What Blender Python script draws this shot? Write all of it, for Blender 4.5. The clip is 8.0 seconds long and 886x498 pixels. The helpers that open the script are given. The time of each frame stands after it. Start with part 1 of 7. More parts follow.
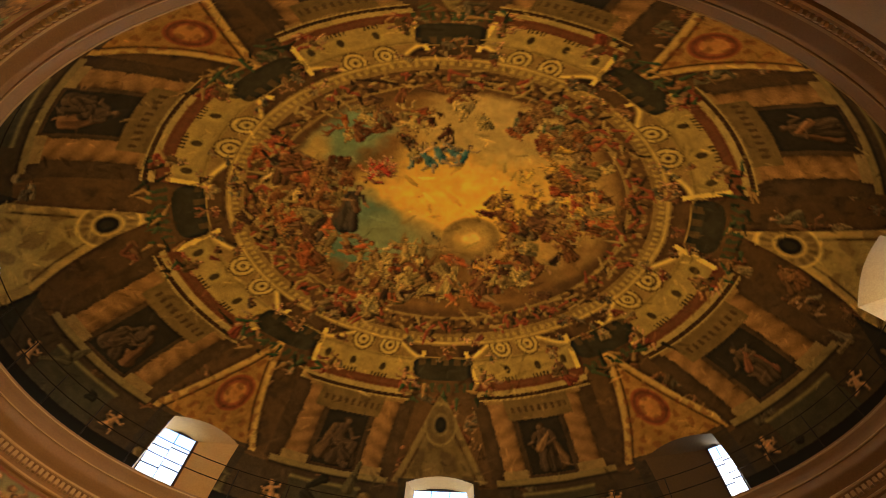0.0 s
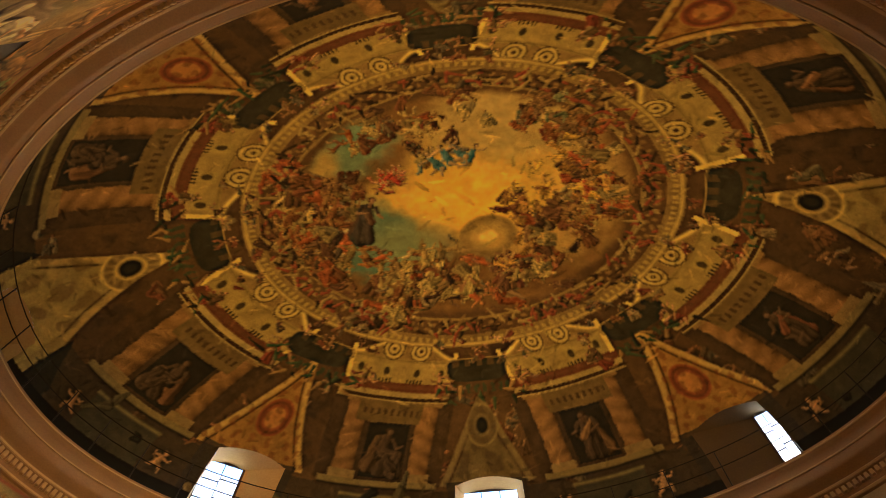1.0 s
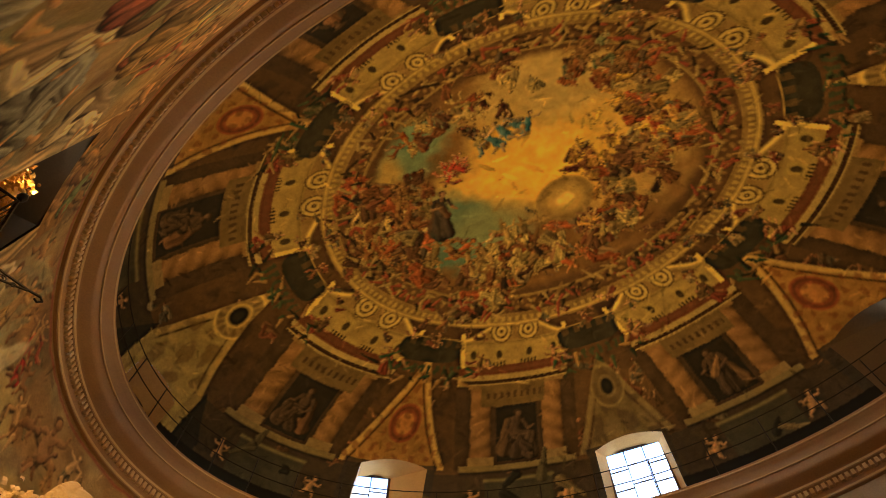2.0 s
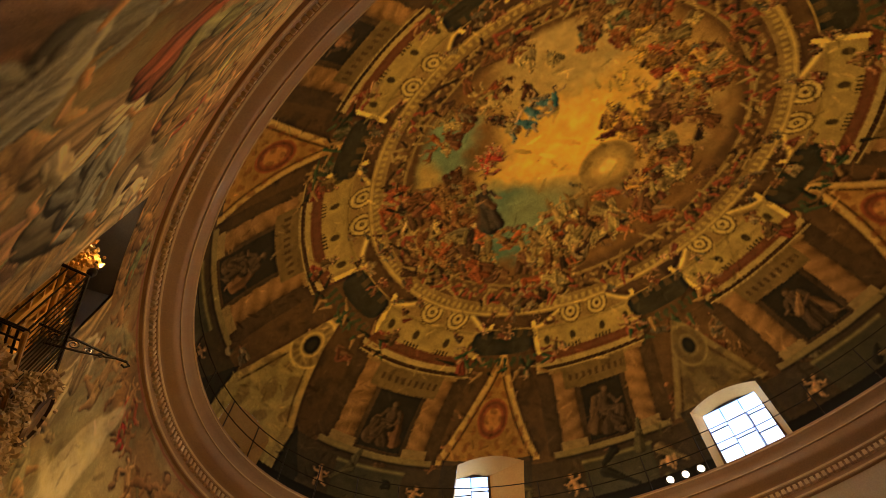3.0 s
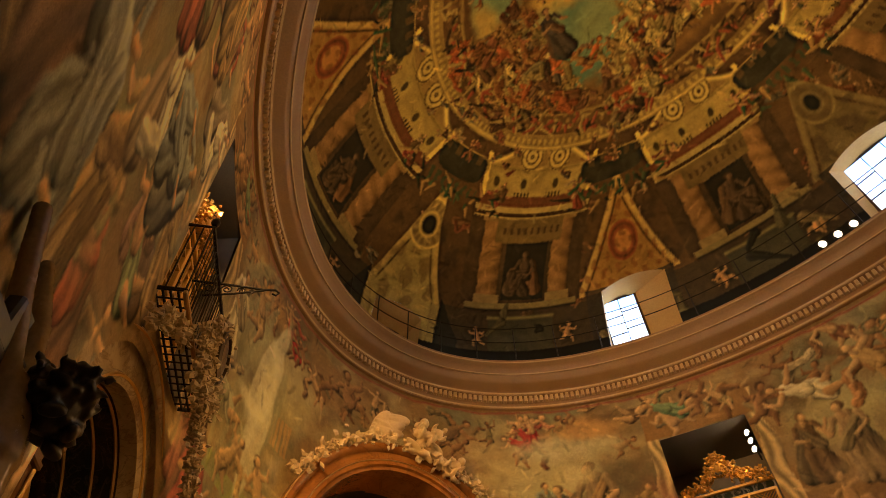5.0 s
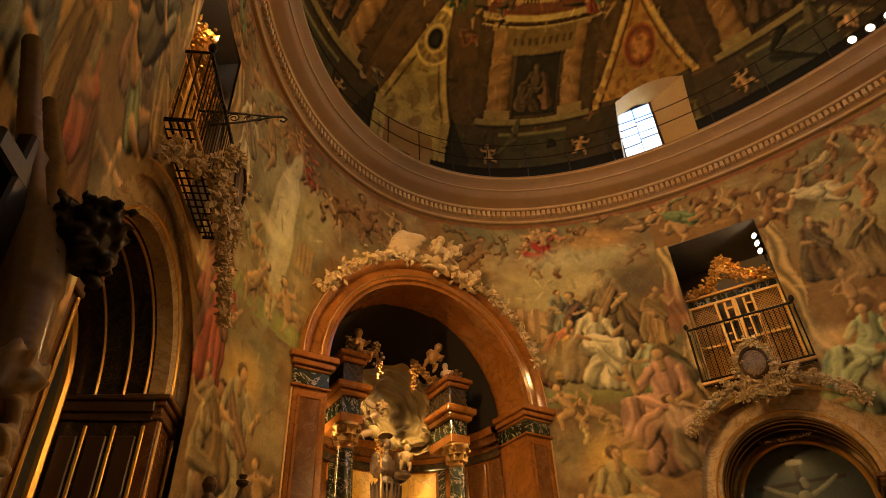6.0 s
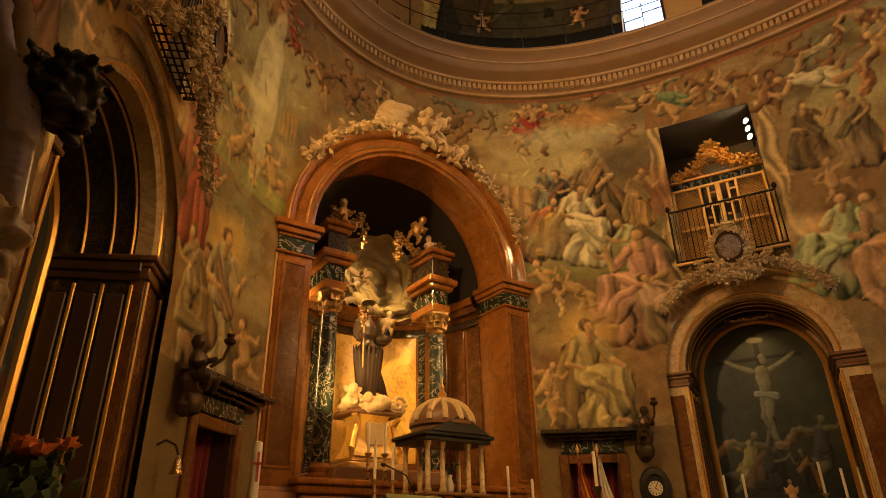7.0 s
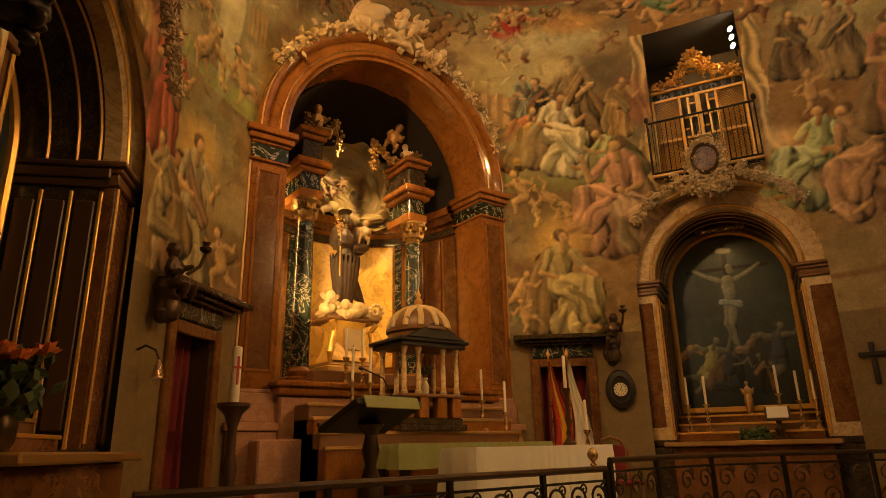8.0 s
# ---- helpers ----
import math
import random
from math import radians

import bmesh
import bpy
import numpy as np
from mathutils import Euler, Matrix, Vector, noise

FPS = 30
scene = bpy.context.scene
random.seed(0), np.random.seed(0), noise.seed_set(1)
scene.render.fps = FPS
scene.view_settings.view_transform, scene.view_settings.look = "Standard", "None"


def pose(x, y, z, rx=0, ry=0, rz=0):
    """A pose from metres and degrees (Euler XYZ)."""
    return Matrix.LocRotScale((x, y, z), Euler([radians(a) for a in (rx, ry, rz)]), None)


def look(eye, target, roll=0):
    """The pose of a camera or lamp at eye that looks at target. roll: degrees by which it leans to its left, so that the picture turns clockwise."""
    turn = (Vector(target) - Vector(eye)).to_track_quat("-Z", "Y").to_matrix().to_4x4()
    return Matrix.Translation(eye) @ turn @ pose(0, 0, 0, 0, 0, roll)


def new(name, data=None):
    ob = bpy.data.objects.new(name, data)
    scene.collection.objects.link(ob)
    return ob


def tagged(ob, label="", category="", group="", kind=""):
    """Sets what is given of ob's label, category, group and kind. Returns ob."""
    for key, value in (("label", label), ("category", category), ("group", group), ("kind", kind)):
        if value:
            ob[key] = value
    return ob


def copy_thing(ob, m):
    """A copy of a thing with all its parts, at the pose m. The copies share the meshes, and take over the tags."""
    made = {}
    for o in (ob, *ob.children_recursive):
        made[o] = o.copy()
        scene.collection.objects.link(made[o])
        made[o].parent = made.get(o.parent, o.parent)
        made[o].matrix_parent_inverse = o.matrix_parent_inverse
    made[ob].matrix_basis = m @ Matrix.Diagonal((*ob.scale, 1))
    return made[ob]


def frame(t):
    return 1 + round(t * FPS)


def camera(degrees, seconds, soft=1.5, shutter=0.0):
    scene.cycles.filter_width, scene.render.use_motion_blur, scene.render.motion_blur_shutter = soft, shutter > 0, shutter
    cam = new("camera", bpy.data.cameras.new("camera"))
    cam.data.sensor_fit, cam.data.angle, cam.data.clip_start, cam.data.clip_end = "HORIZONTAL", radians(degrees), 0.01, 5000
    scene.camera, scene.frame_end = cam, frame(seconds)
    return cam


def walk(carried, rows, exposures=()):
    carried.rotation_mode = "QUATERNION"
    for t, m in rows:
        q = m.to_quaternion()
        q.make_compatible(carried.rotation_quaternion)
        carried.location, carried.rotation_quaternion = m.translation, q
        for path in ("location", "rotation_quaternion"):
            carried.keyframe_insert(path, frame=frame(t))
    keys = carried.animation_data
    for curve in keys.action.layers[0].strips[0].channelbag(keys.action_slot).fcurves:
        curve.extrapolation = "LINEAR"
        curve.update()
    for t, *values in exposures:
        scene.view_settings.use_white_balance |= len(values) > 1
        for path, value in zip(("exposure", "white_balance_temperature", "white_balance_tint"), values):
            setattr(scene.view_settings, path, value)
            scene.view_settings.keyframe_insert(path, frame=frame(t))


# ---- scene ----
# ---- camera ----
EYE = (-4.98, -0.20, 1.5)
PATH = [
    (0.0, 156.96, -1.64, -91.21),
    (0.5, 157.37, -1.10, -87.91),
    (1.0, 157.03, -0.32, -83.85),
    (1.5, 155.97, -0.93, -75.67),
    (1.7, 155.60, -1.17, -72.11),
    (2.8, 155.31, -0.70, -57.77),
    (3.0, 154.95, -0.69, -55.23),
    (3.5, 154.33, -1.18, -50.03),
    (4.0, 152.80, -0.58, -44.19),
    (4.5, 148.67, 0.15, -39.06),
    (4.7, 146.46, 0.53, -37.33),
    (5.8, 129.58, 2.04, -32.02),
    (6.0, 126.56, 2.12, -32.40),
    (6.5, 119.85, 1.11, -33.73),
    (7.0, 115.30, 0.84, -34.65),
    (7.5, 110.72, 1.37, -35.58),
    (8.0, 107.24, 1.18, -36.74),
]
cam = camera(69.0, 8.0, soft=0.9)
walk(cam, [(t, pose(*EYE, a, b, c)) for t, a, b, c in PATH])

# ---- the oval plan: x across, y towards the high altar ----
WA, WB = 5.62, 8.34          # half axes of the wall
RIM = -0.55                  # lip of the cornice, inside the wall line
Z_COR, Z_RIM = 9.95, 10.70   # under and top of the cornice
Z_DOME, H_DOME, DOFF, BEND = 10.60, 5.4, 0.25, 2.2
sin, cos, pi = math.sin, math.cos, math.pi


def on_wall(phi, off=0.0, z=0.0):
    """A point of the oval, phi in degrees from the high altar, clockwise from above."""
    a = radians(phi)
    return Vector(((WA + off) * sin(a), (WB + off) * cos(a), z))


def wall_pose(phi, off=0.0, z=0.0):
    """x along the wall to the right, y into the wall, z up."""
    a = radians(phi)
    t = Vector((WA * cos(a), -WB * sin(a), 0)).normalized()
    n = Vector((-t.y, t.x, 0))
    p = on_wall(phi, 0, z) + n * off
    return Matrix(((t.x, n.x, 0, p.x), (t.y, n.y, 0, p.y), (0, 0, 1, p.z), (0, 0, 0, 1)))


def dome_r(z):
    """Share of the half axes at the height z of the dome."""
    return (1 - ((z - Z_DOME) / H_DOME) ** BEND) ** (1 / BEND)


def dome_v(z):
    """Degrees up the dome's meridian at the height z."""
    return math.degrees(math.asin(((z - Z_DOME) / H_DOME) ** (BEND / 2)))

# ---- daylight outside and exposure ----
world = bpy.data.worlds.new("sky")
scene.world = world
world.use_nodes = True
_n = world.node_tree.nodes
_sky = _n.new("ShaderNodeTexSky")
_sky.sky_type, _sky.sun_disc = "NISHITA", False
_sky.sun_elevation, _sky.sun_rotation = radians(40), radians(200)
world.node_tree.links.new(_sky.outputs[0], _n["Background"].inputs[0])
_n["Background"].inputs[1].default_value = 1.5
scene.view_settings.exposure = 0.0
WARM = (1.0, 0.53, 0.165)      # lamps of the church, relative to the camera's white


def spot(name, eye, target, watts, angle=70, blend=0.8, size=0.08, colour=WARM):
    d = bpy.data.lights.new(name, "SPOT")
    d.energy, d.color, d.spot_size, d.spot_blend, d.shadow_soft_size = watts, colour, radians(angle), blend, size
    ob = new(name, d)
    ob.matrix_world = look(eye, target)
    return ob


def strip(name, eye, target, watts, sx, sy, colour=WARM):
    d = bpy.data.lights.new(name, "AREA")
    d.shape, d.size, d.size_y, d.energy, d.color = "RECTANGLE", sx, sy, watts, colour
    ob = new(name, d)
    ob.matrix_world = look(eye, target)
    return ob


# floodlights in the tribune openings, aimed across the nave, and two added rear lamps
for s in (1, -1):
    e = wall_pose(57.6 * s, 0.12, 8.25) @ Vector((0, 0, 0))
    spot("flood_light", e, (-s * 3.2, 5.5, 5.2), 600 if s > 0 else 1400, 105)
    # added unseen lamp behind the eye, no opening there, brightens the altar's foot
    e = wall_pose(126.0 * s, -0.1, 8.2) @ Vector((0, 0, 0))
    spot("flood_light", e, (-1.1, 6.8, 2.1) if s > 0 else (0.7, 7.0, 2.0), 1900 if s > 0 else 420, 52 if s > 0 else 58)
# cornice floodlights at +-80.5 and six added without fixtures, aimed up at the dome
for ph in (80.5, -80.5, 100, -100, 20, -20, 160, -160):
    e = wall_pose(ph, -0.35, 11.15) @ Vector((0, 0, 0))
    spot("dome_light", e, (-e.x * 0.55, -e.y * 0.45, 15.4), 185, 150, 1.0, 0.15)
# lamps hidden behind the piers of the high altar
strip("altar_light", (-1.52, 8.98, 4.5), (1.2, 9.2, 4.4), 30, 0.08, 1.8, (1.0, 0.57, 0.18))
strip("altar_light", (1.6, 8.25, 4.9), (-0.2, 9.3, 4.4), 5, 0.08, 1.2, (1.0, 0.57, 0.18))
spot("altar_light", (-1.35, 7.80, 3.3), (0.5, 9.7, 4.6), 150, 60, 0.7, 0.05, (1.0, 0.57, 0.18))
# added spot in mid-air under the arch crown, brightens statue and back panel
spot("altar_light", (0.0, 7.72, 6.95), (0.2, 9.5, 4.7), 600, 74, 0.9, 0.05, (1.0, 0.57, 0.18))


# ---- materials ----
def lin(c):
    return tuple(((v / 255 + 0.055) / 1.055) ** 2.4 if v > 10 else v / 3294 for v in c)


class Nodes:
    def __init__(self, name):
        self.m = bpy.data.materials.new(name)
        self.m.use_nodes = True
        self.t = self.m.node_tree
        self.b = self.t.nodes["Principled BSDF"]
        self.co = self.t.nodes.new("ShaderNodeTexCoord").outputs["Object"]

    def n(self, kind, **kw):
        nd = self.t.nodes.new(kind)
        for k, v in kw.items():
            nd.inputs[k].default_value = v
        return nd

    def link(self, a, b):
        self.t.links.new(a, b)

    def noise(self, scale, detail=5, rough=0.6, dist=0.0, stretch=None):
        nd = self.n("ShaderNodeTexNoise", Scale=scale, Detail=detail, Roughness=rough, Distortion=dist)
        if stretch:
            mp = self.t.nodes.new("ShaderNodeMapping")
            mp.inputs["Scale"].default_value = stretch
            self.link(self.co, mp.inputs[0])
            self.link(mp.outputs[0], nd.inputs["Vector"])
        else:
            self.link(self.co, nd.inputs["Vector"])
        return nd.outputs[0]

    def ramp(self, fac, stops):
        nd = self.t.nodes.new("ShaderNodeValToRGB")
        el = nd.color_ramp.elements
        while len(el) < len(stops):
            el.new(0.5)
        for e, (p, c) in zip(el, stops):
            e.position = p
            e.color = (*c, 1) if len(c) == 3 else c
        self.link(fac, nd.inputs[0])
        return nd.outputs[0]

    def mix(self, fac, a, b, mode="MIX"):
        nd = self.t.nodes.new("ShaderNodeMix")
        nd.data_type, nd.blend_type = "RGBA", mode
        for v, i in ((fac, 0), (a, 6), (b, 7)):
            if isinstance(v, (int, float)):
                nd.inputs[i].default_value = v
            elif isinstance(v, tuple):
                nd.inputs[i].default_value = (*v, 1)
            else:
                self.link(v, nd.inputs[i])
        return nd.outputs[2]

    def bump(self, h, strength=0.3, dist=0.01):
        nd = self.n("ShaderNodeBump", Strength=strength, Distance=dist)
        self.link(h, nd.inputs["Height"])
        self.link(nd.outputs[0], self.b.inputs["Normal"])

    def done(self, col=None, rough=0.6, metal=0.0, spec=0.5):
        if col is not None:
            if isinstance(col, tuple):
                self.b.inputs["Base Color"].default_value = (*col, 1)
            else:
                self.link(col, self.b.inputs["Base Color"])
        if isinstance(rough, (int, float)):
            self.b.inputs["Roughness"].default_value = rough
        else:
            self.link(rough, self.b.inputs["Roughness"])
        self.b.inputs["Metallic"].default_value = metal
        self.b.inputs["Specular IOR Level"].default_value = spec
        return self.m


def grained(name, c1, c2, scale=6, rough=0.55, metal=0.0, bump=0.15, fine=60, stretch=None, spec=0.5):
    """A surface that wanders between two colours, with fine grain and relief."""
    k = Nodes(name)
    a = k.noise(scale, 6, 0.65, 0.4, stretch)
    b = k.noise(fine, 3, 0.6)
    col = k.mix(a, c1, c2)
    col = k.mix(0.35, col, k.ramp(b, [(0.3, (0.35, 0.35, 0.35)), (0.7, (0.65, 0.65, 0.65))]), "OVERLAY")
    k.bump(b, bump, 0.004)
    rr = k.n("ShaderNodeMapRange")
    rr.inputs["To Min"].default_value, rr.inputs["To Max"].default_value = max(0.05, rough - 0.15), min(1, rough + 0.15)
    k.link(a, rr.inputs[0])
    return k.done(col, rr.outputs[0], metal, spec)


def marble(name, c1, c2, vein, scale=3.0, rough=0.22, amount=0.5, width=0.04):
    k = Nodes(name)
    a = k.noise(scale, 7, 0.7, 1.2)
    v = k.noise(scale * 0.8, 8, 0.62, 2.4)
    col = k.mix(k.ramp(a, [(0.3, (0, 0, 0)), (0.7, (1, 1, 1))]), c1, c2)
    line = k.ramp(v, [(0.5 - width, (0, 0, 0)), (0.5, (1, 1, 1)), (0.5 + width, (0, 0, 0))])
    mul = k.n("ShaderNodeMath")
    mul.operation = "MULTIPLY"
    mul.inputs[1].default_value = amount
    k.link(line, mul.inputs[0])
    col = k.mix(mul.outputs[0], col, vein)
    k.bump(k.noise(70, 2), 0.04, 0.003)
    return k.done(col, rough)


def fresco_material(name, rough=0.7):
    """Pigment from the painted coat, under plaster grain, hairlines and old stains."""
    k = Nodes(name)
    at = k.t.nodes.new("ShaderNodeAttribute")
    at.attribute_name = "paint"
    g1 = k.noise(3.2, 6, 0.7, 0.8)
    g2 = k.noise(22, 6, 0.75, 1.4)
    g3 = k.noise(120, 3, 0.6)
    g4 = k.noise(7.5, 7, 0.72, 2.6)
    col = k.mix(0.22, at.outputs["Color"], k.ramp(g4, [(0.32, (0.24, 0.22, 0.2)), (0.5, (0.5,) * 3), (0.68, (0.78,) * 3)]), "OVERLAY")
    col = k.mix(0.36, col, k.ramp(g2, [(0.3, (0.24,) * 3), (0.7, (0.76,) * 3)]), "OVERLAY")
    col = k.mix(0.4, col, k.ramp(g1, [(0.3, (0.32, 0.3, 0.28)), (0.7, (0.66, 0.66, 0.66))]), "OVERLAY")
    col = k.mix(0.4, col, k.ramp(g3, [(0.3, (0.28,) * 3), (0.7, (0.72,) * 3)]), "OVERLAY")
    k.bump(g2, 0.12, 0.006)
    return k.done(col, rough, 0, 0.3)


M = {}
M["fresco"] = fresco_material("fresco")
M["cornice"] = grained("painted_cornice", (0.24, 0.135, 0.056), (0.37, 0.23, 0.10), 2.5, 0.5, fine=40)
M["cornice_gold"] = grained("ochre_moulding", (0.46, 0.30, 0.13), (0.62, 0.45, 0.22), 5, 0.45, fine=50)
M["stucco"] = grained("stucco", (0.46, 0.35, 0.19), (0.66, 0.53, 0.31), 7, 0.6, fine=45, bump=0.3)
M["cream"] = grained("cream_stucco", (0.46, 0.33, 0.15), (0.66, 0.51, 0.27), 7, 0.45, fine=45, bump=0.2)
M["gilt"] = grained("gilding", (0.66, 0.36, 0.07), (0.90, 0.56, 0.15), 14, 0.34, 0.65, fine=90, bump=0.3)
M["gilt_dull"] = grained("dull_gilding", (0.36, 0.21, 0.07), (0.60, 0.38, 0.14), 11, 0.42, 0.75, fine=80, bump=0.3)
M["amber"] = marble("amber_marble", (0.20, 0.072, 0.015), (0.34, 0.14, 0.030), (0.09, 0.030, 0.010), 1.5, 0.10, 0.5, 0.025)
M["brown_marble"] = marble("brown_marble", (0.08, 0.032, 0.012), (0.20, 0.088, 0.030), (0.30, 0.17, 0.07), 2.2, 0.12, 0.35, 0.02)
M["pale_marble"] = marble("pale_marble", (0.46, 0.33, 0.16), (0.74, 0.57, 0.33), (0.20, 0.11, 0.05), 2.6, 0.12, 0.5, 0.035)
M["green_marble"] = marble("green_marble", (0.010, 0.016, 0.011), (0.026, 0.036, 0.024), (0.50, 0.43, 0.30), 3.0, 0.15, 0.8, 0.018)
M["dark_marble"] = marble("dark_marble", (0.02, 0.016, 0.012), (0.05, 0.035, 0.02), (0.18, 0.12, 0.07), 4.0, 0.16, 0.4, 0.03)
M["pink_marble"] = marble("pink_marble", (0.42, 0.22, 0.13), (0.52, 0.30, 0.18), (0.30, 0.12, 0.07), 3.0, 0.25, 0.4, 0.05)
M["gold_marble"] = marble("honey_marble", (0.70, 0.42, 0.07), (0.84, 0.55, 0.11), (0.36, 0.16, 0.04), 1.6, 0.3, 0.6, 0.03)
M["glory"] = grained("olive_cream_cloud", (0.20, 0.155, 0.07), (0.36, 0.28, 0.135), 4, 0.5, fine=40, bump=0.2)
M["carving"] = grained("toned_carving", (0.11, 0.065, 0.03), (0.20, 0.125, 0.06), 6, 0.5, fine=40)
M["bronze_gilt"] = grained("bronzed_gilding", (0.20, 0.11, 0.035), (0.42, 0.26, 0.09), 14, 0.36, 0.85, fine=90, bump=0.3)
M["ivory"] = grained("aged_ivory_paint", (0.22, 0.15, 0.07), (0.36, 0.26, 0.13), 5, 0.24, fine=40, bump=0.1)
M["plaster"] = grained("tan_plaster", (0.34, 0.26, 0.16), (0.44, 0.35, 0.23), 3, 0.7, fine=35, bump=0.2)
M["stone"] = grained("pale_reveal", (0.48, 0.29, 0.09), (0.64, 0.42, 0.16), 4, 0.75, fine=30, bump=0.3)
M["iron"] = grained("wrought_iron", (0.012, 0.01, 0.009), (0.035, 0.028, 0.02), 12, 0.45, 0.7, fine=90)
M["bronze"] = grained("dark_bronze", (0.035, 0.022, 0.012), (0.10, 0.06, 0.03), 9, 0.35, 0.6, fine=70)
M["brass"] = grained("worn_brass", (0.42, 0.27, 0.10), (0.62, 0.43, 0.18), 16, 0.28, 0.95, fine=80)
M["black"] = grained("black_lacquer", (0.005, 0.004, 0.003), (0.014, 0.010, 0.008), 8, 0.4)
# near-black base colour that holds the niche vault's shade
M["vault_shade"] = grained("shade_black_vault", (0.006, 0.005, 0.004), (0.022, 0.015, 0.009), 4, 0.9)
M["dark_wood"] = grained("dark_wood", (0.035, 0.017, 0.008), (0.09, 0.045, 0.02), 5, 0.4, fine=50, stretch=(1, 1, 0.15))
M["wood"] = grained("walnut", (0.12, 0.055, 0.02), (0.22, 0.11, 0.045), 5, 0.38, fine=50, stretch=(1, 1, 0.15))
M["red_velvet"] = grained("crimson_curtain", (0.10, 0.006, 0.010), (0.19, 0.015, 0.018), 7, 0.9, fine=80)
M["green_cloth"] = grained("olive_damask", (0.20, 0.22, 0.07), (0.30, 0.31, 0.12), 12, 0.7, fine=70)
M["white_cloth"] = grained("white_linen", (0.66, 0.62, 0.54), (0.78, 0.75, 0.68), 9, 0.85, fine=70)
M["wax"] = grained("candle_wax", (0.74, 0.66, 0.50), (0.84, 0.78, 0.64), 9, 0.4, fine=30, bump=0.05)
M["habit"] = grained("brown_habit", (0.025, 0.014, 0.008), (0.075, 0.042, 0.02), 5, 0.5, fine=40)
M["flesh"] = grained("painted_carving", (0.55, 0.38, 0.24), (0.68, 0.50, 0.34), 6, 0.5, fine=40)
M["flag_red"] = grained("red_silk", (0.42, 0.03, 0.02), (0.55, 0.06, 0.03), 6, 0.55)
M["flag_yellow"] = grained("yellow_silk", (0.62, 0.36, 0.03), (0.74, 0.46, 0.06), 6, 0.55)
M["leaf"] = grained("leaf_green", (0.03, 0.06, 0.02), (0.08, 0.12, 0.04), 9, 0.6)
M["orange_petal"] = grained("orange_petal", (0.55, 0.12, 0.03), (0.70, 0.24, 0.06), 12, 0.6)
M["dial"] = grained("enamel_dial", (0.66, 0.60, 0.40), (0.76, 0.70, 0.50), 9, 0.3)
M["floor"] = marble("floor_marble", (0.30, 0.25, 0.19), (0.42, 0.36, 0.28), (0.14, 0.11, 0.08), 2.0, 0.25, 0.4)
# darker copy of the reveal stone, its shade put into the colour
M["shaded_reveal"] = grained("shaded_reveal_brown", (0.085, 0.058, 0.026), (0.15, 0.10, 0.045), 3, 0.8, fine=30, bump=0.3)
M["roof"] = grained("outer_masonry", (0.30, 0.22, 0.15), (0.40, 0.30, 0.21), 1.5, 0.85, fine=12)

_g = Nodes("window_glass")
_g.b.inputs["Transmission Weight"].default_value = 1.0
_g.b.inputs["IOR"].default_value = 1.1
M["glass"] = _g.done((0.95, 0.97, 1.0), 0.25)
_l = Nodes("lit_lens")
_l.b.inputs["Emission Color"].default_value = (1.0, 0.80, 0.52, 1)
_l.b.inputs["Emission Strength"].default_value = 30
M["lens"] = _l.done((0.8, 0.7, 0.5), 0.3)


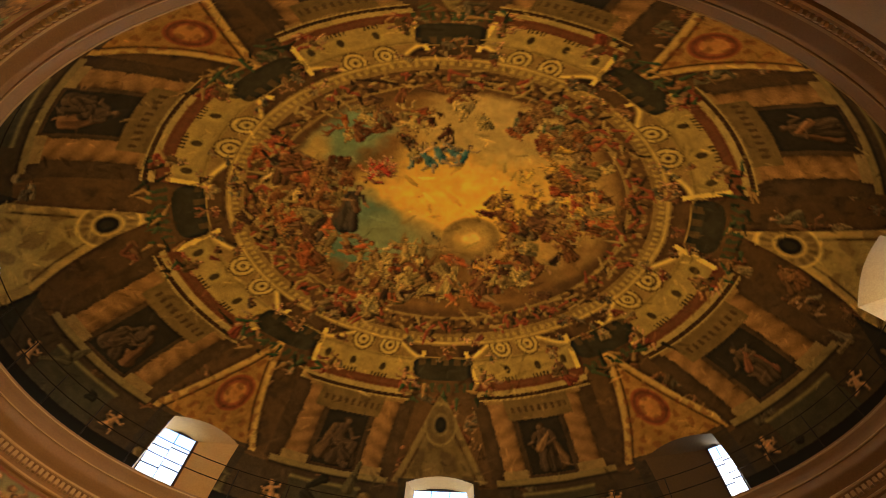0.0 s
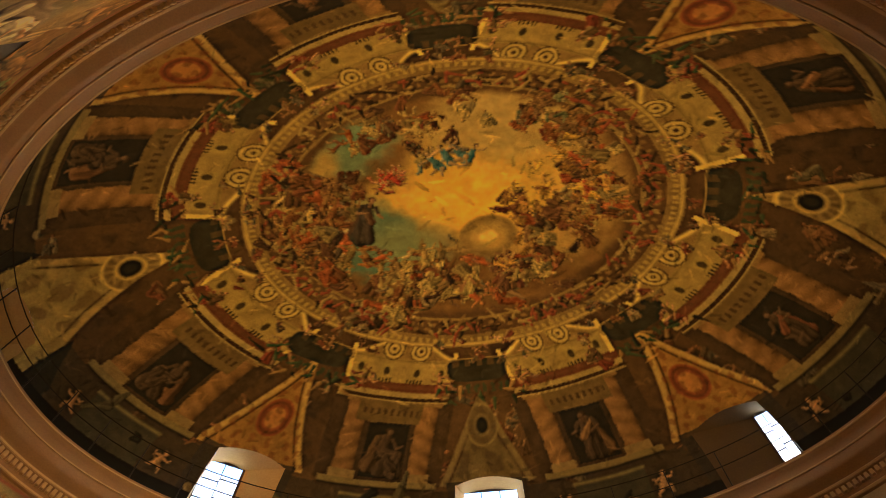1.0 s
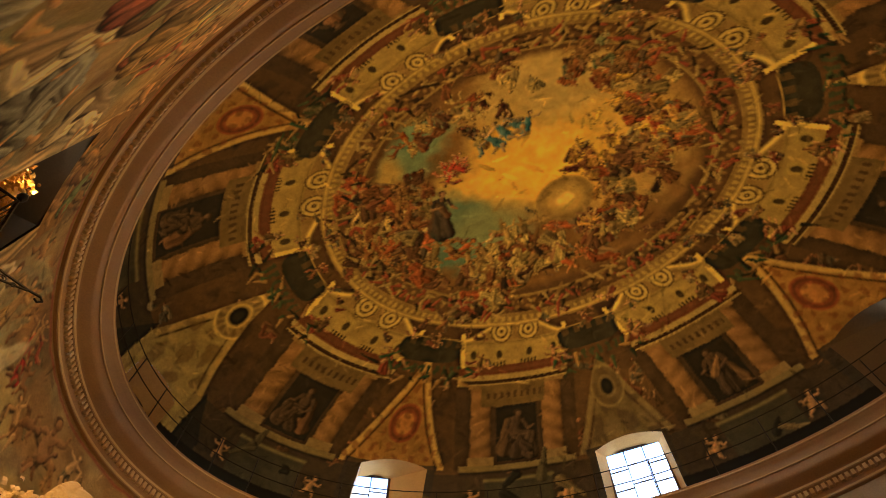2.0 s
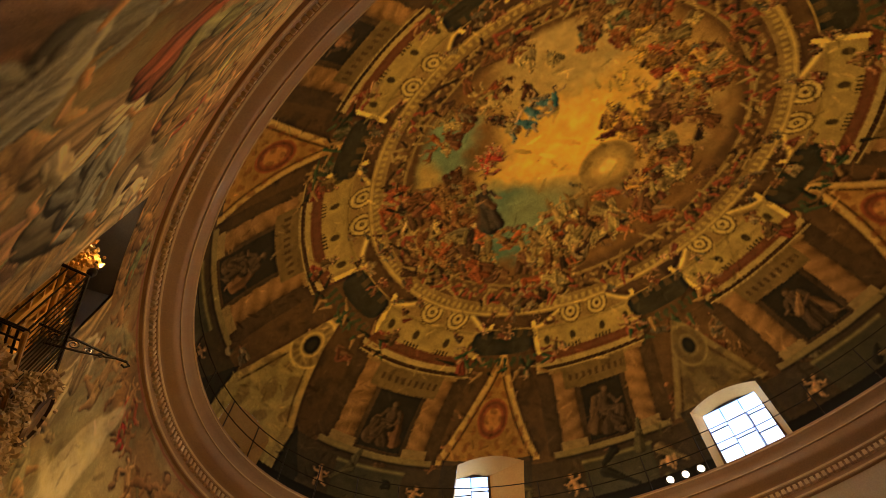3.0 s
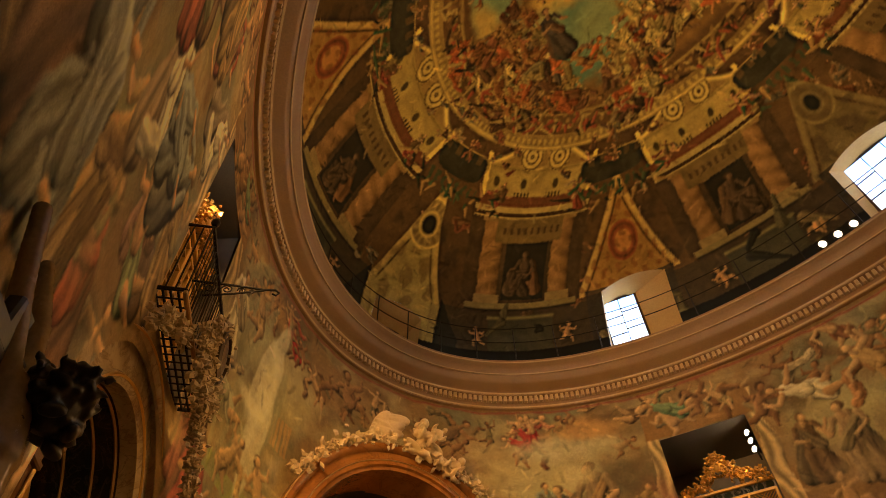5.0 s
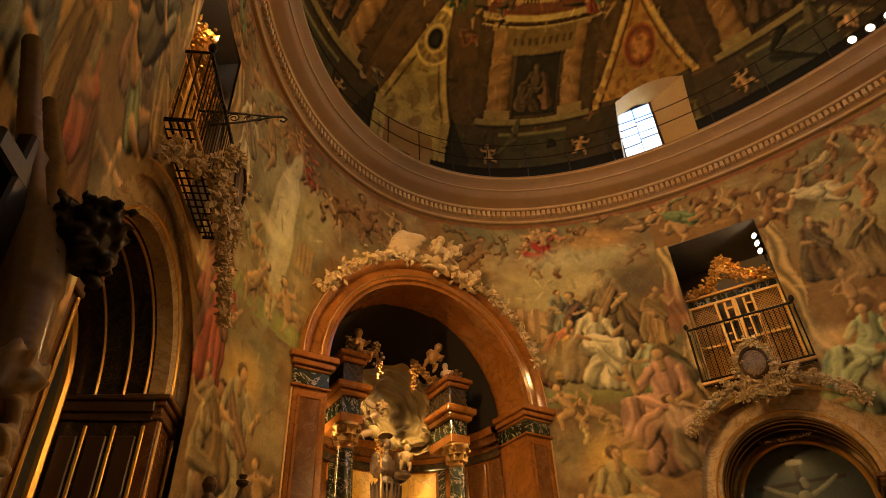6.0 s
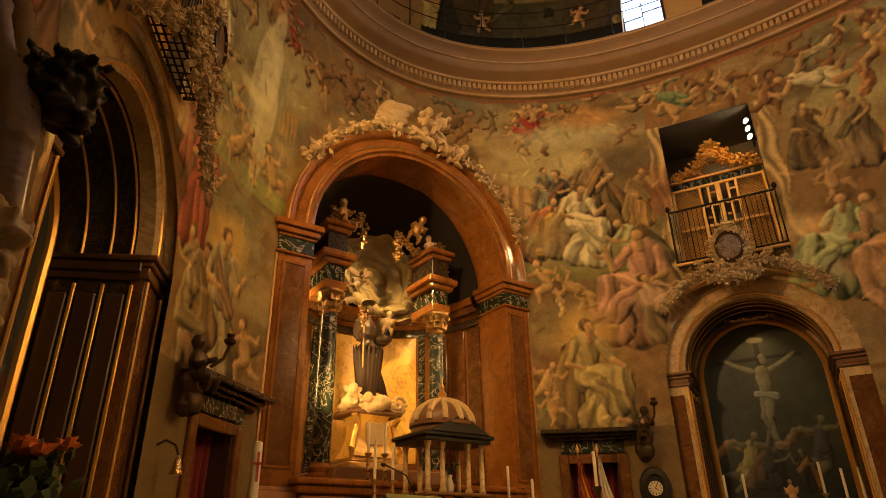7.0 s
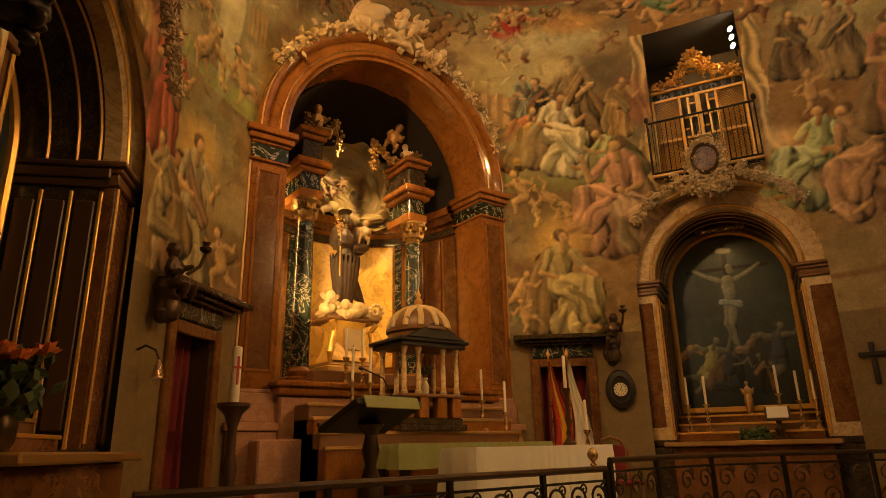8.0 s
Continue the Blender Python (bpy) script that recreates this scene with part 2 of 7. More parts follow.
# ---- mesh building ----
class MB:
    """Verts and faces gathered in one local space."""

    def __init__(self):
        self.v, self.f = [], []

    def add(self, vs, fs, m=None):
        o = len(self.v)
        self.v += [tuple(m @ Vector(p)) for p in vs] if m is not None else [tuple(p) for p in vs]
        self.f += [tuple(i + o for i in q) for q in fs]
        return self

    def box(self, x0, x1, y0, y1, z0, z1, b=0.0, m=None):
        if b <= 0:
            vs = [(x, y, z) for z in (z0, z1) for y in (y0, y1) for x in (x0, x1)]
            fs = [(0, 2, 3, 1), (4, 5, 7, 6), (0, 1, 5, 4), (2, 6, 7, 3), (0, 4, 6, 2), (1, 3, 7, 5)]
            return self.add(vs, fs, m)
        b = min(b, (x1 - x0) * 0.45, (y1 - y0) * 0.45, (z1 - z0) * 0.45)
        rings = [(b, z0), (0, z0 + b), (0, z1 - b), (b, z1)]
        vs, fs = [], []
        for i, z in rings:
            c = b
            X0, X1, Y0, Y1 = x0 + i, x1 - i, y0 + i, y1 - i
            c = b if i == 0 else b * 0.4
            vs += [(X0 + c, Y0, z), (X1 - c, Y0, z), (X1, Y0 + c, z), (X1, Y1 - c, z), (X1 - c, Y1, z), (X0 + c, Y1, z), (X0, Y1 - c, z), (X0, Y0 + c, z)]
        for k in range(3):
            for i in range(8):
                j = (i + 1) % 8
                fs.append((k * 8 + i, k * 8 + j, k * 8 + 8 + j, k * 8 + 8 + i))
        fs += [tuple(range(7, -1, -1)), tuple(range(24, 32))]
        return self.add(vs, fs, m)

    def lathe(self, prof, n=16, m=None, squash=1.0):
        """prof: (radius, z) from bottom to top."""
        vs, fs = [], []
        for r, z in prof:
            vs += [(r * cos(2 * pi * i / n), r * squash * sin(2 * pi * i / n), z) for i in range(n)]
        for k in range(len(prof) - 1):
            for i in range(n):
                j = (i + 1) % n
                fs.append((k * n + i, k * n + j, k * n + n + j, k * n + n + i))
        fs += [tuple(range(n - 1, -1, -1)), tuple((len(prof) - 1) * n + i for i in range(n))]
        return self.add(vs, fs, m)

    def tube(self, path, r, n=6, m=None, taper=None):
        path = [Vector(p) for p in path]
        vs, fs = [], []
        for k, p in enumerate(path):
            d = (path[min(k + 1, len(path) - 1)] - path[max(k - 1, 0)]).normalized()
            a = d.cross(Vector((0.31, 0.17, 0.93)))
            a = a.normalized() if a.length > 0.05 else d.cross(Vector((1, 0, 0))).normalized()
            b = d.cross(a)
            rr = r if taper is None else r * (1 + (taper - 1) * k / (len(path) - 1))
            vs += [p + a * rr * cos(2 * pi * i / n) + b * rr * sin(2 * pi * i / n) for i in range(n)]
        for k in range(len(path) - 1):
            for i in range(n):
                j = (i + 1) % n
                fs.append((k * n + i, k * n + j, k * n + n + j, k * n + n + i))
        fs += [tuple(range(n - 1, -1, -1)), tuple((len(path) - 1) * n + i for i in range(n))]
        return self.add(vs, fs, m)

    def grid(self, fn, nu, nv, m=None, flip=False):
        vs = [fn(i / nu, j / nv) for j in range(nv + 1) for i in range(nu + 1)]
        fs = []
        for j in range(nv):
            for i in range(nu):
                q = (j * (nu + 1) + i, j * (nu + 1) + i + 1, (j + 1) * (nu + 1) + i + 1, (j + 1) * (nu + 1) + i)
                fs.append(q[::-1] if flip else q)
        return self.add(vs, fs, m)

    def sweep(self, path, prof, closed=False, m=None):
        """path: (point, outward) in 3D; prof: closed outline of (out, y)."""
        n = len(prof)
        vs, fs = [], []
        for p, o in path:
            vs += [(p[0] + o[0] * a, p[1] + y, p[2] + o[2] * a) for a, y in prof]
        for k in range(len(path) - (0 if closed else 1)):
            l = (k + 1) % len(path)
            for i in range(n):
                j = (i + 1) % n
                fs.append((k * n + i, l * n + i, l * n + j, k * n + j))
        if not closed:
            fs += [tuple(range(n)), tuple((len(path) - 1) * n + i for i in range(n - 1, -1, -1))]
        return self.add(vs, fs, m)

    def blob(self, c, s, rot=None, n=8):
        """An ellipsoid."""
        mm = Matrix.Translation(c) @ (rot or Matrix()) @ Matrix.Diagonal((*s, 1))
        vs, fs = [(0, 0, -1)], []
        h = max(3, n // 2)
        for k in range(1, h):
            a = -pi / 2 + pi * k / h
            vs += [(cos(a) * cos(2 * pi * i / n), cos(a) * sin(2 * pi * i / n), sin(a)) for i in range(n)]
        vs.append((0, 0, 1))
        for i in range(n):
            j = (i + 1) % n
            fs.append((0, 1 + j, 1 + i))
            for k in range(h - 2):
                fs.append((1 + k * n + i, 1 + k * n + j, 1 + k * n + n + j, 1 + k * n + n + i))
            fs.append((len(vs) - 1, 1 + (h - 2) * n + i, 1 + (h - 2) * n + j))
        return self.add(vs, fs, mm)

    def leaf(self, c, size, rot):
        """A folded, thick leaf of carved foliage."""
        w, l, t = size * 0.38, size, size * 0.14
        vs = [(0, 0, t), (w, l * 0.35, 0), (w * 0.7, l * 0.7, t), (0, l, 0), (-w * 0.7, l * 0.7, t), (-w, l * 0.35, 0), (0, l * 0.45, t * 2.2), (0, l * 0.4, -t)]
        fs = [(0, 1, 6), (1, 2, 6), (2, 3, 6), (3, 4, 6), (4, 5, 6), (5, 0, 6), (1, 0, 7), (2, 1, 7), (3, 2, 7), (4, 3, 7), (5, 4, 7), (0, 5, 7)]
        return self.add(vs, fs, Matrix.Translation(c) @ rot)

    def mesh(self, name, mat, smooth=True):
        me = bpy.data.meshes.new(name)
        me.from_pydata(self.v, [], self.f)
        me.materials.append(mat)
        if smooth:
            me.shade_smooth()
            me.set_sharp_from_angle(angle=radians(38))
        return me

    def part(self, name, mat, parent=None, label="", fuse=0.0, smooth=True):
        ob = new(name, self.mesh(name, mat, smooth or fuse > 0))
        if parent is not None:
            ob.parent = parent
        if label:
            ob["label"] = label
        if fuse > 0:
            md = ob.modifiers.new("fuse", "REMESH")
            md.mode, md.voxel_size, md.use_smooth_shade = "VOXEL", fuse, True
        return ob


def thing(name, label, category, m=None, group=""):
    ob = new(name)
    ob.empty_display_size = 0.1
    if m is not None:
        ob.matrix_world = m
    return tagged(ob, label, category, group)


def single(ob, label, category, m=None, group=""):
    """A thing that is one mesh."""
    if m is not None:
        ob.matrix_world = m
    return tagged(ob, label, category, group)


def arc_path(r, zc, a0=180, a1=0, n=40, y=0.0, xc=0.0):
    """Points of an arch with their outward directions, in the local front plane."""
    out = []
    for i in range(n + 1):
        a = radians(a0 + (a1 - a0) * i / n)
        o = (cos(a), 0, sin(a))
        out.append(((xc + r * o[0], y, zc + r * o[2]), o))
    return out


rng = random.Random(5)


def rrot():
    return Euler((rng.uniform(0, 6.3), rng.uniform(0, 6.3), rng.uniform(0, 6.3))).to_matrix().to_4x4()


def foliage(mb, pts, spread, size, count, depth=0.04):
    """Carved leaves and buds heaped along a line of points."""
    for _ in range(count):
        t = rng.uniform(0, len(pts) - 1.001)
        i = int(t)
        p = Vector(pts[i]).lerp(Vector(pts[i + 1]), t - i)
        p += Vector((rng.gauss(0, spread), -abs(rng.gauss(0, depth)), rng.gauss(0, spread)))
        if rng.random() < 0.75:
            mb.leaf(p, size * rng.uniform(0.7, 1.4), rrot())
        else:
            s = size * rng.uniform(0.22, 0.42)
            mb.blob(p, (s, s, s), None, 6)
    return mb


def carved_figure(mb, base, h, lean=0.0, turn=0.0, robe=True, arms=0.5):
    """A plain standing carved form: stacked soft masses, robed or bare."""
    m = Matrix.Translation(base) @ pose(0, 0, 0, 0, lean, turn)

    def e(x, y, z, a, b, c, rx=0, ry=0, rz=0):
        mb.blob(m @ Vector((x * h, y * h, z * h)), (a * h, b * h, c * h), m.to_3x3().to_4x4() @ pose(0, 0, 0, rx, ry, rz), 10)

    e(0, 0, 0.93, 0.055, 0.062, 0.072)
    e(0, 0, 0.83, 0.035, 0.035, 0.06)
    e(0, 0, 0.70, 0.115, 0.075, 0.14)
    e(0, 0, 0.52, 0.10, 0.075, 0.12)
    if robe:
        for i in range(9):
            a = 2 * pi * i / 9
            e(0.075 * cos(a), 0.06 * sin(a), 0.27, 0.045, 0.045, 0.29, rx=-4 * sin(a), ry=5 * cos(a))
        e(0, 0, 0.30, 0.10, 0.08, 0.30)
    else:
        for s in (-1, 1):
            e(0.05 * s, -0.02, 0.33, 0.05, 0.055, 0.17, rx=-12)
            e(0.06 * s, 0.0, 0.11, 0.035, 0.04, 0.14, rx=8)
    for s in (-1, 1):
        e(0.14 * s, -0.02, 0.68, 0.04, 0.045, 0.13, ry=18 * s)
        e(0.15 * s, -0.09, 0.56 + 0.12 * arms, 0.032, 0.10, 0.04, rx=-25 * arms)
    return mb


def putto(mb, c, s, rot):
    """A small plain carved cherub form."""
    m = Matrix.Translation(c) @ rot

    def e(x, y, z, a, b, cc, rx=0, ry=0, rz=0):
        mb.blob(m @ Vector((x * s, y * s, z * s)), (a * s, b * s, cc * s), m.to_3x3().to_4x4() @ pose(0, 0, 0, rx, ry, rz), 8)

    e(0, 0, 0.9, 0.15, 0.15, 0.17)
    e(0, 0, 0.52, 0.19, 0.15, 0.27)
    for k in (-1, 1):
        e(0.21 * k, -0.06, 0.58, 0.08, 0.085, 0.15, ry=-22 * k)
        e(0.22 * k, -0.19, 0.50 + 0.07 * k, 0.06, 0.16, 0.065, rx=-20, rz=14 * k)
        e(0.15 * k, -0.16, 0.22, 0.10, 0.21, 0.11, rx=18)
        e(0.17 * k, -0.34, 0.08, 0.07, 0.08, 0.20, rx=20)
    return mb


# ---- fresco painting: a raster of pigment that the painted vaults and walls take up ----
WARM_N = np.array((1.0, 0.585, 0.27))


def pig(r, g, b):
    """Pigment whose look under the warm lamps is the given tone."""
    c = np.array(lin((r, g, b))) / (WARM_N * 0.62)
    return np.clip(c, 0.004, 0.85)


prng = np.random.RandomState(11)
_lat = prng.rand(256, 256)


def vnoise(x, y):
    xi, yi = np.floor(x).astype(int), np.floor(y).astype(int)
    fx, fy = x - xi, y - yi
    fx, fy = fx * fx * (3 - 2 * fx), fy * fy * (3 - 2 * fy)
    a, b = _lat[xi % 256, yi % 256], _lat[(xi + 1) % 256, yi % 256]
    c, d = _lat[xi % 256, (yi + 1) % 256], _lat[(xi + 1) % 256, (yi + 1) % 256]
    return (a * (1 - fx) + b * fx) * (1 - fy) + (c * (1 - fx) + d * fx) * fy


def fbm(x, y, n=4):
    s, a, t = 0, 1.0, 0
    for k in range(n):
        s = s + a * vnoise(x * 2 ** k + 17 * k, y * 2 ** k + 31 * k)
        t += a
        a *= 0.55
    return s / t


def sm(a, b, x):
    t = np.clip((x - a) / (b - a), 0, 1)
    return t * t * (3 - 2 * t)


class Canvas:
    def __init__(self, x0, x1, y0, y1, step):
        self.x0, self.y0, self.step, self.soft = x0, y0, step, 0.8
        self.xs, self.ys = np.arange(x0, x1, step), np.arange(y0, y1, step)
        self.X, self.Y = np.meshgrid(self.xs, self.ys)
        self.c = np.zeros((*self.X.shape, 3))

    def lay(self, mask, col):
        m = np.clip(mask, 0, 1)[..., None]
        self.c = self.c * (1 - m) + np.asarray(col) * m

    def window(self, cx, cy, r):
        i0, i1 = np.searchsorted(self.xs, (cx - r, cx + r))
        j0, j1 = np.searchsorted(self.ys, (cy - r, cy + r))
        return slice(j0, j1), slice(i0, i1)

    def dab(self, cx, cy, a, b, ang, col, mod=0.5, edge=0.2, lx=-0.5, ly=0.8, alpha=1.0, fold=0.0):
        """One modelled oval of paint, lighter on one side, with a dark contour."""
        w = self.window(cx, cy, max(a, b) * 1.1)
        X, Y = self.X[w] - cx, self.Y[w] - cy
        if X.size == 0:
            return
        ca, sa = cos(ang), sin(ang)
        u, v = (X * ca + Y * sa) / a, (-X * sa + Y * ca) / b
        d = np.sqrt(u * u + v * v)
        m = (1 - sm(self.soft, 1.0, d)) * alpha
        sh = 1 + mod * (X * lx + Y * ly) / max(a, b) - edge * sm(0.55, 1.0, d)
        if fold:
            f, q = prng.uniform(5.5, 9.0), prng.uniform(0, 6)
            sh = sh + fold * np.sin(v * f + 1.6 * np.sin(u * 2.2 + q) + q)
        col = np.asarray(col)[None, None] * np.clip(sh, 0.2, 1.9)[..., None]
        self.c[w] = self.c[w] * (1 - m[..., None]) + col * m[..., None]

    def limb(self, p, q, r0, r1, col, fold=0.0, dark=0.4, alpha=1.0):
        """A tapered, rounded stroke modelled by light from the upper left, with folds along it."""
        (x0, y0), (x1, y1) = p, q
        R = max(r0, r1) * 1.15
        i0, i1 = np.searchsorted(self.xs, (min(x0, x1) - R, max(x0, x1) + R))
        j0, j1 = np.searchsorted(self.ys, (min(y0, y1) - R, max(y0, y1) + R))
        w = (slice(j0, j1), slice(i0, i1))
        X, Y = self.X[w] - x0, self.Y[w] - y0
        if X.size == 0:
            return
        dx, dy = x1 - x0, y1 - y0
        L = math.hypot(dx, dy) + 1e-6
        dx, dy = dx / L, dy / L
        u, n = X * dx + Y * dy, -X * dy + Y * dx
        f = np.clip(u / L, 0, 1)
        q0 = prng.uniform(0, 6)
        r = (r0 + (r1 - r0) * f) * (1 + 0.10 * np.sin(f * 5 + q0) + 0.05 * np.sin(f * 13 + 2 * q0))
        gx, gy = X - f * L * dx, Y - f * L * dy
        d = np.sqrt(gx * gx + gy * gy) / r
        m = (1 - sm(max(0.5, 1 - 1.3 * self.step / R), 1.0, d)) * alpha
        lit = (-0.62 * gx + 0.78 * gy) / r
        sh = 0.92 + 0.62 * lit - dark * sm(0.62, 1.0, d) * (lit < 0.25)
        if fold:
            v = n / r
            fr = 4.5 + prng.uniform(0, 3)
            ph = v * fr + 1.7 * np.sin(f * (2.5 + q0 * 0.4) + q0) + q0
            sh = sh + fold * (np.sin(ph) + 0.5 * np.sin(2.3 * ph + q0))
        out = np.asarray(col)[None, None] * np.clip(sh, 0.18, 1.95)[..., None]
        self.c[w] = self.c[w] * (1 - m[..., None]) + out * m[..., None]

    def sample(self, x, y, warp=0.0):
        if warp:
            x, y = x + warp * (fbm(x * 2.1, y * 2.1 + 7, 4) - 0.5), y + warp * (fbm(x * 2.1 + 60, y * 2.1, 4) - 0.5)
        fx, fy = (x - self.x0) / self.step, (y - self.y0) / self.step
        nx, ny = len(self.xs), len(self.ys)
        i, j = np.clip(fx.astype(int), 0, nx - 2), np.clip(fy.astype(int), 0, ny - 2)
        fx, fy = np.clip(fx - i, 0, 1)[..., None], np.clip(fy - j, 0, 1)[..., None]
        c = self.c
        return (c[j, i] * (1 - fx) + c[j, i + 1] * fx) * (1 - fy) + (c[j + 1, i] * (1 - fx) + c[j + 1, i + 1] * fx) * fy


SKIN = [pig(150, 98, 48), pig(165, 112, 58), pig(128, 80, 38), pig(110, 66, 30)]
TAN = pig(116, 76, 35)


def crisp(cv, reach, gain):
    """Firmer brush edges: each tone is pushed away from its surroundings."""
    b = cv.c
    for ax in (0, 1):
        c = np.cumsum(np.pad(b, [(reach + 1, reach) if a == ax else (0, 0) for a in range(3)], "edge"), axis=ax)
        n = b.shape[ax]
        hi, lo = [slice(None)] * 3, [slice(None)] * 3
        hi[ax], lo[ax] = slice(2 * reach + 1, 2 * reach + 1 + n), slice(0, n)
        b = (c[tuple(hi)] - c[tuple(lo)]) / (2 * reach + 1)
    cv.c = np.clip(b + (cv.c - b) * gain, 0.003, 0.85)


CLOTH = [pig(116, 56, 28), pig(132, 86, 38), pig(92, 60, 27), pig(146, 110, 56), pig(98, 82, 44), pig(74, 46, 22), pig(128, 76, 34), pig(86, 72, 42)]

CLOTH = [c * 0.68 + TAN * 0.32 for c in CLOTH]
SKIN = [c * 0.8 + TAN * 0.2 for c in SKIN]


def strokes(cv, n, x0, x1, y0, y1, l0, l1, ang, wob):
    """Loose brush strokes that pick up and shift the tone beneath."""
    for _ in range(n):
        x, y = prng.uniform(x0, x1), prng.uniform(y0, y1)
        j, i = min(len(cv.ys) - 1, int((y - cv.y0) / cv.step)), min(len(cv.xs) - 1, int((x - cv.x0) / cv.step))
        l = prng.uniform(l0, l1)
        cv.dab(x, y, l, l * prng.uniform(0.10, 0.25), ang + prng.normal(0, wob), cv.c[j, i] * prng.choice((0.55, 0.7, 1.3, 1.6)), 0.3, 0.1, alpha=0.6)


def paint_form(cv, x, y, s, ang, cloth=None, skin=None, bulk=1.0, kind=None):
    """A plain painted form in folded drapery: standing, seated, flying, kneeling or a bare small one."""
    cloth = CLOTH[prng.randint(len(CLOTH))] if cloth is None else cloth
    skin = SKIN[prng.randint(len(SKIN))] if skin is None else skin
    kind = ("stand", "sit", "fly", "kneel", "sit", "fly")[prng.randint(6)] if kind is None else kind
    k = prng.choice((-1, 1))
    other = CLOTH[prng.randint(len(CLOTH))] * 0.6 + cloth * 0.4
    ca, sa = cos(ang), sin(ang)
    g = bulk ** 0.5

    def at(u, v):
        u = u * k
        return x + s * (u * ca - v * sa), y + s * (u * sa + v * ca)

    def limb(a, b, r0, r1, col, fold=0.0, alpha=1.0):
        cv.limb(at(*a), at(*b), s * r0, s * r1, col, fold, 0.4, alpha)

    def j(v):
        return prng.normal(0, v)

    dim = cloth * 0.45
    if kind == "stand":
        limb((-0.06, 0.25), (-0.17 + j(0.03), -0.40), 0.09, 0.16 * g, other * 0.8, 0.2)
        limb((-0.03, 0.05), (-0.05, -0.47), 0.12, 0.15 * g, cloth * 0.8, 0.25)
        limb((0.04, 0.08), (0.10, -0.45), 0.11, 0.12 * g, cloth, 0.25)
        limb((0.0, 0.27), (0.0, 0.04), 0.115, 0.12, cloth * 1.05, 0.15)
        limb((-0.12, 0.26), (0.12, -0.05), 0.05, 0.09, other, 0.22)
        arms, head = (((0.13, 0.28), (0.22, 0.12), (0.30, 0.22 + j(0.1))), ((-0.13, 0.28), (-0.19, 0.10), (-0.02, 0.06 + j(0.06)))), (0.02, 0.42)
    elif kind == "sit":
        limb((-0.12, 0.22), (-0.24, -0.36), 0.11, 0.17 * g, other * 0.7, 0.22)
        limb((-0.05, -0.10), (0.12, -0.18), 0.14, 0.12, dim)
        limb((0.10, -0.14), (0.00, -0.44), 0.11, 0.14 * g, cloth * 0.75, 0.25)
        limb((0.0, 0.26), (-0.02, -0.02), 0.12, 0.14, other * 1.05 if prng.rand() < 0.5 else cloth, 0.15)
        limb((0.0, -0.05), (0.27, -0.07), 0.13, 0.11, cloth * 1.15, 0.22)
        limb((0.27, -0.07), (0.24 + j(0.03), -0.44), 0.11, 0.15 * g, cloth, 0.28)
        limb((0.05, -0.12), (0.20, -0.34), 0.07, 0.12, cloth * 0.9, 0.25)
        limb((0.20, -0.46), (0.29, -0.48), 0.035, 0.03, skin * 0.9)
        arms, head = (((0.12, 0.26), (0.22, 0.08), (0.32, 0.10 + j(0.08))), ((-0.13, 0.26), (-0.20, 0.06), (-0.06, 0.0 + j(0.05)))), (0.02, 0.42)
    elif kind == "kneel":
        limb((-0.10, 0.15), (-0.28, -0.40), 0.12, 0.20 * g, other * 0.8, 0.25)
        limb((0.02, -0.02), (0.12, -0.38), 0.15, 0.14, cloth, 0.25)
        limb((0.10, -0.40), (-0.24, -0.43), 0.10, 0.09, cloth * 0.75, 0.2)
        limb((0.03, 0.22), (-0.02, -0.05), 0.115, 0.14, cloth * 1.05, 0.18)
        arms, head = (((0.12, 0.22), (0.24, 0.10), (0.33, 0.22)), ((-0.06, 0.22), (0.08, 0.05), (0.24, 0.10))), (0.09, 0.38)
    elif kind == "fly":
        for a in range(5):
            limb((-0.10 - 0.09 * a, 0.22 + 0.09 * sin(a * 1.1)), (-0.19 - 0.09 * a, 0.20 + 0.09 * sin(a * 1.1 + 1.1)), 0.07, 0.075, other * (0.75 + 0.12 * a), 0.2)
        limb((0.0, 0.0), (-0.16, -0.20), 0.12, 0.10, cloth * 0.8, 0.2)
        limb((-0.16, -0.20), (-0.40, -0.18), 0.07, 0.04, skin * 0.8)
        limb((0.02, 0.0), (-0.06, -0.28), 0.12, 0.13 * g, cloth, 0.25)
        limb((-0.06, -0.28), (-0.26, -0.43), 0.08, 0.04, skin * 0.95)
        limb((0.06, 0.22), (0.0, -0.02), 0.105, 0.11, skin if prng.rand() < 0.4 else cloth * 1.1, 0.1)
        arms, head = (((0.15, 0.24), (0.30, 0.22), (0.40, 0.34 + j(0.08))), ((-0.05, 0.25), (-0.20, 0.30), (-0.30, 0.22 + j(0.1)))), (0.12, 0.40)
    else:
        limb((-0.30, 0.05), (0.25, -0.15), 0.05, 0.09, cloth, 0.25)
        limb((0.05, -0.10), (0.24, -0.16), 0.10, 0.075, skin * 0.9)
        limb((0.24, -0.16), (0.30, -0.38), 0.07, 0.04, skin * 0.85)
        limb((-0.04, -0.12), (-0.12, -0.28), 0.10, 0.07, skin)
        limb((-0.12, -0.28), (-0.26, -0.36), 0.065, 0.04, skin * 0.9)
        limb((0.02, 0.18), (0.0, -0.08), 0.13, 0.14, skin * 1.05)
        arms, head = (((0.14, 0.20), (0.30, 0.20), (0.36, 0.34)), ((-0.12, 0.20), (-0.26, 0.12), (-0.32, 0.22))), (0.03, 0.40)
    fat = 0.058 if kind == "putto" else 0.047
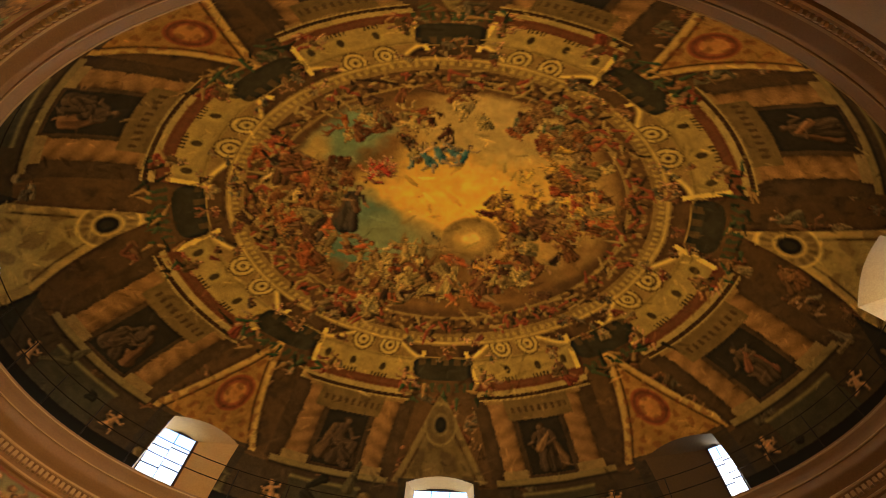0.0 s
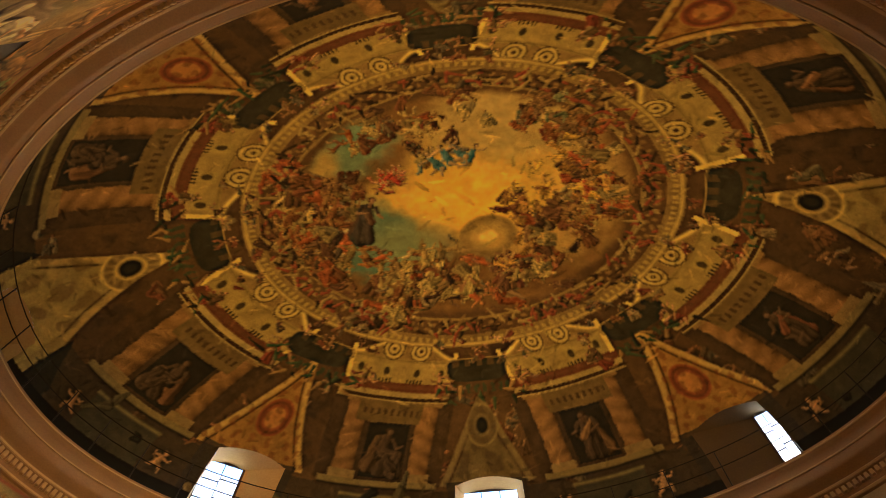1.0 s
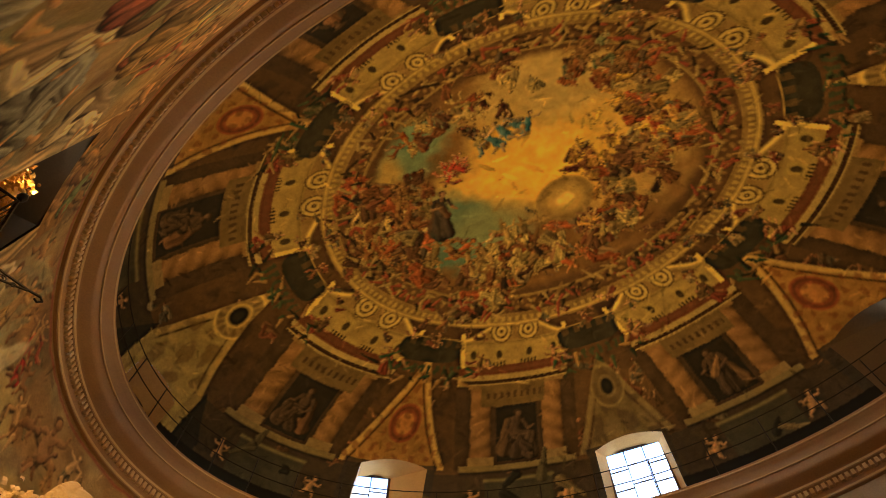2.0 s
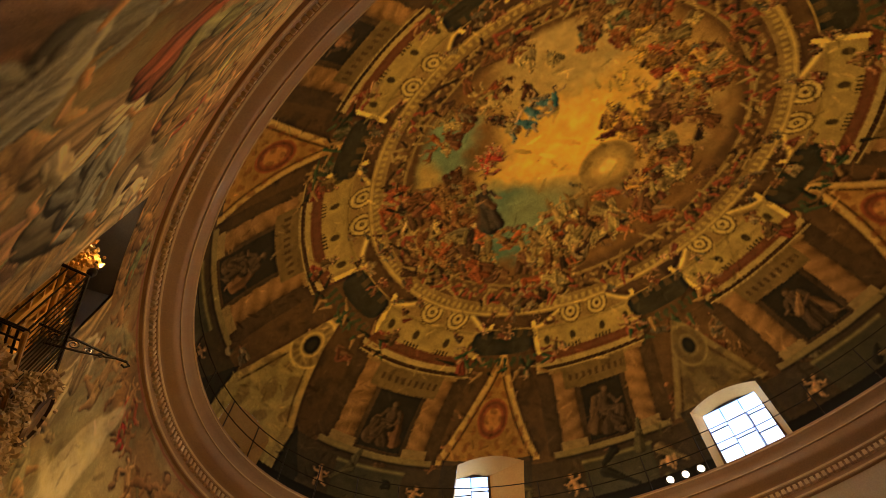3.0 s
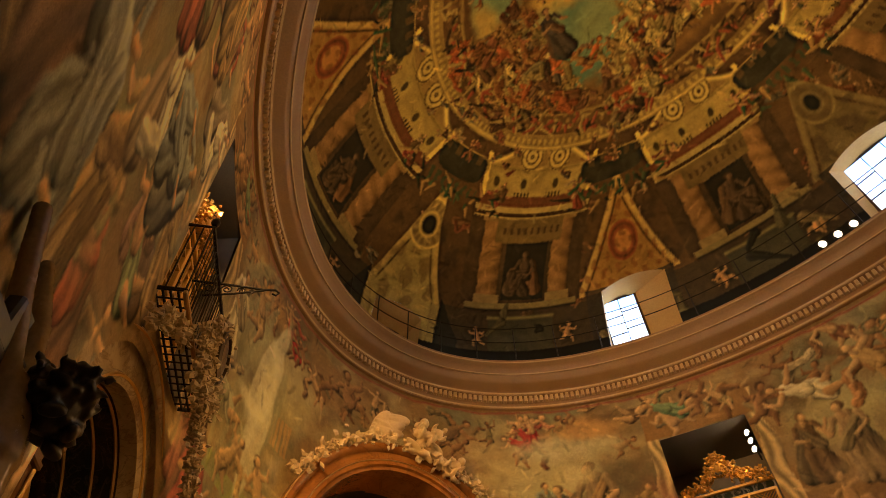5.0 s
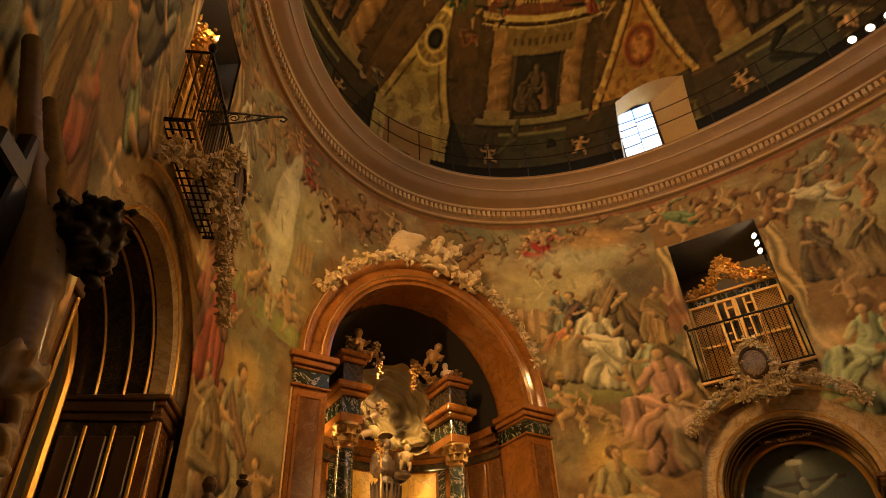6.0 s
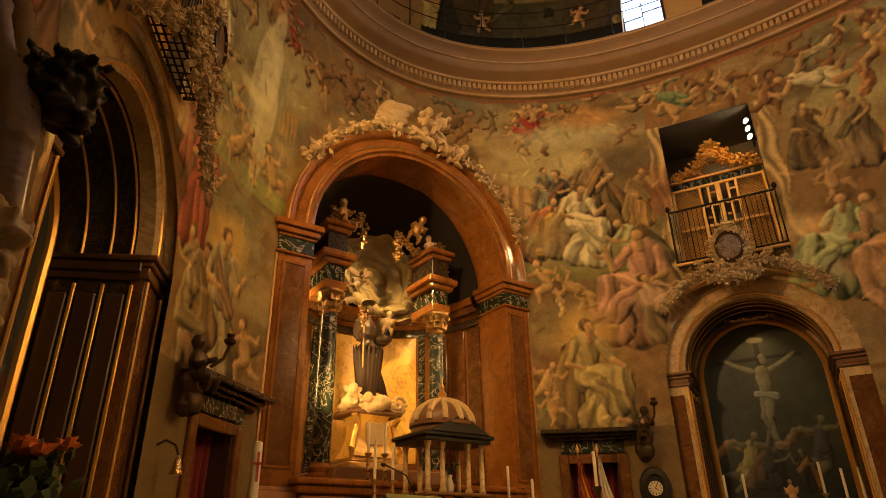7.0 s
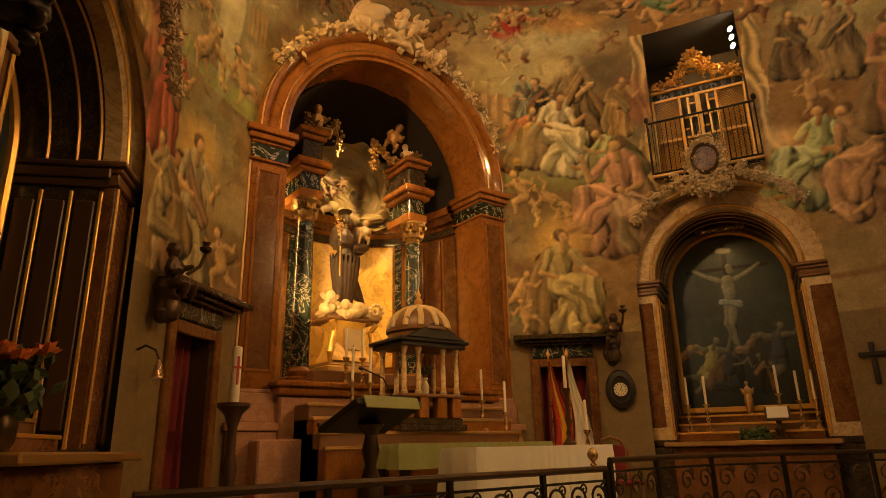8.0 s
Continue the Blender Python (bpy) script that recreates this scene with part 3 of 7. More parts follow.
    for sh, el, ha in arms:
        limb(sh, el, fat * 1.15, fat * 0.9, skin if kind in ("fly", "putto") else cloth * 1.1, 0.0 if kind in ("fly", "putto") else 0.12)
        limb(el, ha, fat * 0.85, fat * 0.55, skin)
    hr = 0.105 if kind == "putto" else 0.072
    limb((head[0] * 0.6, head[1] - 0.14), head, hr * 0.55, hr * 0.55, skin * 0.85)
    cv.dab(*at(head[0] - 0.012, head[1] + 0.02), s * hr * 1.12, s * hr * 1.02, ang, skin * 0.42, 0.4, 0.2)
    cv.dab(*at(head[0] + 0.018, head[1] - 0.008), s * hr * 0.92, s * hr * 0.78, ang + pi / 2, skin * 1.08, 0.55, 0.2)


def paint_crowd(cv, pts, n, s0, s1, spread, tones=None):
    for _ in range(n):
        x, y = pts[prng.randint(len(pts))]
        cl = None if tones is None else tones[prng.randint(len(tones))] * prng.uniform(0.7, 1.25)
        paint_form(cv, x + prng.normal(0, spread), y + prng.normal(0, spread), prng.uniform(s0, s1), prng.uniform(0, 6.3), cl, None if cl is None else cl * 0.5 + pig(142, 96, 40) * 0.5)


# ---- the dome's painting ----
DA, DB = WA + DOFF, WB + DOFF
KA, KB = 8.9, 10.4           # length of its meridians, across and along
dome_cv = Canvas(-KA - 0.1, KA + 0.1, -KB - 0.1, KB + 0.1, 0.026)
PX, PY = dome_cv.X / KA, dome_cv.Y / KB
RHO = np.sqrt(PX ** 2 + PY ** 2)
PHI = np.degrees(np.arctan2(PX, PY))
VV = np.clip(90 * (1 - RHO), 0, 90)
RT = np.cos(np.radians(VV)) ** (2 / BEND)
ZT = Z_DOME + H_DOME * np.sin(np.radians(VV)) ** (2 / BEND)
# design heights and radii of the painted scheme
Z_NEW, Z_OLD = (10.6, 11.0, 12.6, 13.88, 14.78, 15.6), (10.6, 11.0, 12.25, 13.58, 14.5, 15.4)
R_NEW, R_OLD = (0.0, 0.405, 0.54, 0.63, 0.74, 0.83, 0.93, 1.0), (0.0, 0.45, 0.60, 0.68, 0.78, 0.87, 0.95, 1.0)
RR, ZZ = np.interp(RT, R_NEW, R_OLD), np.interp(ZT, Z_NEW, Z_OLD)
ARC = np.sqrt((DA * np.cos(np.radians(PHI))) ** 2 + (DB * np.sin(np.radians(PHI))) ** 2) * pi / 180


def tang(c):
    """Metres along the ring from the meridian c."""
    return ((PHI - c + 180) % 360 - 180) * ARC * RT


def dome_xy(phi, r, true=False):
    r = r if true else float(np.interp(r, R_OLD, R_NEW))
    rho = 1 - math.degrees(math.acos(min(1, r ** (BEND / 2)))) / 90
    a = radians(phi)
    return KA * rho * sin(a), KB * rho * cos(a)


def dome_r_old(z):
    return float(np.interp(dome_r(float(np.interp(z, Z_OLD, Z_NEW))), R_NEW, R_OLD))


def plan_xy(x, y):
    """Raster place of the dome point over the plan point."""
    x, y = x - 0.19, y * 0.96
    a = math.atan2(x / DA, y / DB)
    return dome_xy(math.degrees(a), min(0.999, math.hypot(x / DA, y / DB)), True)


def paint_dome():
    cv = dome_cv
    n1, n2, n3 = fbm(cv.X * 0.9, cv.Y * 0.9, 5), fbm(cv.X * 2.3 + 40, cv.Y * 2.3, 4), fbm(cv.X * 7 + 9, cv.Y * 7, 3)
    cv.c[:] = pig(66, 42, 17)
    cv.lay(n1 * 1.6 - 0.4, pig(84, 54, 22))
    cv.lay(sm(0.55, 0.75, n2) * 0.6, pig(48, 31, 14))
    # attic with parapet panels
    cv.lay((ZZ < 12.25) * 0.8, pig(52, 36, 17))
    for k in range(170):
        x, y = dome_xy(prng.uniform(-180, 180), dome_r_old(prng.uniform(12.3, 14.6)))
        paint_form(cv, x, y, prng.uniform(0.45, 0.8), math.atan2(-y, -x) - pi / 2 + prng.normal(0, 0.7), CLOTH[prng.randint(8)] * 0.6, SKIN[prng.randint(4)] * 0.62)
    # triangular webs over the windows
    for c in (50.5, -50.5, 129.5, -129.5, 0, 180, 90, -90):
        u = np.abs(tang(c))
        ends, mids = c in (0, 180), abs(c) == 90
        half, top = (1.35, 14.35) if ends else ((1.05, 14.2) if mids else (1.2, 14.55))
        low = 11.2 if ends else 12.35
        w = half * np.clip((top - ZZ) / (top - low - 0.05), 0, 1) ** (1.0 if not mids else 0.8)
        m = (1 - sm(w - 0.03, w + 0.01, u)) * (ZZ > low) * (ZZ < top)
        tone = pig(132, 98, 42) if ends else (pig(88, 63, 28) if mids else pig(128, 82, 30))
        cv.lay(m, tone * (0.75 + 0.5 * n2[..., None]))
        cv.lay(m * sm(w - 0.17, w - 0.10, u) * 0.9, pig(150, 108, 46) if not mids else pig(104, 76, 34))
        cv.lay(m * np.exp(-((u - w + 0.19) / 0.025) ** 2), pig(60, 36, 14))
        t = tang(c)
        zc = 13.62 if (ends or mids) else 13.3
        d = np.sqrt((t / (0.46 if ends else 0.36)) ** 2 + ((ZZ - zc) / (0.42 if ends else 0.40)) ** 2)
        if ends or mids:
            cv.lay(m * (d < 1.0) * 0.9, pig(118, 84, 36) if ends else pig(84, 60, 28))
            ray = 0.5 + 0.5 * np.cos(np.arctan2(t, ZZ - zc) * 14)
            cv.lay(m * (d < 0.95) * (d > 0.5) * ray * 0.6, pig(84, 58, 24))
            cv.lay(m * np.exp(-((d - 1.0) / 0.07) ** 2), pig(166, 124, 54) if ends else pig(108, 80, 36))
            cv.lay(m * (1 - sm(0.34, 0.42, d)), pig(34, 26, 12))
            cv.lay(m * np.exp(-((d - 0.5) / 0.06) ** 2), pig(150, 110, 46) if ends else pig(98, 72, 34))
            sc = np.sin(t * 9 + 5 * n1) * np.sin(ZZ * 8 + 5 * n2)
            cv.lay(m * (d > 1.12) * sm(0.1, 0.5, sc) * 0.55, pig(92, 62, 26) if ends else pig(66, 46, 22))
            cv.lay(m * (d > 1.12) * sm(0.15, 0.5, -sc) * 0.4, pig(152, 112, 50) if ends else pig(104, 76, 36))
        else:
            cv.lay(m * (1 - sm(0.95, 1.05, d)), pig(122, 60, 24))
            cv.lay(m * np.exp(-((d - 0.8) / 0.1) ** 2), pig(92, 46, 18))
            cv.lay(m * (1 - sm(0.5, 0.62, d)), pig(146, 88, 34))
            sc = np.sin(t * 17 + 3 * n3) * np.sin(ZZ * 13 + 4 * n2)
            cv.lay(m * (d > 1.1) * sm(0.25, 0.6, sc) * 0.65, pig(104, 56, 20))
            cv.lay(m * (d < 0.85) * sm(0.2, 0.5, sc) * 0.5, pig(84, 42, 16))
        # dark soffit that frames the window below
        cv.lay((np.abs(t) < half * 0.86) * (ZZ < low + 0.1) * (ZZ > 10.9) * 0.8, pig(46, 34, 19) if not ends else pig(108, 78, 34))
        if ends:
            cv.lay((np.abs(np.abs(t) - 0.85) < 0.09) * (ZZ < 12.2) * (ZZ > 10.9), pig(126, 92, 40))
            for sgn in (-1, 1):
                cv.lay((np.abs(t - sgn * 1.25) < 0.3) * (ZZ < 12.3 - 1.2 * (np.abs(t) - 1.0)) * (ZZ > 10.95), pig(34, 27, 14))
    # niches with twisted columns, on a ledge
    for c, hw in ((28.4, 0.5), (-28.4, 0.5), (72.3, 0.48), (-72.3, 0.48), (108.7, 0.48), (-108.7, 0.48), (150.8, 0.5), (-150.8, 0.5)):
        t = tang(c)
        span = 1.32
        cv.lay((np.abs(t) < span + 0.1) * (ZZ > 12.35) * (ZZ < 14.2), pig(62, 40, 17) * (0.7 + 0.6 * n2[..., None]))
        cv.lay((np.abs(t) < hw) * (ZZ > 12.5) * (ZZ < 13.95), pig(34, 24, 11) * (0.7 + 0.7 * n2[..., None]))
        x, y = dome_xy(c, dome_r_old(13.15))
        for sgn in (-1, 1):
            d = (t - sgn * 0.84) / 0.25
            ph = ZZ * 20 + d * 2.0 * sgn
            col = pig(112, 72, 31)[None, None] * (0.5 + 0.55 * np.sqrt(np.clip(1 - d * d, 0, 1)) + 0.17 * np.sin(ph) - 0.25 * d)[..., None]
            cv.lay((np.abs(d) < 1 - 0.12 * (1 + np.sin(ph)) * 0.5) * (ZZ > 12.6) * (ZZ < 14.0), np.clip(col, 0.004, 1))
            cv.lay((np.abs(d) < 1.15) * (ZZ > 12.42) * (ZZ < 12.62), pig(118, 84, 38))
            cv.lay((np.abs(d) < 1.2) * (ZZ > 13.98) * (ZZ < 14.15), pig(112, 76, 32))
        cv.lay((np.abs(t) < span) * (ZZ > 12.26) * (ZZ < 12.43), pig(108, 80, 36))
        cv.lay((np.abs(t) < span) * np.exp(-((ZZ - 12.27) / 0.03) ** 2), pig(40, 28, 12))
        cv.lay((np.abs(t) < 0.75) * (ZZ > 11.25) * (ZZ < 12.15), pig(58, 45, 22) * (0.75 + 0.5 * n2[..., None]))
        cv.lay((np.abs(t) < 0.78) * (np.exp(-((ZZ - 12.12) / 0.03) ** 2) + np.exp(-((ZZ - 11.3) / 0.03) ** 2)), pig(100, 76, 34))
    # painted entablature blocks with consoles and paired scrolls
    for c, hw in ((28.4, 1.28), (-28.4, 1.28), (71.6, 1.22), (-71.6, 1.22), (109.4, 1.22), (-109.4, 1.22), (150.8, 1.28), (-150.8, 1.28)):
        t = tang(c)
        at = np.abs(t)
        cv.lay((at < hw * 0.62) * (RR > 0.805) * (RR < 0.862), pig(92, 64, 27) * (0.8 + 0.4 * n2[..., None]))
        cv.lay((at < hw * 0.55) * (np.abs(RR - 0.835) < 0.008) * (np.sin(t * 40) > 0.2), pig(70, 46, 18))
        cv.lay((at < hw * 1.08) * (RR > 0.778) * (RR < 0.806), pig(132, 98, 44) * (0.75 + 0.5 * n2[..., None]))
        cv.lay((at < hw * 1.1) * (np.abs(RR - 0.797) < 0.005), pig(66, 42, 16))
        cv.lay((at < hw * 1.02) * (RR > 0.752) * (RR < 0.778), pig(104, 66, 26))
        cv.lay((at < hw) * (RR > 0.68) * (RR < 0.757), pig(132, 96, 40) * (0.75 + 0.45 * n2[..., None]))
        cv.lay((at < hw) * np.exp(-((RR - 0.756) / 0.004) ** 2) * (np.sin(t * 42) > -0.2), pig(92, 62, 24))
        cv.lay((at < hw * 1.06) * (RR > 0.753) * (RR < 0.776), pig(88, 48, 20))
        for k in (-0.8, -0.3, 0.3, 0.8):
            q = np.maximum(np.abs(t - k * hw) / 0.13, np.abs(RR - 0.722) / 0.021)
            cv.lay((q < 1) * 0.75, pig(132, 98, 40))
            dd = np.sqrt(((t - k * hw) / 0.075) ** 2 + ((RR - 0.722) / 0.013) ** 2)
            cv.lay(1 - sm(0.8, 1.1, dd), pig(74, 52, 20))
            if abs(k) < 0.5:
                cv.lay((np.abs(t - k * hw) < 0.19) * (RR > 0.742) * (RR < 0.754) * (np.sin(t * 75) > 0), pig(58, 38, 14))
        cv.lay((at < hw) * np.exp(-((RR - 0.688) / 0.004) ** 2), pig(112, 80, 32))
        cv.lay((np.abs(at - hw) < 0.05) * (RR > 0.66) * (RR < 0.757), pig(168, 126, 52))
        cv.lay((at < hw * 0.98) * (RR > 0.625 + 0.05 * sm(0.25, 1.0, at / hw)) * (RR < 0.682), pig(118, 82, 34))
        cv.lay((at < hw * 0.98) * np.exp(-((RR - 0.63 - 0.05 * sm(0.25, 1.0, at / hw)) / 0.006) ** 2), pig(168, 126, 54))
        for sgn in (-1, 1):
            dd = np.sqrt(((at - 0.33) / 0.26) ** 2 + ((RR - 0.655) / 0.034) ** 2)
            cv.lay(1 - sm(0.95, 1.05, dd), pig(150, 112, 48))
            cv.lay((dd < 1) * sm(0.2, 0.7, np.sin(dd * 15)), pig(84, 56, 22))
    # dark openings between the blocks
    for c, hw in ((0, 0.62), (180, 0.62), (49.5, 0.75), (-49.5, 0.75), (90, 0.72), (-90, 0.72), (131.5, 0.75), (-131.5, 0.75)):
        t = tang(c)
        d = np.abs(t / hw) ** 4 + np.abs((RR - 0.712) / 0.034) ** 4
        cv.lay(1 - sm(0.85, 1.05, d), pig(44, 34, 16) * (0.6 + 0.9 * n2[..., None]))
        cv.lay((np.abs(d - 1.15) < 0.16) * (RR < 0.71), pig(128, 92, 38))
        cv.lay((d < 0.9) * (np.abs(RR - 0.69) < 0.012) * (np.sin(t * 22) > 0), pig(70, 48, 20))
        cv.lay((np.abs(t) < hw * 1.1) * (np.abs(RR - 0.765) < 0.012) * (np.sin(t * 34 + 5 * n3) > 0.1), pig(58, 50, 22))
    # oval frame of the heaven
    wob = 0.006 * (n1 - 0.5)
    cv.lay((RR < 0.64) * (RR > 0.60), pig(112, 78, 32) * (0.75 + 0.5 * n2[..., None]))
    cv.lay(np.exp(-((RR - 0.632 + wob) / 0.004) ** 2), pig(150, 110, 46))
    cv.lay((np.abs(RR - 0.618) < 0.007) * (np.sin(PHI * 2.9) > 0) * 0.8, pig(142, 104, 42))
    cv.lay((RR < 0.60), pig(82, 52, 21) * (0.7 + 0.6 * n2[..., None]))
    cv.lay((np.abs(RR - 0.565) < 0.024) * sm(0.1, 0.6, np.sin(PHI * 1.7 + 4 * n3) * np.sin(RR * 160)) * 0.8, pig(116, 78, 32))
    cv.lay(np.exp(-((RR - 0.535 + wob) / 0.004) ** 2), pig(128, 92, 38))
    # heaven: gold light, green-grey sky and brown cloud
    hv = sm(0.0, 0.05, 0.525 - RR + 0.05 * (n2 - 0.5))
    cv.lay(hv, pig(98, 62, 24) * (0.6 + 0.8 * n2[..., None]))
    PLX = np.where(RHO > 0, RT * DA * PX / np.maximum(RHO, 1e-6), 0)
    PLY = np.where(RHO > 0, RT * DB * PY / np.maximum(RHO, 1e-6), 0)

    def pool(x, y, a, b, col, s=1.0, soft=0.5, ang=0.0):
        X, Y = PLX - x + 0.19, PLY - y * 0.96
        X, Y = X * cos(ang) + Y * sin(ang), -X * sin(ang) + Y * cos(ang)
        d = np.sqrt((X / a) ** 2 + (Y / b) ** 2) + 0.9 * (n1 - 0.5) + 0.5 * (n2 - 0.5)
        cv.lay(hv * (1 - sm(1 - soft, 1 + soft * 0.4, d)) * s, col * (0.8 + 0.4 * n2[..., None]))

    pool(-0.5, -1.3, 2.3, 3.3, pig(148, 104, 44))
    pool(-0.3, -0.8, 1.5, 2.6, pig(170, 120, 44), 1.0, 0.6)
    pool(0.0, -0.1, 0.9, 1.7, pig(188, 134, 42), 0.9, 0.8)
    pool(-1.6, -1.5, 1.0, 2.4, pig(150, 112, 52), 0.8)
    pool(-1.5, 2.35, 0.8, 1.2, pig(96, 94, 52), 1.0, 0.35)
    pool(1.0, 2.2, 0.9, 1.1, pig(84, 86, 50), 1.0, 0.35)
    pool(1.2, 1.3, 0.7, 1.1, pig(112, 100, 52), 0.8, 0.5)
    pool(0.0, 2.9, 0.4, 0.9, pig(116, 100, 50), 0.7, 0.4)
    pool(-1.2, 3.3, 0.5, 0.6, pig(150, 108, 44), 0.9, 0.5)
    pool(0.2, 3.0, 0.5, 0.4, pig(170, 124, 58), 0.8, 0.6)

    def crowd(pts, n, s0, s1, spread, tones=None):
        paint_crowd(cv, [plan_xy(*p) for p in pts], n, s0, s1, spread, tones)

    earth = [pig(98, 56, 22), pig(84, 50, 22), pig(126, 62, 24), pig(112, 82, 36), pig(140, 104, 46), pig(66, 40, 18)]
    crowd([(1.9, 1.6), (2.0, 0.9), (2.1, 0.1), (2.2, -0.7), (1.9, -1.6), (2.4, 2.2)], 70, 0.35, 0.7, 0.32, earth)
    crowd([(-0.3, 3.6), (0.4, 3.7), (1.0, 3.5), (-0.9, 3.9), (0.2, 4.2), (-0.2, 3.1)], 75, 0.35, 0.7, 0.30, earth)
    crowd([(-0.2, -3.1), (0.5, -3.0), (-0.9, -3.2), (1.1, -2.7), (0.2, -3.7), (-1.3, -3.0), (1.0, -1.7), (1.4, -2.1)], 85, 0.28, 0.6, 0.28, earth)
    crowd([(-1.9, 1.3), (-1.9, 0.5), (-2.2, -0.4), (-1.8, 1.9), (-1.5, 1.1)], 38, 0.3, 0.5, 0.25, earth)
    crowd([(-1.7, -1.9), (-1.5, -2.6), (-2.0, -2.9)], 26, 0.28, 0.5, 0.25, [pig(118, 66, 26), pig(96, 62, 26), pig(92, 78, 38)])
    gold = [pig(168, 118, 40), pig(150, 100, 36), pig(130, 84, 30)]
    crowd([(0.0, -2.0), (-0.7, -2.2), (-0.4, -2.9), (0.7, -1.5), (1.3, -0.9)], 30, 0.22, 0.4, 0.3, gold)
    # red and russet group, dark robed form, blue group, haloed disc
    for k in range(7):
        x, y = plan_xy(-0.62 + prng.normal(0, 0.1), 1.6 + prng.normal(0, 0.28))
        paint_form(cv, x, y, 0.42, prng.uniform(0, 6), pig(140, 56, 28), None, 1.0, "fly")
    x, y = plan_xy(0.30, 2.35)
    paint_form(cv, x, y, 0.95, 1.9, pig(60, 44, 25), pig(120, 80, 40), 1.6, "stand")
    for k in range(4):
        x, y = plan_xy(-1.0 + prng.normal(0, 0.08), -0.35 + 0.28 * k)
        paint_form(cv, x, y, 0.6, 1.2 + prng.normal(0, 0.5), pig(78, 82, 58), pig(140, 100, 50), 1.0, "fly")
    x, y = plan_xy(1.08, -0.62)
    d = np.hypot(cv.X - x, cv.Y - y)
    cv.lay(sm(0.50, 0.42, d) * (0.55 + 0.5 * n2), pig(112, 78, 32))
    cv.lay(sm(0.40, 0.2, d) * 0.8, pig(160, 114, 46))
    cv.lay(sm(0.2, 0.1, d), pig(178, 132, 54))
    # figures seated in niches, on the webs and on the parapet
    for c in (28.4, -28.4, 72.3, -72.3, 108.7, -108.7, 150.8, -150.8):
        r = dome_r_old(13.1)
        x, y = dome_xy(c, r)
        up = math.atan2(-y, -x) - pi / 2
        paint_form(cv, x, y, 1.15, up, pig(66, 44, 21), pig(82, 54, 26), 1.3, "sit" if abs(c) < 110 and c != 108.7 else "stand")
        for sgn in (-1, 1):
            for z, s, tn in ((11.75, 0.62, pig(120, 78, 34)), (14.3, 0.6, pig(108, 50, 24)), (14.42, 0.45, pig(84, 56, 24))):
                off = (1.05 if z < 12 else 1.3) / (math.hypot(DA * cos(radians(c)), DB * sin(radians(c))) * pi / 180)
                x, y = dome_xy(c + sgn * off, dome_r_old(z))
                paint_form(cv, x, y, s, math.atan2(-y, -x) - pi / 2 + prng.uniform(-0.5, 0.5), tn, SKIN[0] if z < 12 else None, 1.0, "putto" if z < 12 else None)
    for k in range(150):
        ph, r = prng.uniform(-180, 180), prng.uniform(0.61, 0.70)
        x, y = dome_xy(ph, r)
        if min(abs((ph - c + 180) % 360 - 180) for c in (28.4, -28.4, 71.6, -71.6, 109.4, -109.4, 150.8, -150.8)) > 7:
            paint_form(cv, x, y, prng.uniform(0.2, 0.36), prng.uniform(0, 6), CLOTH[prng.randint(8)] * 0.7)
    for k in range(420):
        ph, r = prng.uniform(-180, 180), prng.uniform(0.535, 0.60)
        x, y = dome_xy(ph, r)
        cv.limb((x, y), (x + prng.normal(0, 0.12), y + prng.normal(0, 0.12)), 0.05, 0.02, (pig(128, 92, 40), pig(56, 34, 14), pig(116, 56, 26))[k % 3])
    for k in range(260):
        ph, r = prng.uniform(-180, 180), prng.uniform(0.755, 0.80)
        if min(abs((ph - c + 180) % 360 - 180) for c in (28.4, -28.4, 71.6, -71.6, 109.4, -109.4, 150.8, -150.8)) > 9:
            x, y = dome_xy(ph, r)
            cv.limb((x, y), (x + prng.normal(0, 0.16), y + prng.normal(0, 0.16)), 0.06, 0.02, (pig(60, 58, 26), pig(38, 34, 15), pig(124, 84, 36))[k % 3])
    for k in range(60):
        ph, z = prng.uniform(-180, 180), prng.uniform(10.95, 12.2)
        x, y = dome_xy(ph, dome_r_old(z))
        cv.limb((x, y), (x + prng.normal(0, 0.3), y + prng.normal(0, 0.3)), 0.14, 0.05, (pig(74, 56, 26), pig(32, 25, 12), pig(98, 70, 32))[k % 3], 0.2)
    strokes(cv, 2600, -KA, KA, -KB, KB, 0.06, 0.2, 0.0, 3.0)
    # walkway's shade behind the cornice lip, painted as a near-black band
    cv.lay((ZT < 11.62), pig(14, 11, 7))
    cv.c *= (0.8 + 0.4 * n3)[..., None]
    crisp(cv, 4, 1.4)
    cv.c = (cv.c / 0.12) ** 1.12 * 0.134 * np.array((1.03, 0.93, 0.72))


paint_dome()

# ---- the walls' painting, unrolled along the oval ----
FI = np.radians(np.arange(-95, 95.01, 0.05))
ARCS = np.concatenate([[0], np.cumsum(np.hypot(WA * np.cos(FI[1:]), WB * np.sin(FI[1:])) * np.diff(FI))])
ARCS -= np.interp(0, FI, ARCS)


def arc_of(phi):
    return np.interp(np.radians(phi), FI, ARCS)


wall_cv = Canvas(float(arc_of(-90)), float(arc_of(90)), 2.8, 10.1, 0.022)


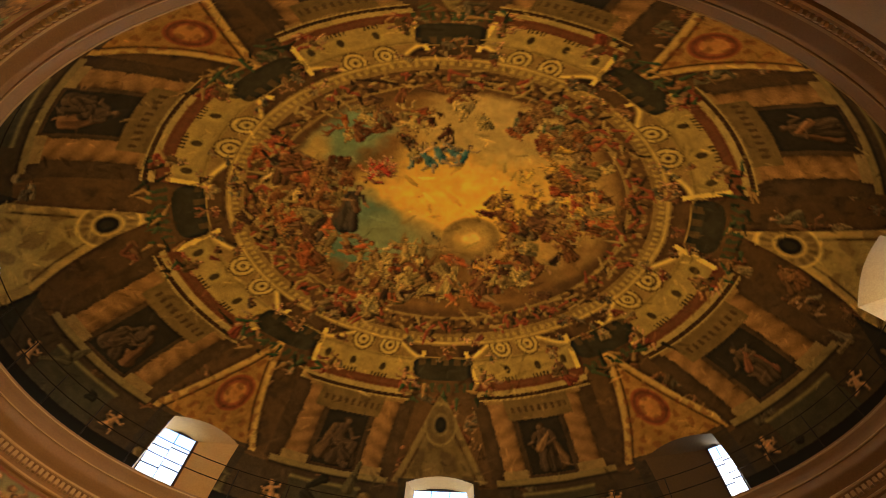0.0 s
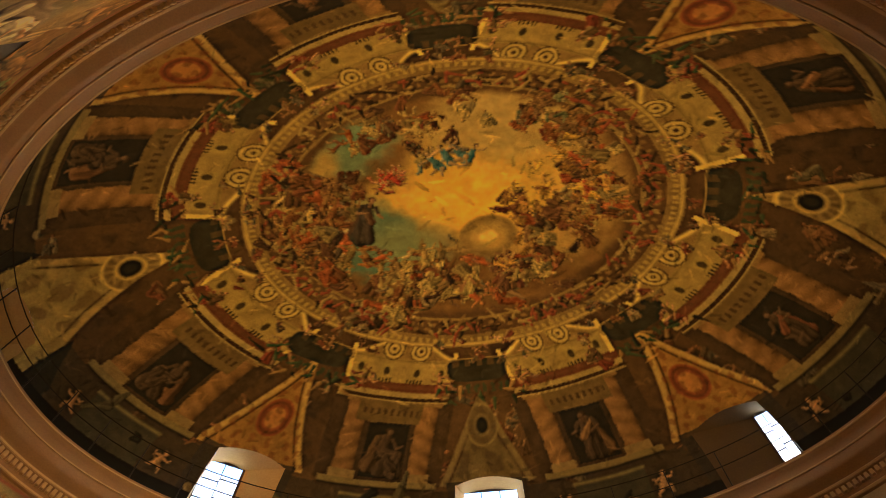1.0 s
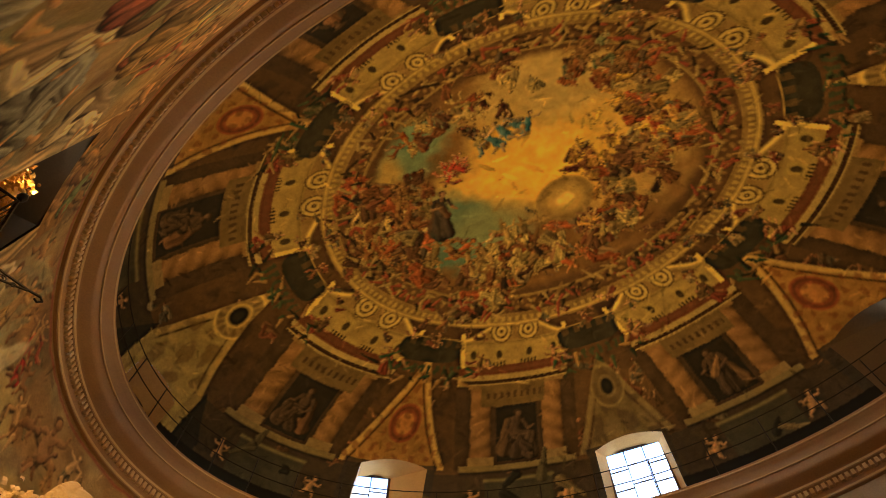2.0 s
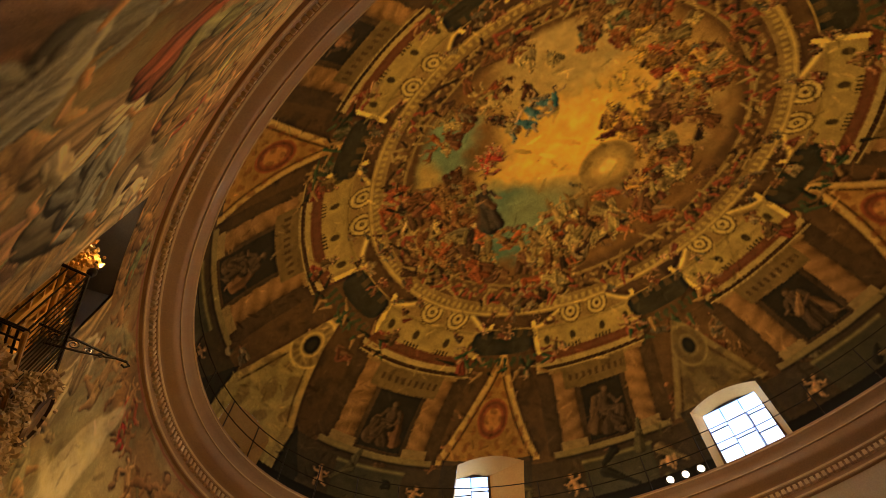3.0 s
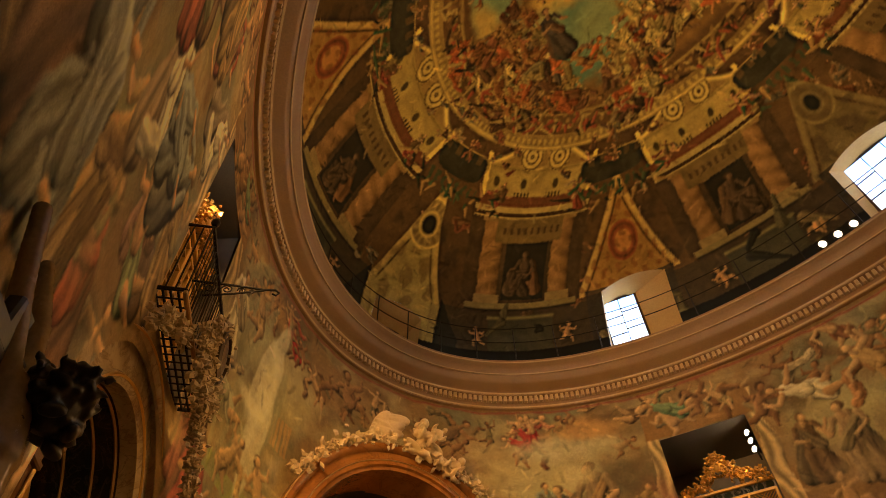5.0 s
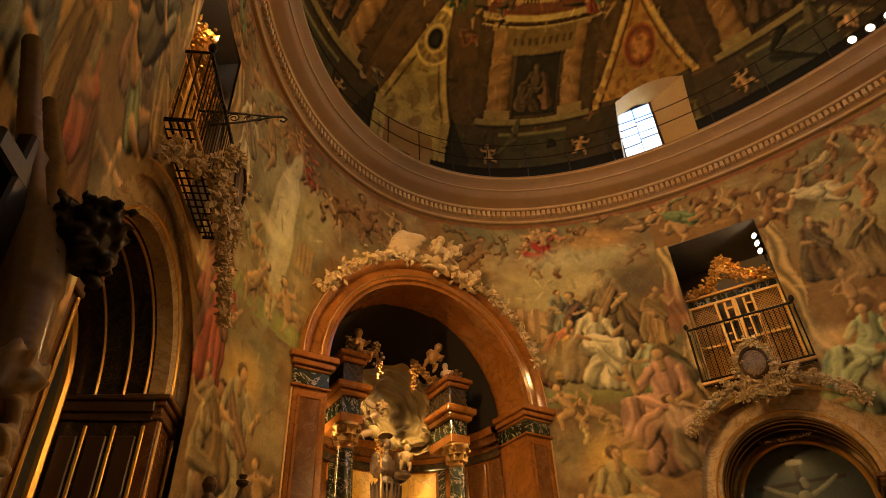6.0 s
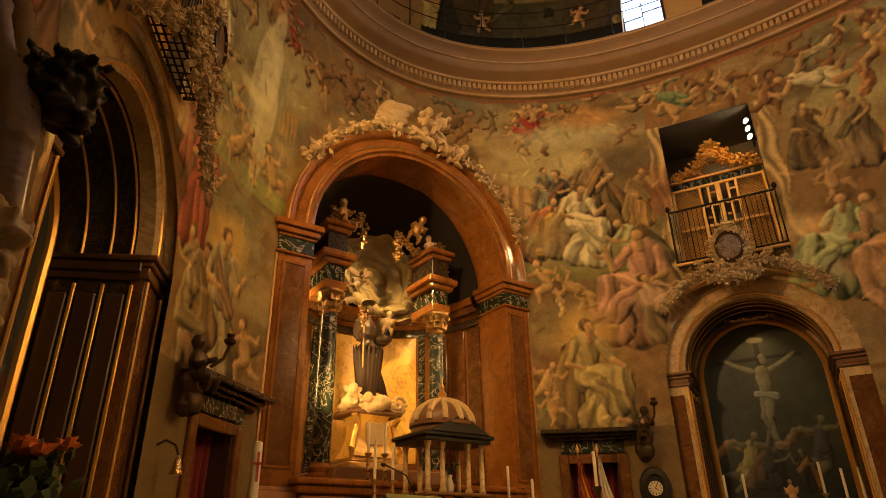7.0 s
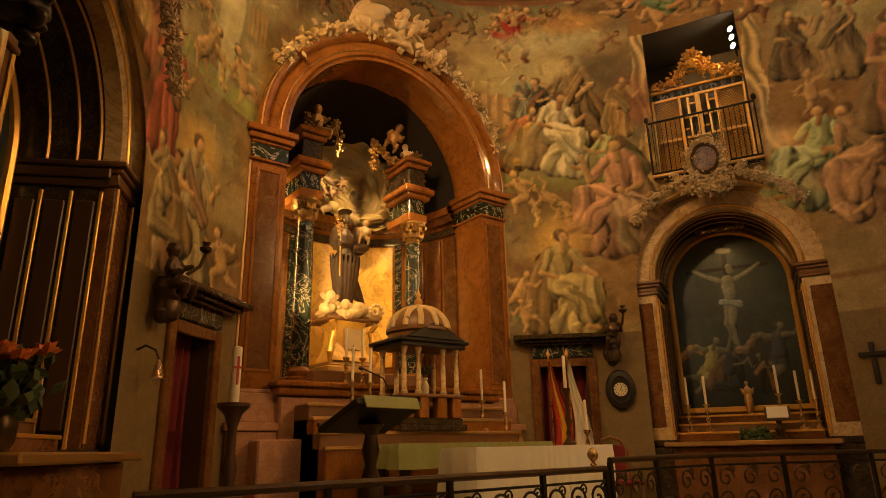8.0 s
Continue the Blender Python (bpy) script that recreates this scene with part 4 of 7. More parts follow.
def paint_walls():
    cv = wall_cv
    cv.soft = 0.8
    n1, n2, n3 = fbm(cv.X * 0.6 + 5, cv.Y * 0.6, 5), fbm(cv.X * 1.7 + 80, cv.Y * 1.7, 4), fbm(cv.X * 6, cv.Y * 6, 3)
    S, Z = cv.X, cv.Y
    cv.c[:] = pig(124, 82, 38)
    cv.lay(sm(0.4, 0.65, n1), pig(104, 82, 44))
    cv.lay(sm(0.5, 0.7, n2) * 0.6, pig(90, 56, 26))
    cv.lay(sm(0.45, 0.8, fbm(S * 0.9, Z * 1.6 + 50, 4)) * 0.7, pig(156, 116, 62))
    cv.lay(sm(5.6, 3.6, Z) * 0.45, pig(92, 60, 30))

    def A(phi):
        return float(arc_of(phi))

    def glow(phi, z, a, b, col, s=0.9):
        d = np.hypot((S - A(phi)) / a, (Z - z) / b) + 0.5 * (n2 - 0.5)
        cv.lay((1 - sm(0.3, 1.1, d)) * s, col)

    # skies over the scenes
    for s in (1, -1):
        glow(29 * s, 8.2, 1.5, 0.8, pig(152, 118, 64))
        glow(72 * s, 8.0, 1.8, 0.9, pig(140, 112, 60), 0.7)
        glow(34 * s, 7.1, 1.2, 0.5, pig(150, 112, 56), 0.6)
        glow(35 * s, 9.2, 0.9, 0.4, pig(168, 106, 44), 0.7)
        # ground and architecture of the scene
        cv.lay((np.abs(S - A(32 * s)) < 1.25) * (np.abs(Z - 5.95) < 0.12 + 0.06 * n2), pig(116, 98, 42))
        cv.lay((np.abs(S - A(26 * s)) < 0.4) * (np.abs(Z - 7.35) < 0.28) * (np.sin(S * 60) > -0.6) * 0.7, pig(150, 100, 46))
        for side in (46.4, 60.2):
            # painted curtain edge of the tribune
            w = 0.13 + 0.05 * np.sin(Z * 3 + side)
            d = (S - A(side * s)) / w + 0.4 * np.sin(Z * 5.2)
            cv.lay((np.abs(d) < 1) * (Z > 5.5) * (Z < 9.2), (pig(150, 108, 56)[None, None] * (1.0 + 0.4 * np.sin(d * 5 + Z * 4))[..., None]))
        cv.lay((np.abs(S - A(53.2 * s)) < 1.0) * (Z > 8.7) * (Z < 9.3), pig(122, 78, 34))
        cv.lay((np.abs(S - A(72 * s)) < 1.3) * (Z < 5.0) * (np.abs(np.sin(Z * 5)) > 0.3) * 0.7, pig(112, 76, 38))
        # flying forms under the cornice
        for q in range(24):
            ph, z = 6 + 3.3 * q + prng.normal(0, 1.6), 9.15 + prng.normal(0, 0.3)
            paint_form(cv, A(ph * s), z, prng.uniform(0.55, 1.15), prng.uniform(0.2, 1.3) * prng.choice((-1, 1)), CLOTH[prng.randint(8)] * 0.62 + TAN * 0.3, None, 1.0, ("fly", "putto")[q % 2])
        for q in range(3):
            paint_form(cv, A((25.2 + 1.2 * q) * s), 9.05 + 0.14 * q, 0.75, 0.9 - 0.5 * q, pig(146, 46, 26), None, 1.3, "fly")
        paint_form(cv, A(49.7 * s), 9.3, 1.0, 0.8, pig(104, 100, 52), None, 1.5, "fly")

    def fig(phi, z, h, tone, kind, lean=0.0, bulk=1.0, skin=None):
        """One form: meridian, middle height, height, tone, kind."""
        j, i = min(len(cv.ys) - 1, int((z - cv.y0) / cv.step)), int((A(phi) - cv.x0) / cv.step)
        ground = cv.c[j, i]
        paint_form(cv, A(phi), z, h, lean, pig(*tone) * 0.86 + ground * 0.14, SKIN[1] * 0.8 + ground * 0.2 if skin is None else skin, bulk, kind)

    red, ochre, pale, olive, brown, rose, grey = (134, 62, 32), (146, 100, 46), (172, 136, 82), (108, 96, 50), (92, 60, 29), (154, 98, 60), (110, 94, 62)
    # stone terrace, its city wall and the smoke-dark trees
    cv.lay(((S - A(22)) * (A(44) - S) > 0) * (np.abs(Z - 6.45) < 0.32 + 0.1 * n2) * 0.8, pig(118, 92, 46))
    cv.lay(((S - A(20)) * (A(28) - S) > 0) * (Z > 7.15) * (Z < 7.72 + 0.06 * (np.sin(S * 21) > 0)), pig(146, 100, 52) * (0.9 + 0.15 * np.sign(np.sin(S * 30)))[..., None])
    glow(40.5, 8.1, 0.7, 0.5, pig(86, 62, 32), 0.8)
    glow(31, 8.9, 1.3, 0.35, pig(160, 130, 78), 0.7)
    glow(37, 9.2, 0.8, 0.25, pig(164, 108, 48), 0.7)
    glow(44.5, 7.4, 0.5, 0.7, pig(126, 64, 34), 0.7)
    # the group on the terrace
    fig(28.6, 7.72, 0.95, grey, "stand")
    fig(30.8, 7.55, 1.15, (62, 50, 34), "stand")
    fig(36.6, 7.65, 1.75, (112, 78, 40), "stand", 0.1, 1.5)
    fig(43.0, 7.35, 1.15, ochre, "stand", -0.1)
    fig(28.6, 6.95, 1.25, (150, 76, 36), "kneel", 0.0, 1.5)
    fig(29.2, 6.85, 1.05, (156, 108, 44), "kneel", 0.0, 1.2)
    fig(33.4, 7.02, 1.55, pale, "sit", -0.1, 1.4)
    fig(41.0, 6.45, 1.15, (140, 118, 66), "kneel", 0.25, 1.3)
    # woman seated below on cloud, and the flying putto
    glow(41, 5.5, 1.3, 0.8, pig(104, 74, 38), 0.7)
    fig(41.2, 5.75, 1.95, rose, "sit", -0.15, 1.9)
    fig(43.5, 5.3, 1.2, (150, 106, 66), "sit", 0.5, 1.5)
    glow(29, 5.7, 1.1, 0.45, pig(96, 64, 32), 0.7)
    fig(27.2, 5.82, 0.9, (150, 96, 42), "putto", 0.3)
    fig(32.0, 5.62, 0.95, (148, 104, 48), "fly", 1.2)
    # tall haloed forms over the side doors
    for ph, tone, tone2 in ((32.7, (132, 98, 50), (122, 60, 32)), (-33.8, (132, 100, 58), (120, 88, 50))):
        glow(ph, 4.86, 0.62, 0.55, pig(166, 114, 48), 0.9)
        paint_form(cv, A(ph) - 0.20, 3.95, 1.5, 0.25, pig(*tone2), SKIN[2], 1.5, "sit")
        paint_form(cv, A(ph), 4.2, 1.75, 0.0, pig(*tone), SKIN[1], 1.7, "sit" if ph > 0 else "stand")
    fig(26.0, 4.0, 0.8, (98, 60, 30), "putto", -0.3)
    fig(26.5, 3.6, 0.6, olive, "putto", 0.4)
    fig(-27.5, 3.7, 0.9, brown, "putto", 0.3)
    # pale shafts of light and robed forms on the pulpit side
    for k in range(26):
        cv.dab(A(prng.uniform(-44, -26)), prng.uniform(5.8, 9.0), prng.uniform(0.5, 1.2), prng.uniform(0.06, 0.18), 1.25 + prng.normal(0, 0.2), pig(138, 112, 64) * prng.uniform(0.6, 1.1), 0.3, 0.05, alpha=0.45)
    for k in range(7):
        cv.dab(A(-29.5 + prng.normal(0, 1.3)), 7.7 + prng.normal(0, 0.5), 1.0, 0.2, 1.38, pig(176, 142, 86), 0.3, 0.05, alpha=0.6)
    fig(-41.6, 8.0, 1.5, pale, "stand", 0.1, 1.3)
    fig(-36.0, 8.7, 1.2, ochre, "fly", 0.6)
    fig(-38.5, 6.9, 1.1, (134, 108, 62), "fly", 0.9)
    fig(-43.0, 6.1, 1.7, (150, 80, 46), "stand", 0.1, 1.4)
    fig(-40.2, 5.3, 1.6, (138, 62, 34), "stand", -0.1, 1.3)
    fig(-34.0, 6.3, 1.0, (146, 100, 50), "fly", -0.9)
    fig(-39.2, 4.2, 1.2, (126, 92, 50), "kneel", 0.1, 1.4)
    fig(-26.5, 6.3, 0.9, (140, 96, 48), "putto", 0.5)
    # groups beyond the tribune
    fig(64.8, 7.75, 1.2, brown, "stand")
    fig(69.2, 7.6, 1.4, (126, 88, 46), "stand")
    fig(67.0, 8.7, 1.3, pale, "fly", 0.8)
    fig(65.6, 6.75, 0.8, ochre, "putto", 0.2)
    fig(64.8, 5.75, 1.6, (140, 126, 72), "sit", -0.3, 1.9)
    fig(69.5, 5.6, 1.7, (138, 92, 52), "sit", 0.2, 1.5)
    fig(74.0, 6.8, 1.8, (128, 76, 40), "stand", 0.0, 1.4)
    fig(75.5, 8.6, 1.4, ochre, "fly", 0.9)
    fig(80.0, 5.4, 1.8, rose, "sit", 0.0, 1.5)
    cv.lay((np.abs(S - A(68.5)) < 0.75) * (Z > 3.2) * (Z < 4.35) * (np.sin(Z * 9.5) > -0.92) * 0.8, pig(120, 88, 46) * (0.8 + 0.4 * n2[..., None]))
    # large forms on the wall close by
    for k in range(16):
        ph, z = -62 - 6.6 * (k % 4) + prng.normal(0, 1.2), 4.3 + 1.25 * (k // 4) + prng.normal(0, 0.25)
        glow(ph, z, 0.9, 0.6, pig(*(grey, (84, 58, 30), olive, (134, 96, 50))[k % 4]), 0.6)
        fig(ph, z, prng.uniform(1.3, 1.8), (pale, red, ochre, grey, rose, olive)[k % 6], ("fly", "sit", "stand", "kneel")[(k * 3 + k // 4) % 4], prng.normal(0.3, 0.6), 1.4)
    for k in range(46):
        ph, z = prng.uniform(20, 84) * prng.choice((-1, 1, 1)), prng.uniform(4.2, 9.1)
        j, i = int((z - cv.y0) / cv.step), int((A(ph) - cv.x0) / cv.step)
        glow(ph, z, prng.uniform(0.3, 0.7), prng.uniform(0.12, 0.3), cv.c[j, i] * prng.choice((0.6, 0.75, 1.25, 1.4)), 0.55)
    strokes(cv, 900, cv.x0, -cv.x0, 3.2, 9.8, 0.05, 0.2, 1.2, 0.9)
    # framing band under the cornice
    cv.lay((Z > 9.78), pig(112, 72, 30))
    cv.lay(np.exp(-((Z - 9.75) / 0.03) ** 2) * 0.9, pig(120, 56, 28))
    cv.c *= (0.85 + 0.3 * n3)[..., None]
    crisp(cv, 4, 1.35)
    mean = cv.c @ np.array((0.3, 0.5, 0.2))
    cv.c = cv.c * 0.95 + mean[..., None] * np.array((1.42, 0.92, 0.45)) * 0.05
    # pigment raised on the near wall in place of more lamp light
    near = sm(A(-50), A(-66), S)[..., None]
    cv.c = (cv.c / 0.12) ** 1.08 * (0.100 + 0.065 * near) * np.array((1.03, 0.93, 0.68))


paint_walls()


# ---- painted shells ----
def shell(name, P, keep, paint, mat):
    """A grid of points P[j, i] with faces where keep, carrying its paint."""
    nj, ni = P.shape[:2]
    me = bpy.data.meshes.new(name)
    idx = np.arange(nj * ni).reshape(nj, ni)
    q = np.stack([idx[:-1, :-1], idx[:-1, 1:], idx[1:, 1:], idx[1:, :-1]], -1)[keep]
    used = np.unique(q)
    remap = np.zeros(nj * ni, int)
    remap[used] = np.arange(len(used))
    q = remap[q]
    me.vertices.add(len(used))
    me.vertices.foreach_set("co", P.reshape(-1, 3)[used].astype(np.float32).ravel())
    me.loops.add(q.size)
    me.loops.foreach_set("vertex_index", q.astype(np.int32).ravel())
    me.polygons.add(len(q))
    me.polygons.foreach_set("loop_start", np.arange(0, q.size, 4, dtype=np.int32))
    me.update(calc_edges=True)
    me.validate()
    if paint is not None:
        at = me.color_attributes.new("paint", "FLOAT_COLOR", "POINT")
        c = np.concatenate([paint.reshape(-1, 3)[used], np.ones((len(used), 1))], 1)
        at.data.foreach_set("color", c.astype(np.float32).ravel())
    me.materials.append(mat)
    me.shade_smooth()
    return tagged(new(name, me), kind="structure")


def snap(a, vals):
    for v in vals:
        a[np.argmin(np.abs(a - v))] = v
    return a


def wall_metres(phi, c):
    """Metres along the wall from the meridian c."""
    return (phi - c) * math.hypot(WA * cos(radians(c)), WB * sin(radians(c))) * pi / 180


# openings of the wall: middle, half width in degrees, bottom, spring or top, arch radius
FLOOR, SANCT = 0.30, 0.55
OPEN = [(0.0, 18.15, SANCT, 5.75, 1.80)]
for s in (1, -1):
    OPEN += [(53.2 * s, 10.6, SANCT, 4.06, 1.38), (53.2 * s, 5.95, 5.78, 8.69, 0.0), (31.6 * s, 3.4, SANCT, 2.73, 0.0)]
ph = np.arange(-88, 88.01, 0.2)
ph = snap(ph, [c + k * h for c, h, *_ in OPEN for k in (-1, 1)])
zr = np.concatenate([np.linspace(FLOOR - 0.3, 2.85, 12), np.arange(2.88, Z_COR + 0.05, 0.026)])
zr = snap(zr, [o[2] for o in OPEN] + [o[3] for o in OPEN])
PHg, Zg = np.meshgrid(ph, zr)
keep = np.ones((len(zr) - 1, len(ph) - 1), bool)
for c, h, z0, z1, r in OPEN:
    cols = np.where((ph >= c - h - 1e-6) & (ph <= c + h + 1e-6))[0]
    j0 = np.argmin(np.abs(zr - z0))
    tops = []
    for i in cols:
        x = wall_metres(ph[i], c)
        top = z1 + (math.sqrt(max(r * r - x * x, 0)) if r else 0)
        j = np.argmin(np.abs(zr - top))
        if r:
            Zg[j, i] = top
        tops.append(j)
    for a in range(len(cols) - 1):
        keep[j0:min(tops[a], tops[a + 1]), cols[a]] = False
Pw = np.stack([WA * np.sin(np.radians(PHg)), WB * np.cos(np.radians(PHg)), Zg], -1)
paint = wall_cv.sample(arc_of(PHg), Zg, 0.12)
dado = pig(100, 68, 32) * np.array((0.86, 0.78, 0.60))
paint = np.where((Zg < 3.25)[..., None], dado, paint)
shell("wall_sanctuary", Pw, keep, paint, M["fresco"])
mb = MB()
mb.grid(lambda u, v: on_wall(88 + 184 * u, 0, v * (Z_COR + 0.05)), 90, 8)
tagged(mb.part("wall_nave", M["plaster"]), kind="structure")
mb = MB()
mb.grid(lambda u, v: on_wall(360 * u, 2.2, v * 10.8), 120, 6, flip=True)
mb.grid(lambda u, v: on_wall(360 * u, 2.2 - 1.95 * v, 10.8), 120, 2, flip=True)
tagged(mb.part("wall_outer", M["roof"]), kind="structure")

# dome with its window openings: middle, half width in metres, pane shift along the wall
WINS = [(0.0, 0.62, 0.0, 0.3, 0.45), (50.9, 0.80, -0.36, 0.25, 0.42), (90.2, 0.80, 0.02, 0.12, 0.64), (129.6, 0.80, 0.58, 0.2, 0.20), (180.0, 0.80, 0.0, 0.35, 0.55), (-50.7, 0.80, 0.42, 0.7, 0.40), (-90.2, 0.80, 0.0, 0.5, 0.62), (-129.6, 0.80, -0.42, 0.7, 0.40)]


def dome_point(phi, z):
    r = dome_r(z)
    a = radians(phi)
    return Vector((DA * r * sin(a), DB * r * cos(a), z))


def win_half(c, hw):
    return hw / (math.hypot(DA * cos(radians(c)), DB * sin(radians(c))) * pi / 180)


def win_top(c, hw, k):
    """Height of the segmental head at k in -1..1."""
    return (12.1 if c == 0 else 12.72) + 0.16 * (1 - k * k)


ph = np.linspace(-180, 180, 1301)
v = np.concatenate([np.linspace(0, 25, 125), np.linspace(25, 90, 215)[1:]])
W_BOT = 10.95
v = snap(v, [dome_v(W_BOT)])
edges = []
for c, hw, sh, dep, pw in WINS:
    h = win_half(c, hw)
    if c != 180:
        edges += [c - h, c + h]
    else:
        edges += [180 - h, -180 + h]
ph = snap(ph, edges)
PHg, Vg = np.meshgrid(ph, v)
keep = np.ones((len(v) - 1, len(ph) - 1), bool)
j0 = np.argmin(np.abs(v - dome_v(W_BOT)))
for c, hw, sh, dep, pw in WINS:
    h = win_half(c, hw)
    d = (ph - c + 180) % 360 - 180
    cols = np.where(np.abs(d) <= h + 1e-6)[0]
    tops = {}
    for i in cols:
        t = dome_v(win_top(c, hw, d[i] / h))
        j = np.argmin(np.abs(v - t))
        Vg[j, i] = t
        tops[i] = j
    for i in cols:
        if i + 1 in tops and abs(d[i + 1]) <= h + 1e-6:
            keep[j0:min(tops[i], tops[i + 1]), i] = False
CV, SV = np.cos(np.radians(Vg)) ** (2 / BEND), np.sin(np.radians(Vg)) ** (2 / BEND)
Pd = np.stack([DA * CV * np.sin(np.radians(PHg)), DB * CV * np.cos(np.radians(PHg)), Z_DOME + H_DOME * SV], -1)
rho = 1 - Vg / 90
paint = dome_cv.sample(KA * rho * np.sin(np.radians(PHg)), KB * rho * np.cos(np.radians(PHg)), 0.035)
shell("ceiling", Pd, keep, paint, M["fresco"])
mb = MB()
mb.grid(lambda u, w: (cos(radians(90 * w)) * (WA + 0.55) * sin(2 * pi * u), cos(radians(90 * w)) * (WB + 0.55) * cos(2 * pi * u), 13.3 + 3.1 * sin(radians(90 * w))), 96, 24, flip=True)
tagged(mb.part("roof", M["roof"]), kind="structure")

# windows: reveal, frame bars and panes
for n, (c, hw, sh, dep, pw) in enumerate(WINS):
    h = win_half(c, hw)
    base = Vector(dome_point(c, 11.6))
    a = radians(c)
    t = Vector((DA * cos(a), -DB * sin(a), 0)).normalized()
    out = Vector((-t.y, t.x, 0))
    centre = Vector((base.x, base.y, 0)) + out * dep + t * sh
    zb, zt = (11.35, 12.92) if c != 0 else (11.05, 11.85)
    win = tagged(new("window_%d" % (n + 1)), kind="structure")
    outer = [dome_point(c - h + 2 * h * k / 12, W_BOT) for k in range(13)]
    head = [dome_point(c + h - 2 * h * k / 12, win_top(c, hw, 1 - 2 * k / 12)) for k in range(13)]
    right = [dome_point(c + h, W_BOT + (win_top(c, hw, 1) - W_BOT) * k / 5) for k in range(1, 5)]
    left = [dome_point(c - h, win_top(c, hw, 1) + (W_BOT - win_top(c, hw, 1)) * k / 5) for k in range(1, 5)]
    loop = outer + right + head + left
    inner = []
    for p in loop:
        x = max(-1, min(1, (p - base).dot(t) / hw))
        zz = (p.z - W_BOT) / (win_top(c, hw, x) - W_BOT)
        inner.append(centre + t * (x * pw) + Vector((0, 0, zb + (zt + 0.05 * (1 - x * x) - zb) * min(1, max(0, zz)))))
    mb = MB()
    k = len(loop)
    mb.add(loop + inner, [(i, (i + 1) % k, k + (i + 1) % k, k + i) for i in range(k)])
    # the reveal at 129.6 gets the copy darkened for shade
    mb.part("window_reveal", M["stone"] if c not in (129.6,) else M["shaded_reveal"], win)
    m = Matrix(((t.x, out.x, 0, centre.x), (t.y, out.y, 0, centre.y), (0, 0, 1, 0), (0, 0, 0, 1)))
    mb = MB()
    zt += 0.06
    for x in (-pw, pw):
        mb.box(x - 0.03, x + 0.03, -0.02, 0.05, zb, zt, 0.006, m)
    for z in (zb, zt):
        mb.box(-pw, pw, -0.02, 0.05, z - 0.03, z + 0.03, 0.006, m)
    mb.part("window_frame", M["dark_wood"], win)
    nc = 3 if pw > 0.5 else 2
    xs = [-pw + 2 * pw * i / nc for i in range(nc + 1)]
    zs = [zb + (zt - zb) * i / 3 for i in range(4)]
    mb = MB()
    for i in range(1, nc):
        mb.box(xs[i] - 0.009, xs[i] + 0.009, 0.0, 0.025, zb, zt, 0, m)
    for i in range(nc):
        for z in zs[1:3]:
            dz = 0.05 * ((i % 2) * 2 - 1)
            mb.box(xs[i], xs[i + 1], 0.0, 0.024, z + dz - 0.009, z + dz + 0.009, 0, m)
    mb.part("glazing_bar", M["iron"], win)
    dark = c == 0
    for i in range(nc):
        for j in range(3):
            ob = MB().box(xs[i] + 0.009, xs[i + 1] - 0.009, 0.010, 0.016, zs[j], zs[j + 1], 0, m).part("pane", M["black"] if dark else M["glass"], win)
            ob.visible_shadow = dark
    if not dark:
        # the sky's light in the opening
        e = centre + out * 0.12 + Vector((0, 0, (zb + zt) / 2))
        strip("window_light", e, e - out - Vector((0, 0, 0.25)), 1.5 if c == 180 else 5, 2 * pw, zt - zb, (1.0, 0.88, 0.68))

# cornice: a moulded ring
prof = [(0.06, Z_COR - 0.14), (-0.05, Z_COR - 0.12), (-0.06, Z_COR - 0.05), (-0.10, Z_COR - 0.01), (-0.11, Z_COR + 0.10), (-0.17, Z_COR + 0.13), (-0.18, Z_COR + 0.20), (-0.22, Z_COR + 0.235), (-0.36, Z_COR + 0.27),
        (-0.40, Z_COR + 0.32), (-0.405, Z_COR + 0.47), (-0.43, Z_COR + 0.49), (-0.44, Z_COR + 0.55), (-0.49, Z_COR + 0.62), (-0.535, Z_COR + 0.66), (-0.55, Z_COR + 0.69), (-0.55, Z_RIM), (0.3, Z_RIM + 0.02)]
mb = MB()
n = 300
vs = [on_wall(360 * i / n, o, z) for o, z in prof for i in range(n)]
fs = [(k * n + i, k * n + (i + 1) % n, (k + 1) * n + (i + 1) % n, (k + 1) * n + i) for k in range(len(prof) - 1) for i in range(n)]
mb.add(vs, fs)
cornice = tagged(mb.part("cornice", M["cornice"]), kind="structure")
mb = MB()
for o, z, r in ((-0.055, Z_COR - 0.085, 0.028), (-0.175, Z_COR + 0.165, 0.03), (-0.425, Z_COR + 0.48, 0.018), (-0.545, Z_COR + 0.69, 0.02)):
    ring = [on_wall(360 * i / n, o, z) for i in range(n + 1)]
    mb.tube(ring, r, 5)
mb.part("gilt_bead", M["cornice_gold"], cornice, "ochre rounded bead moulding")
dent = MB().box(-0.032, 0.032, -0.06, 0.02, -0.01, 0.125, 0.008).mesh("dentil", M["cornice_gold"])
rest = MB()
step_phi, a = [], -180.0
while a < 180:
    step_phi.append(a)
    a += 0.107 / (math.hypot(WA * cos(radians(a)), WB * sin(radians(a))) * pi / 180)
made = 0
for a in step_phi:
    m = wall_pose(a, -0.105, Z_COR)
    if -68 < a < 82 and made < 300:
        ob = new("dentil", dent)
        ob.parent = cornice
        ob.matrix_world = m
        made += 1
    else:
        rest.box(-0.032, 0.032, -0.055, 0.02, 0, 0.105, 0, m)
tagged(rest.part("dentil_course", M["cornice_gold"], cornice), kind="stuff")

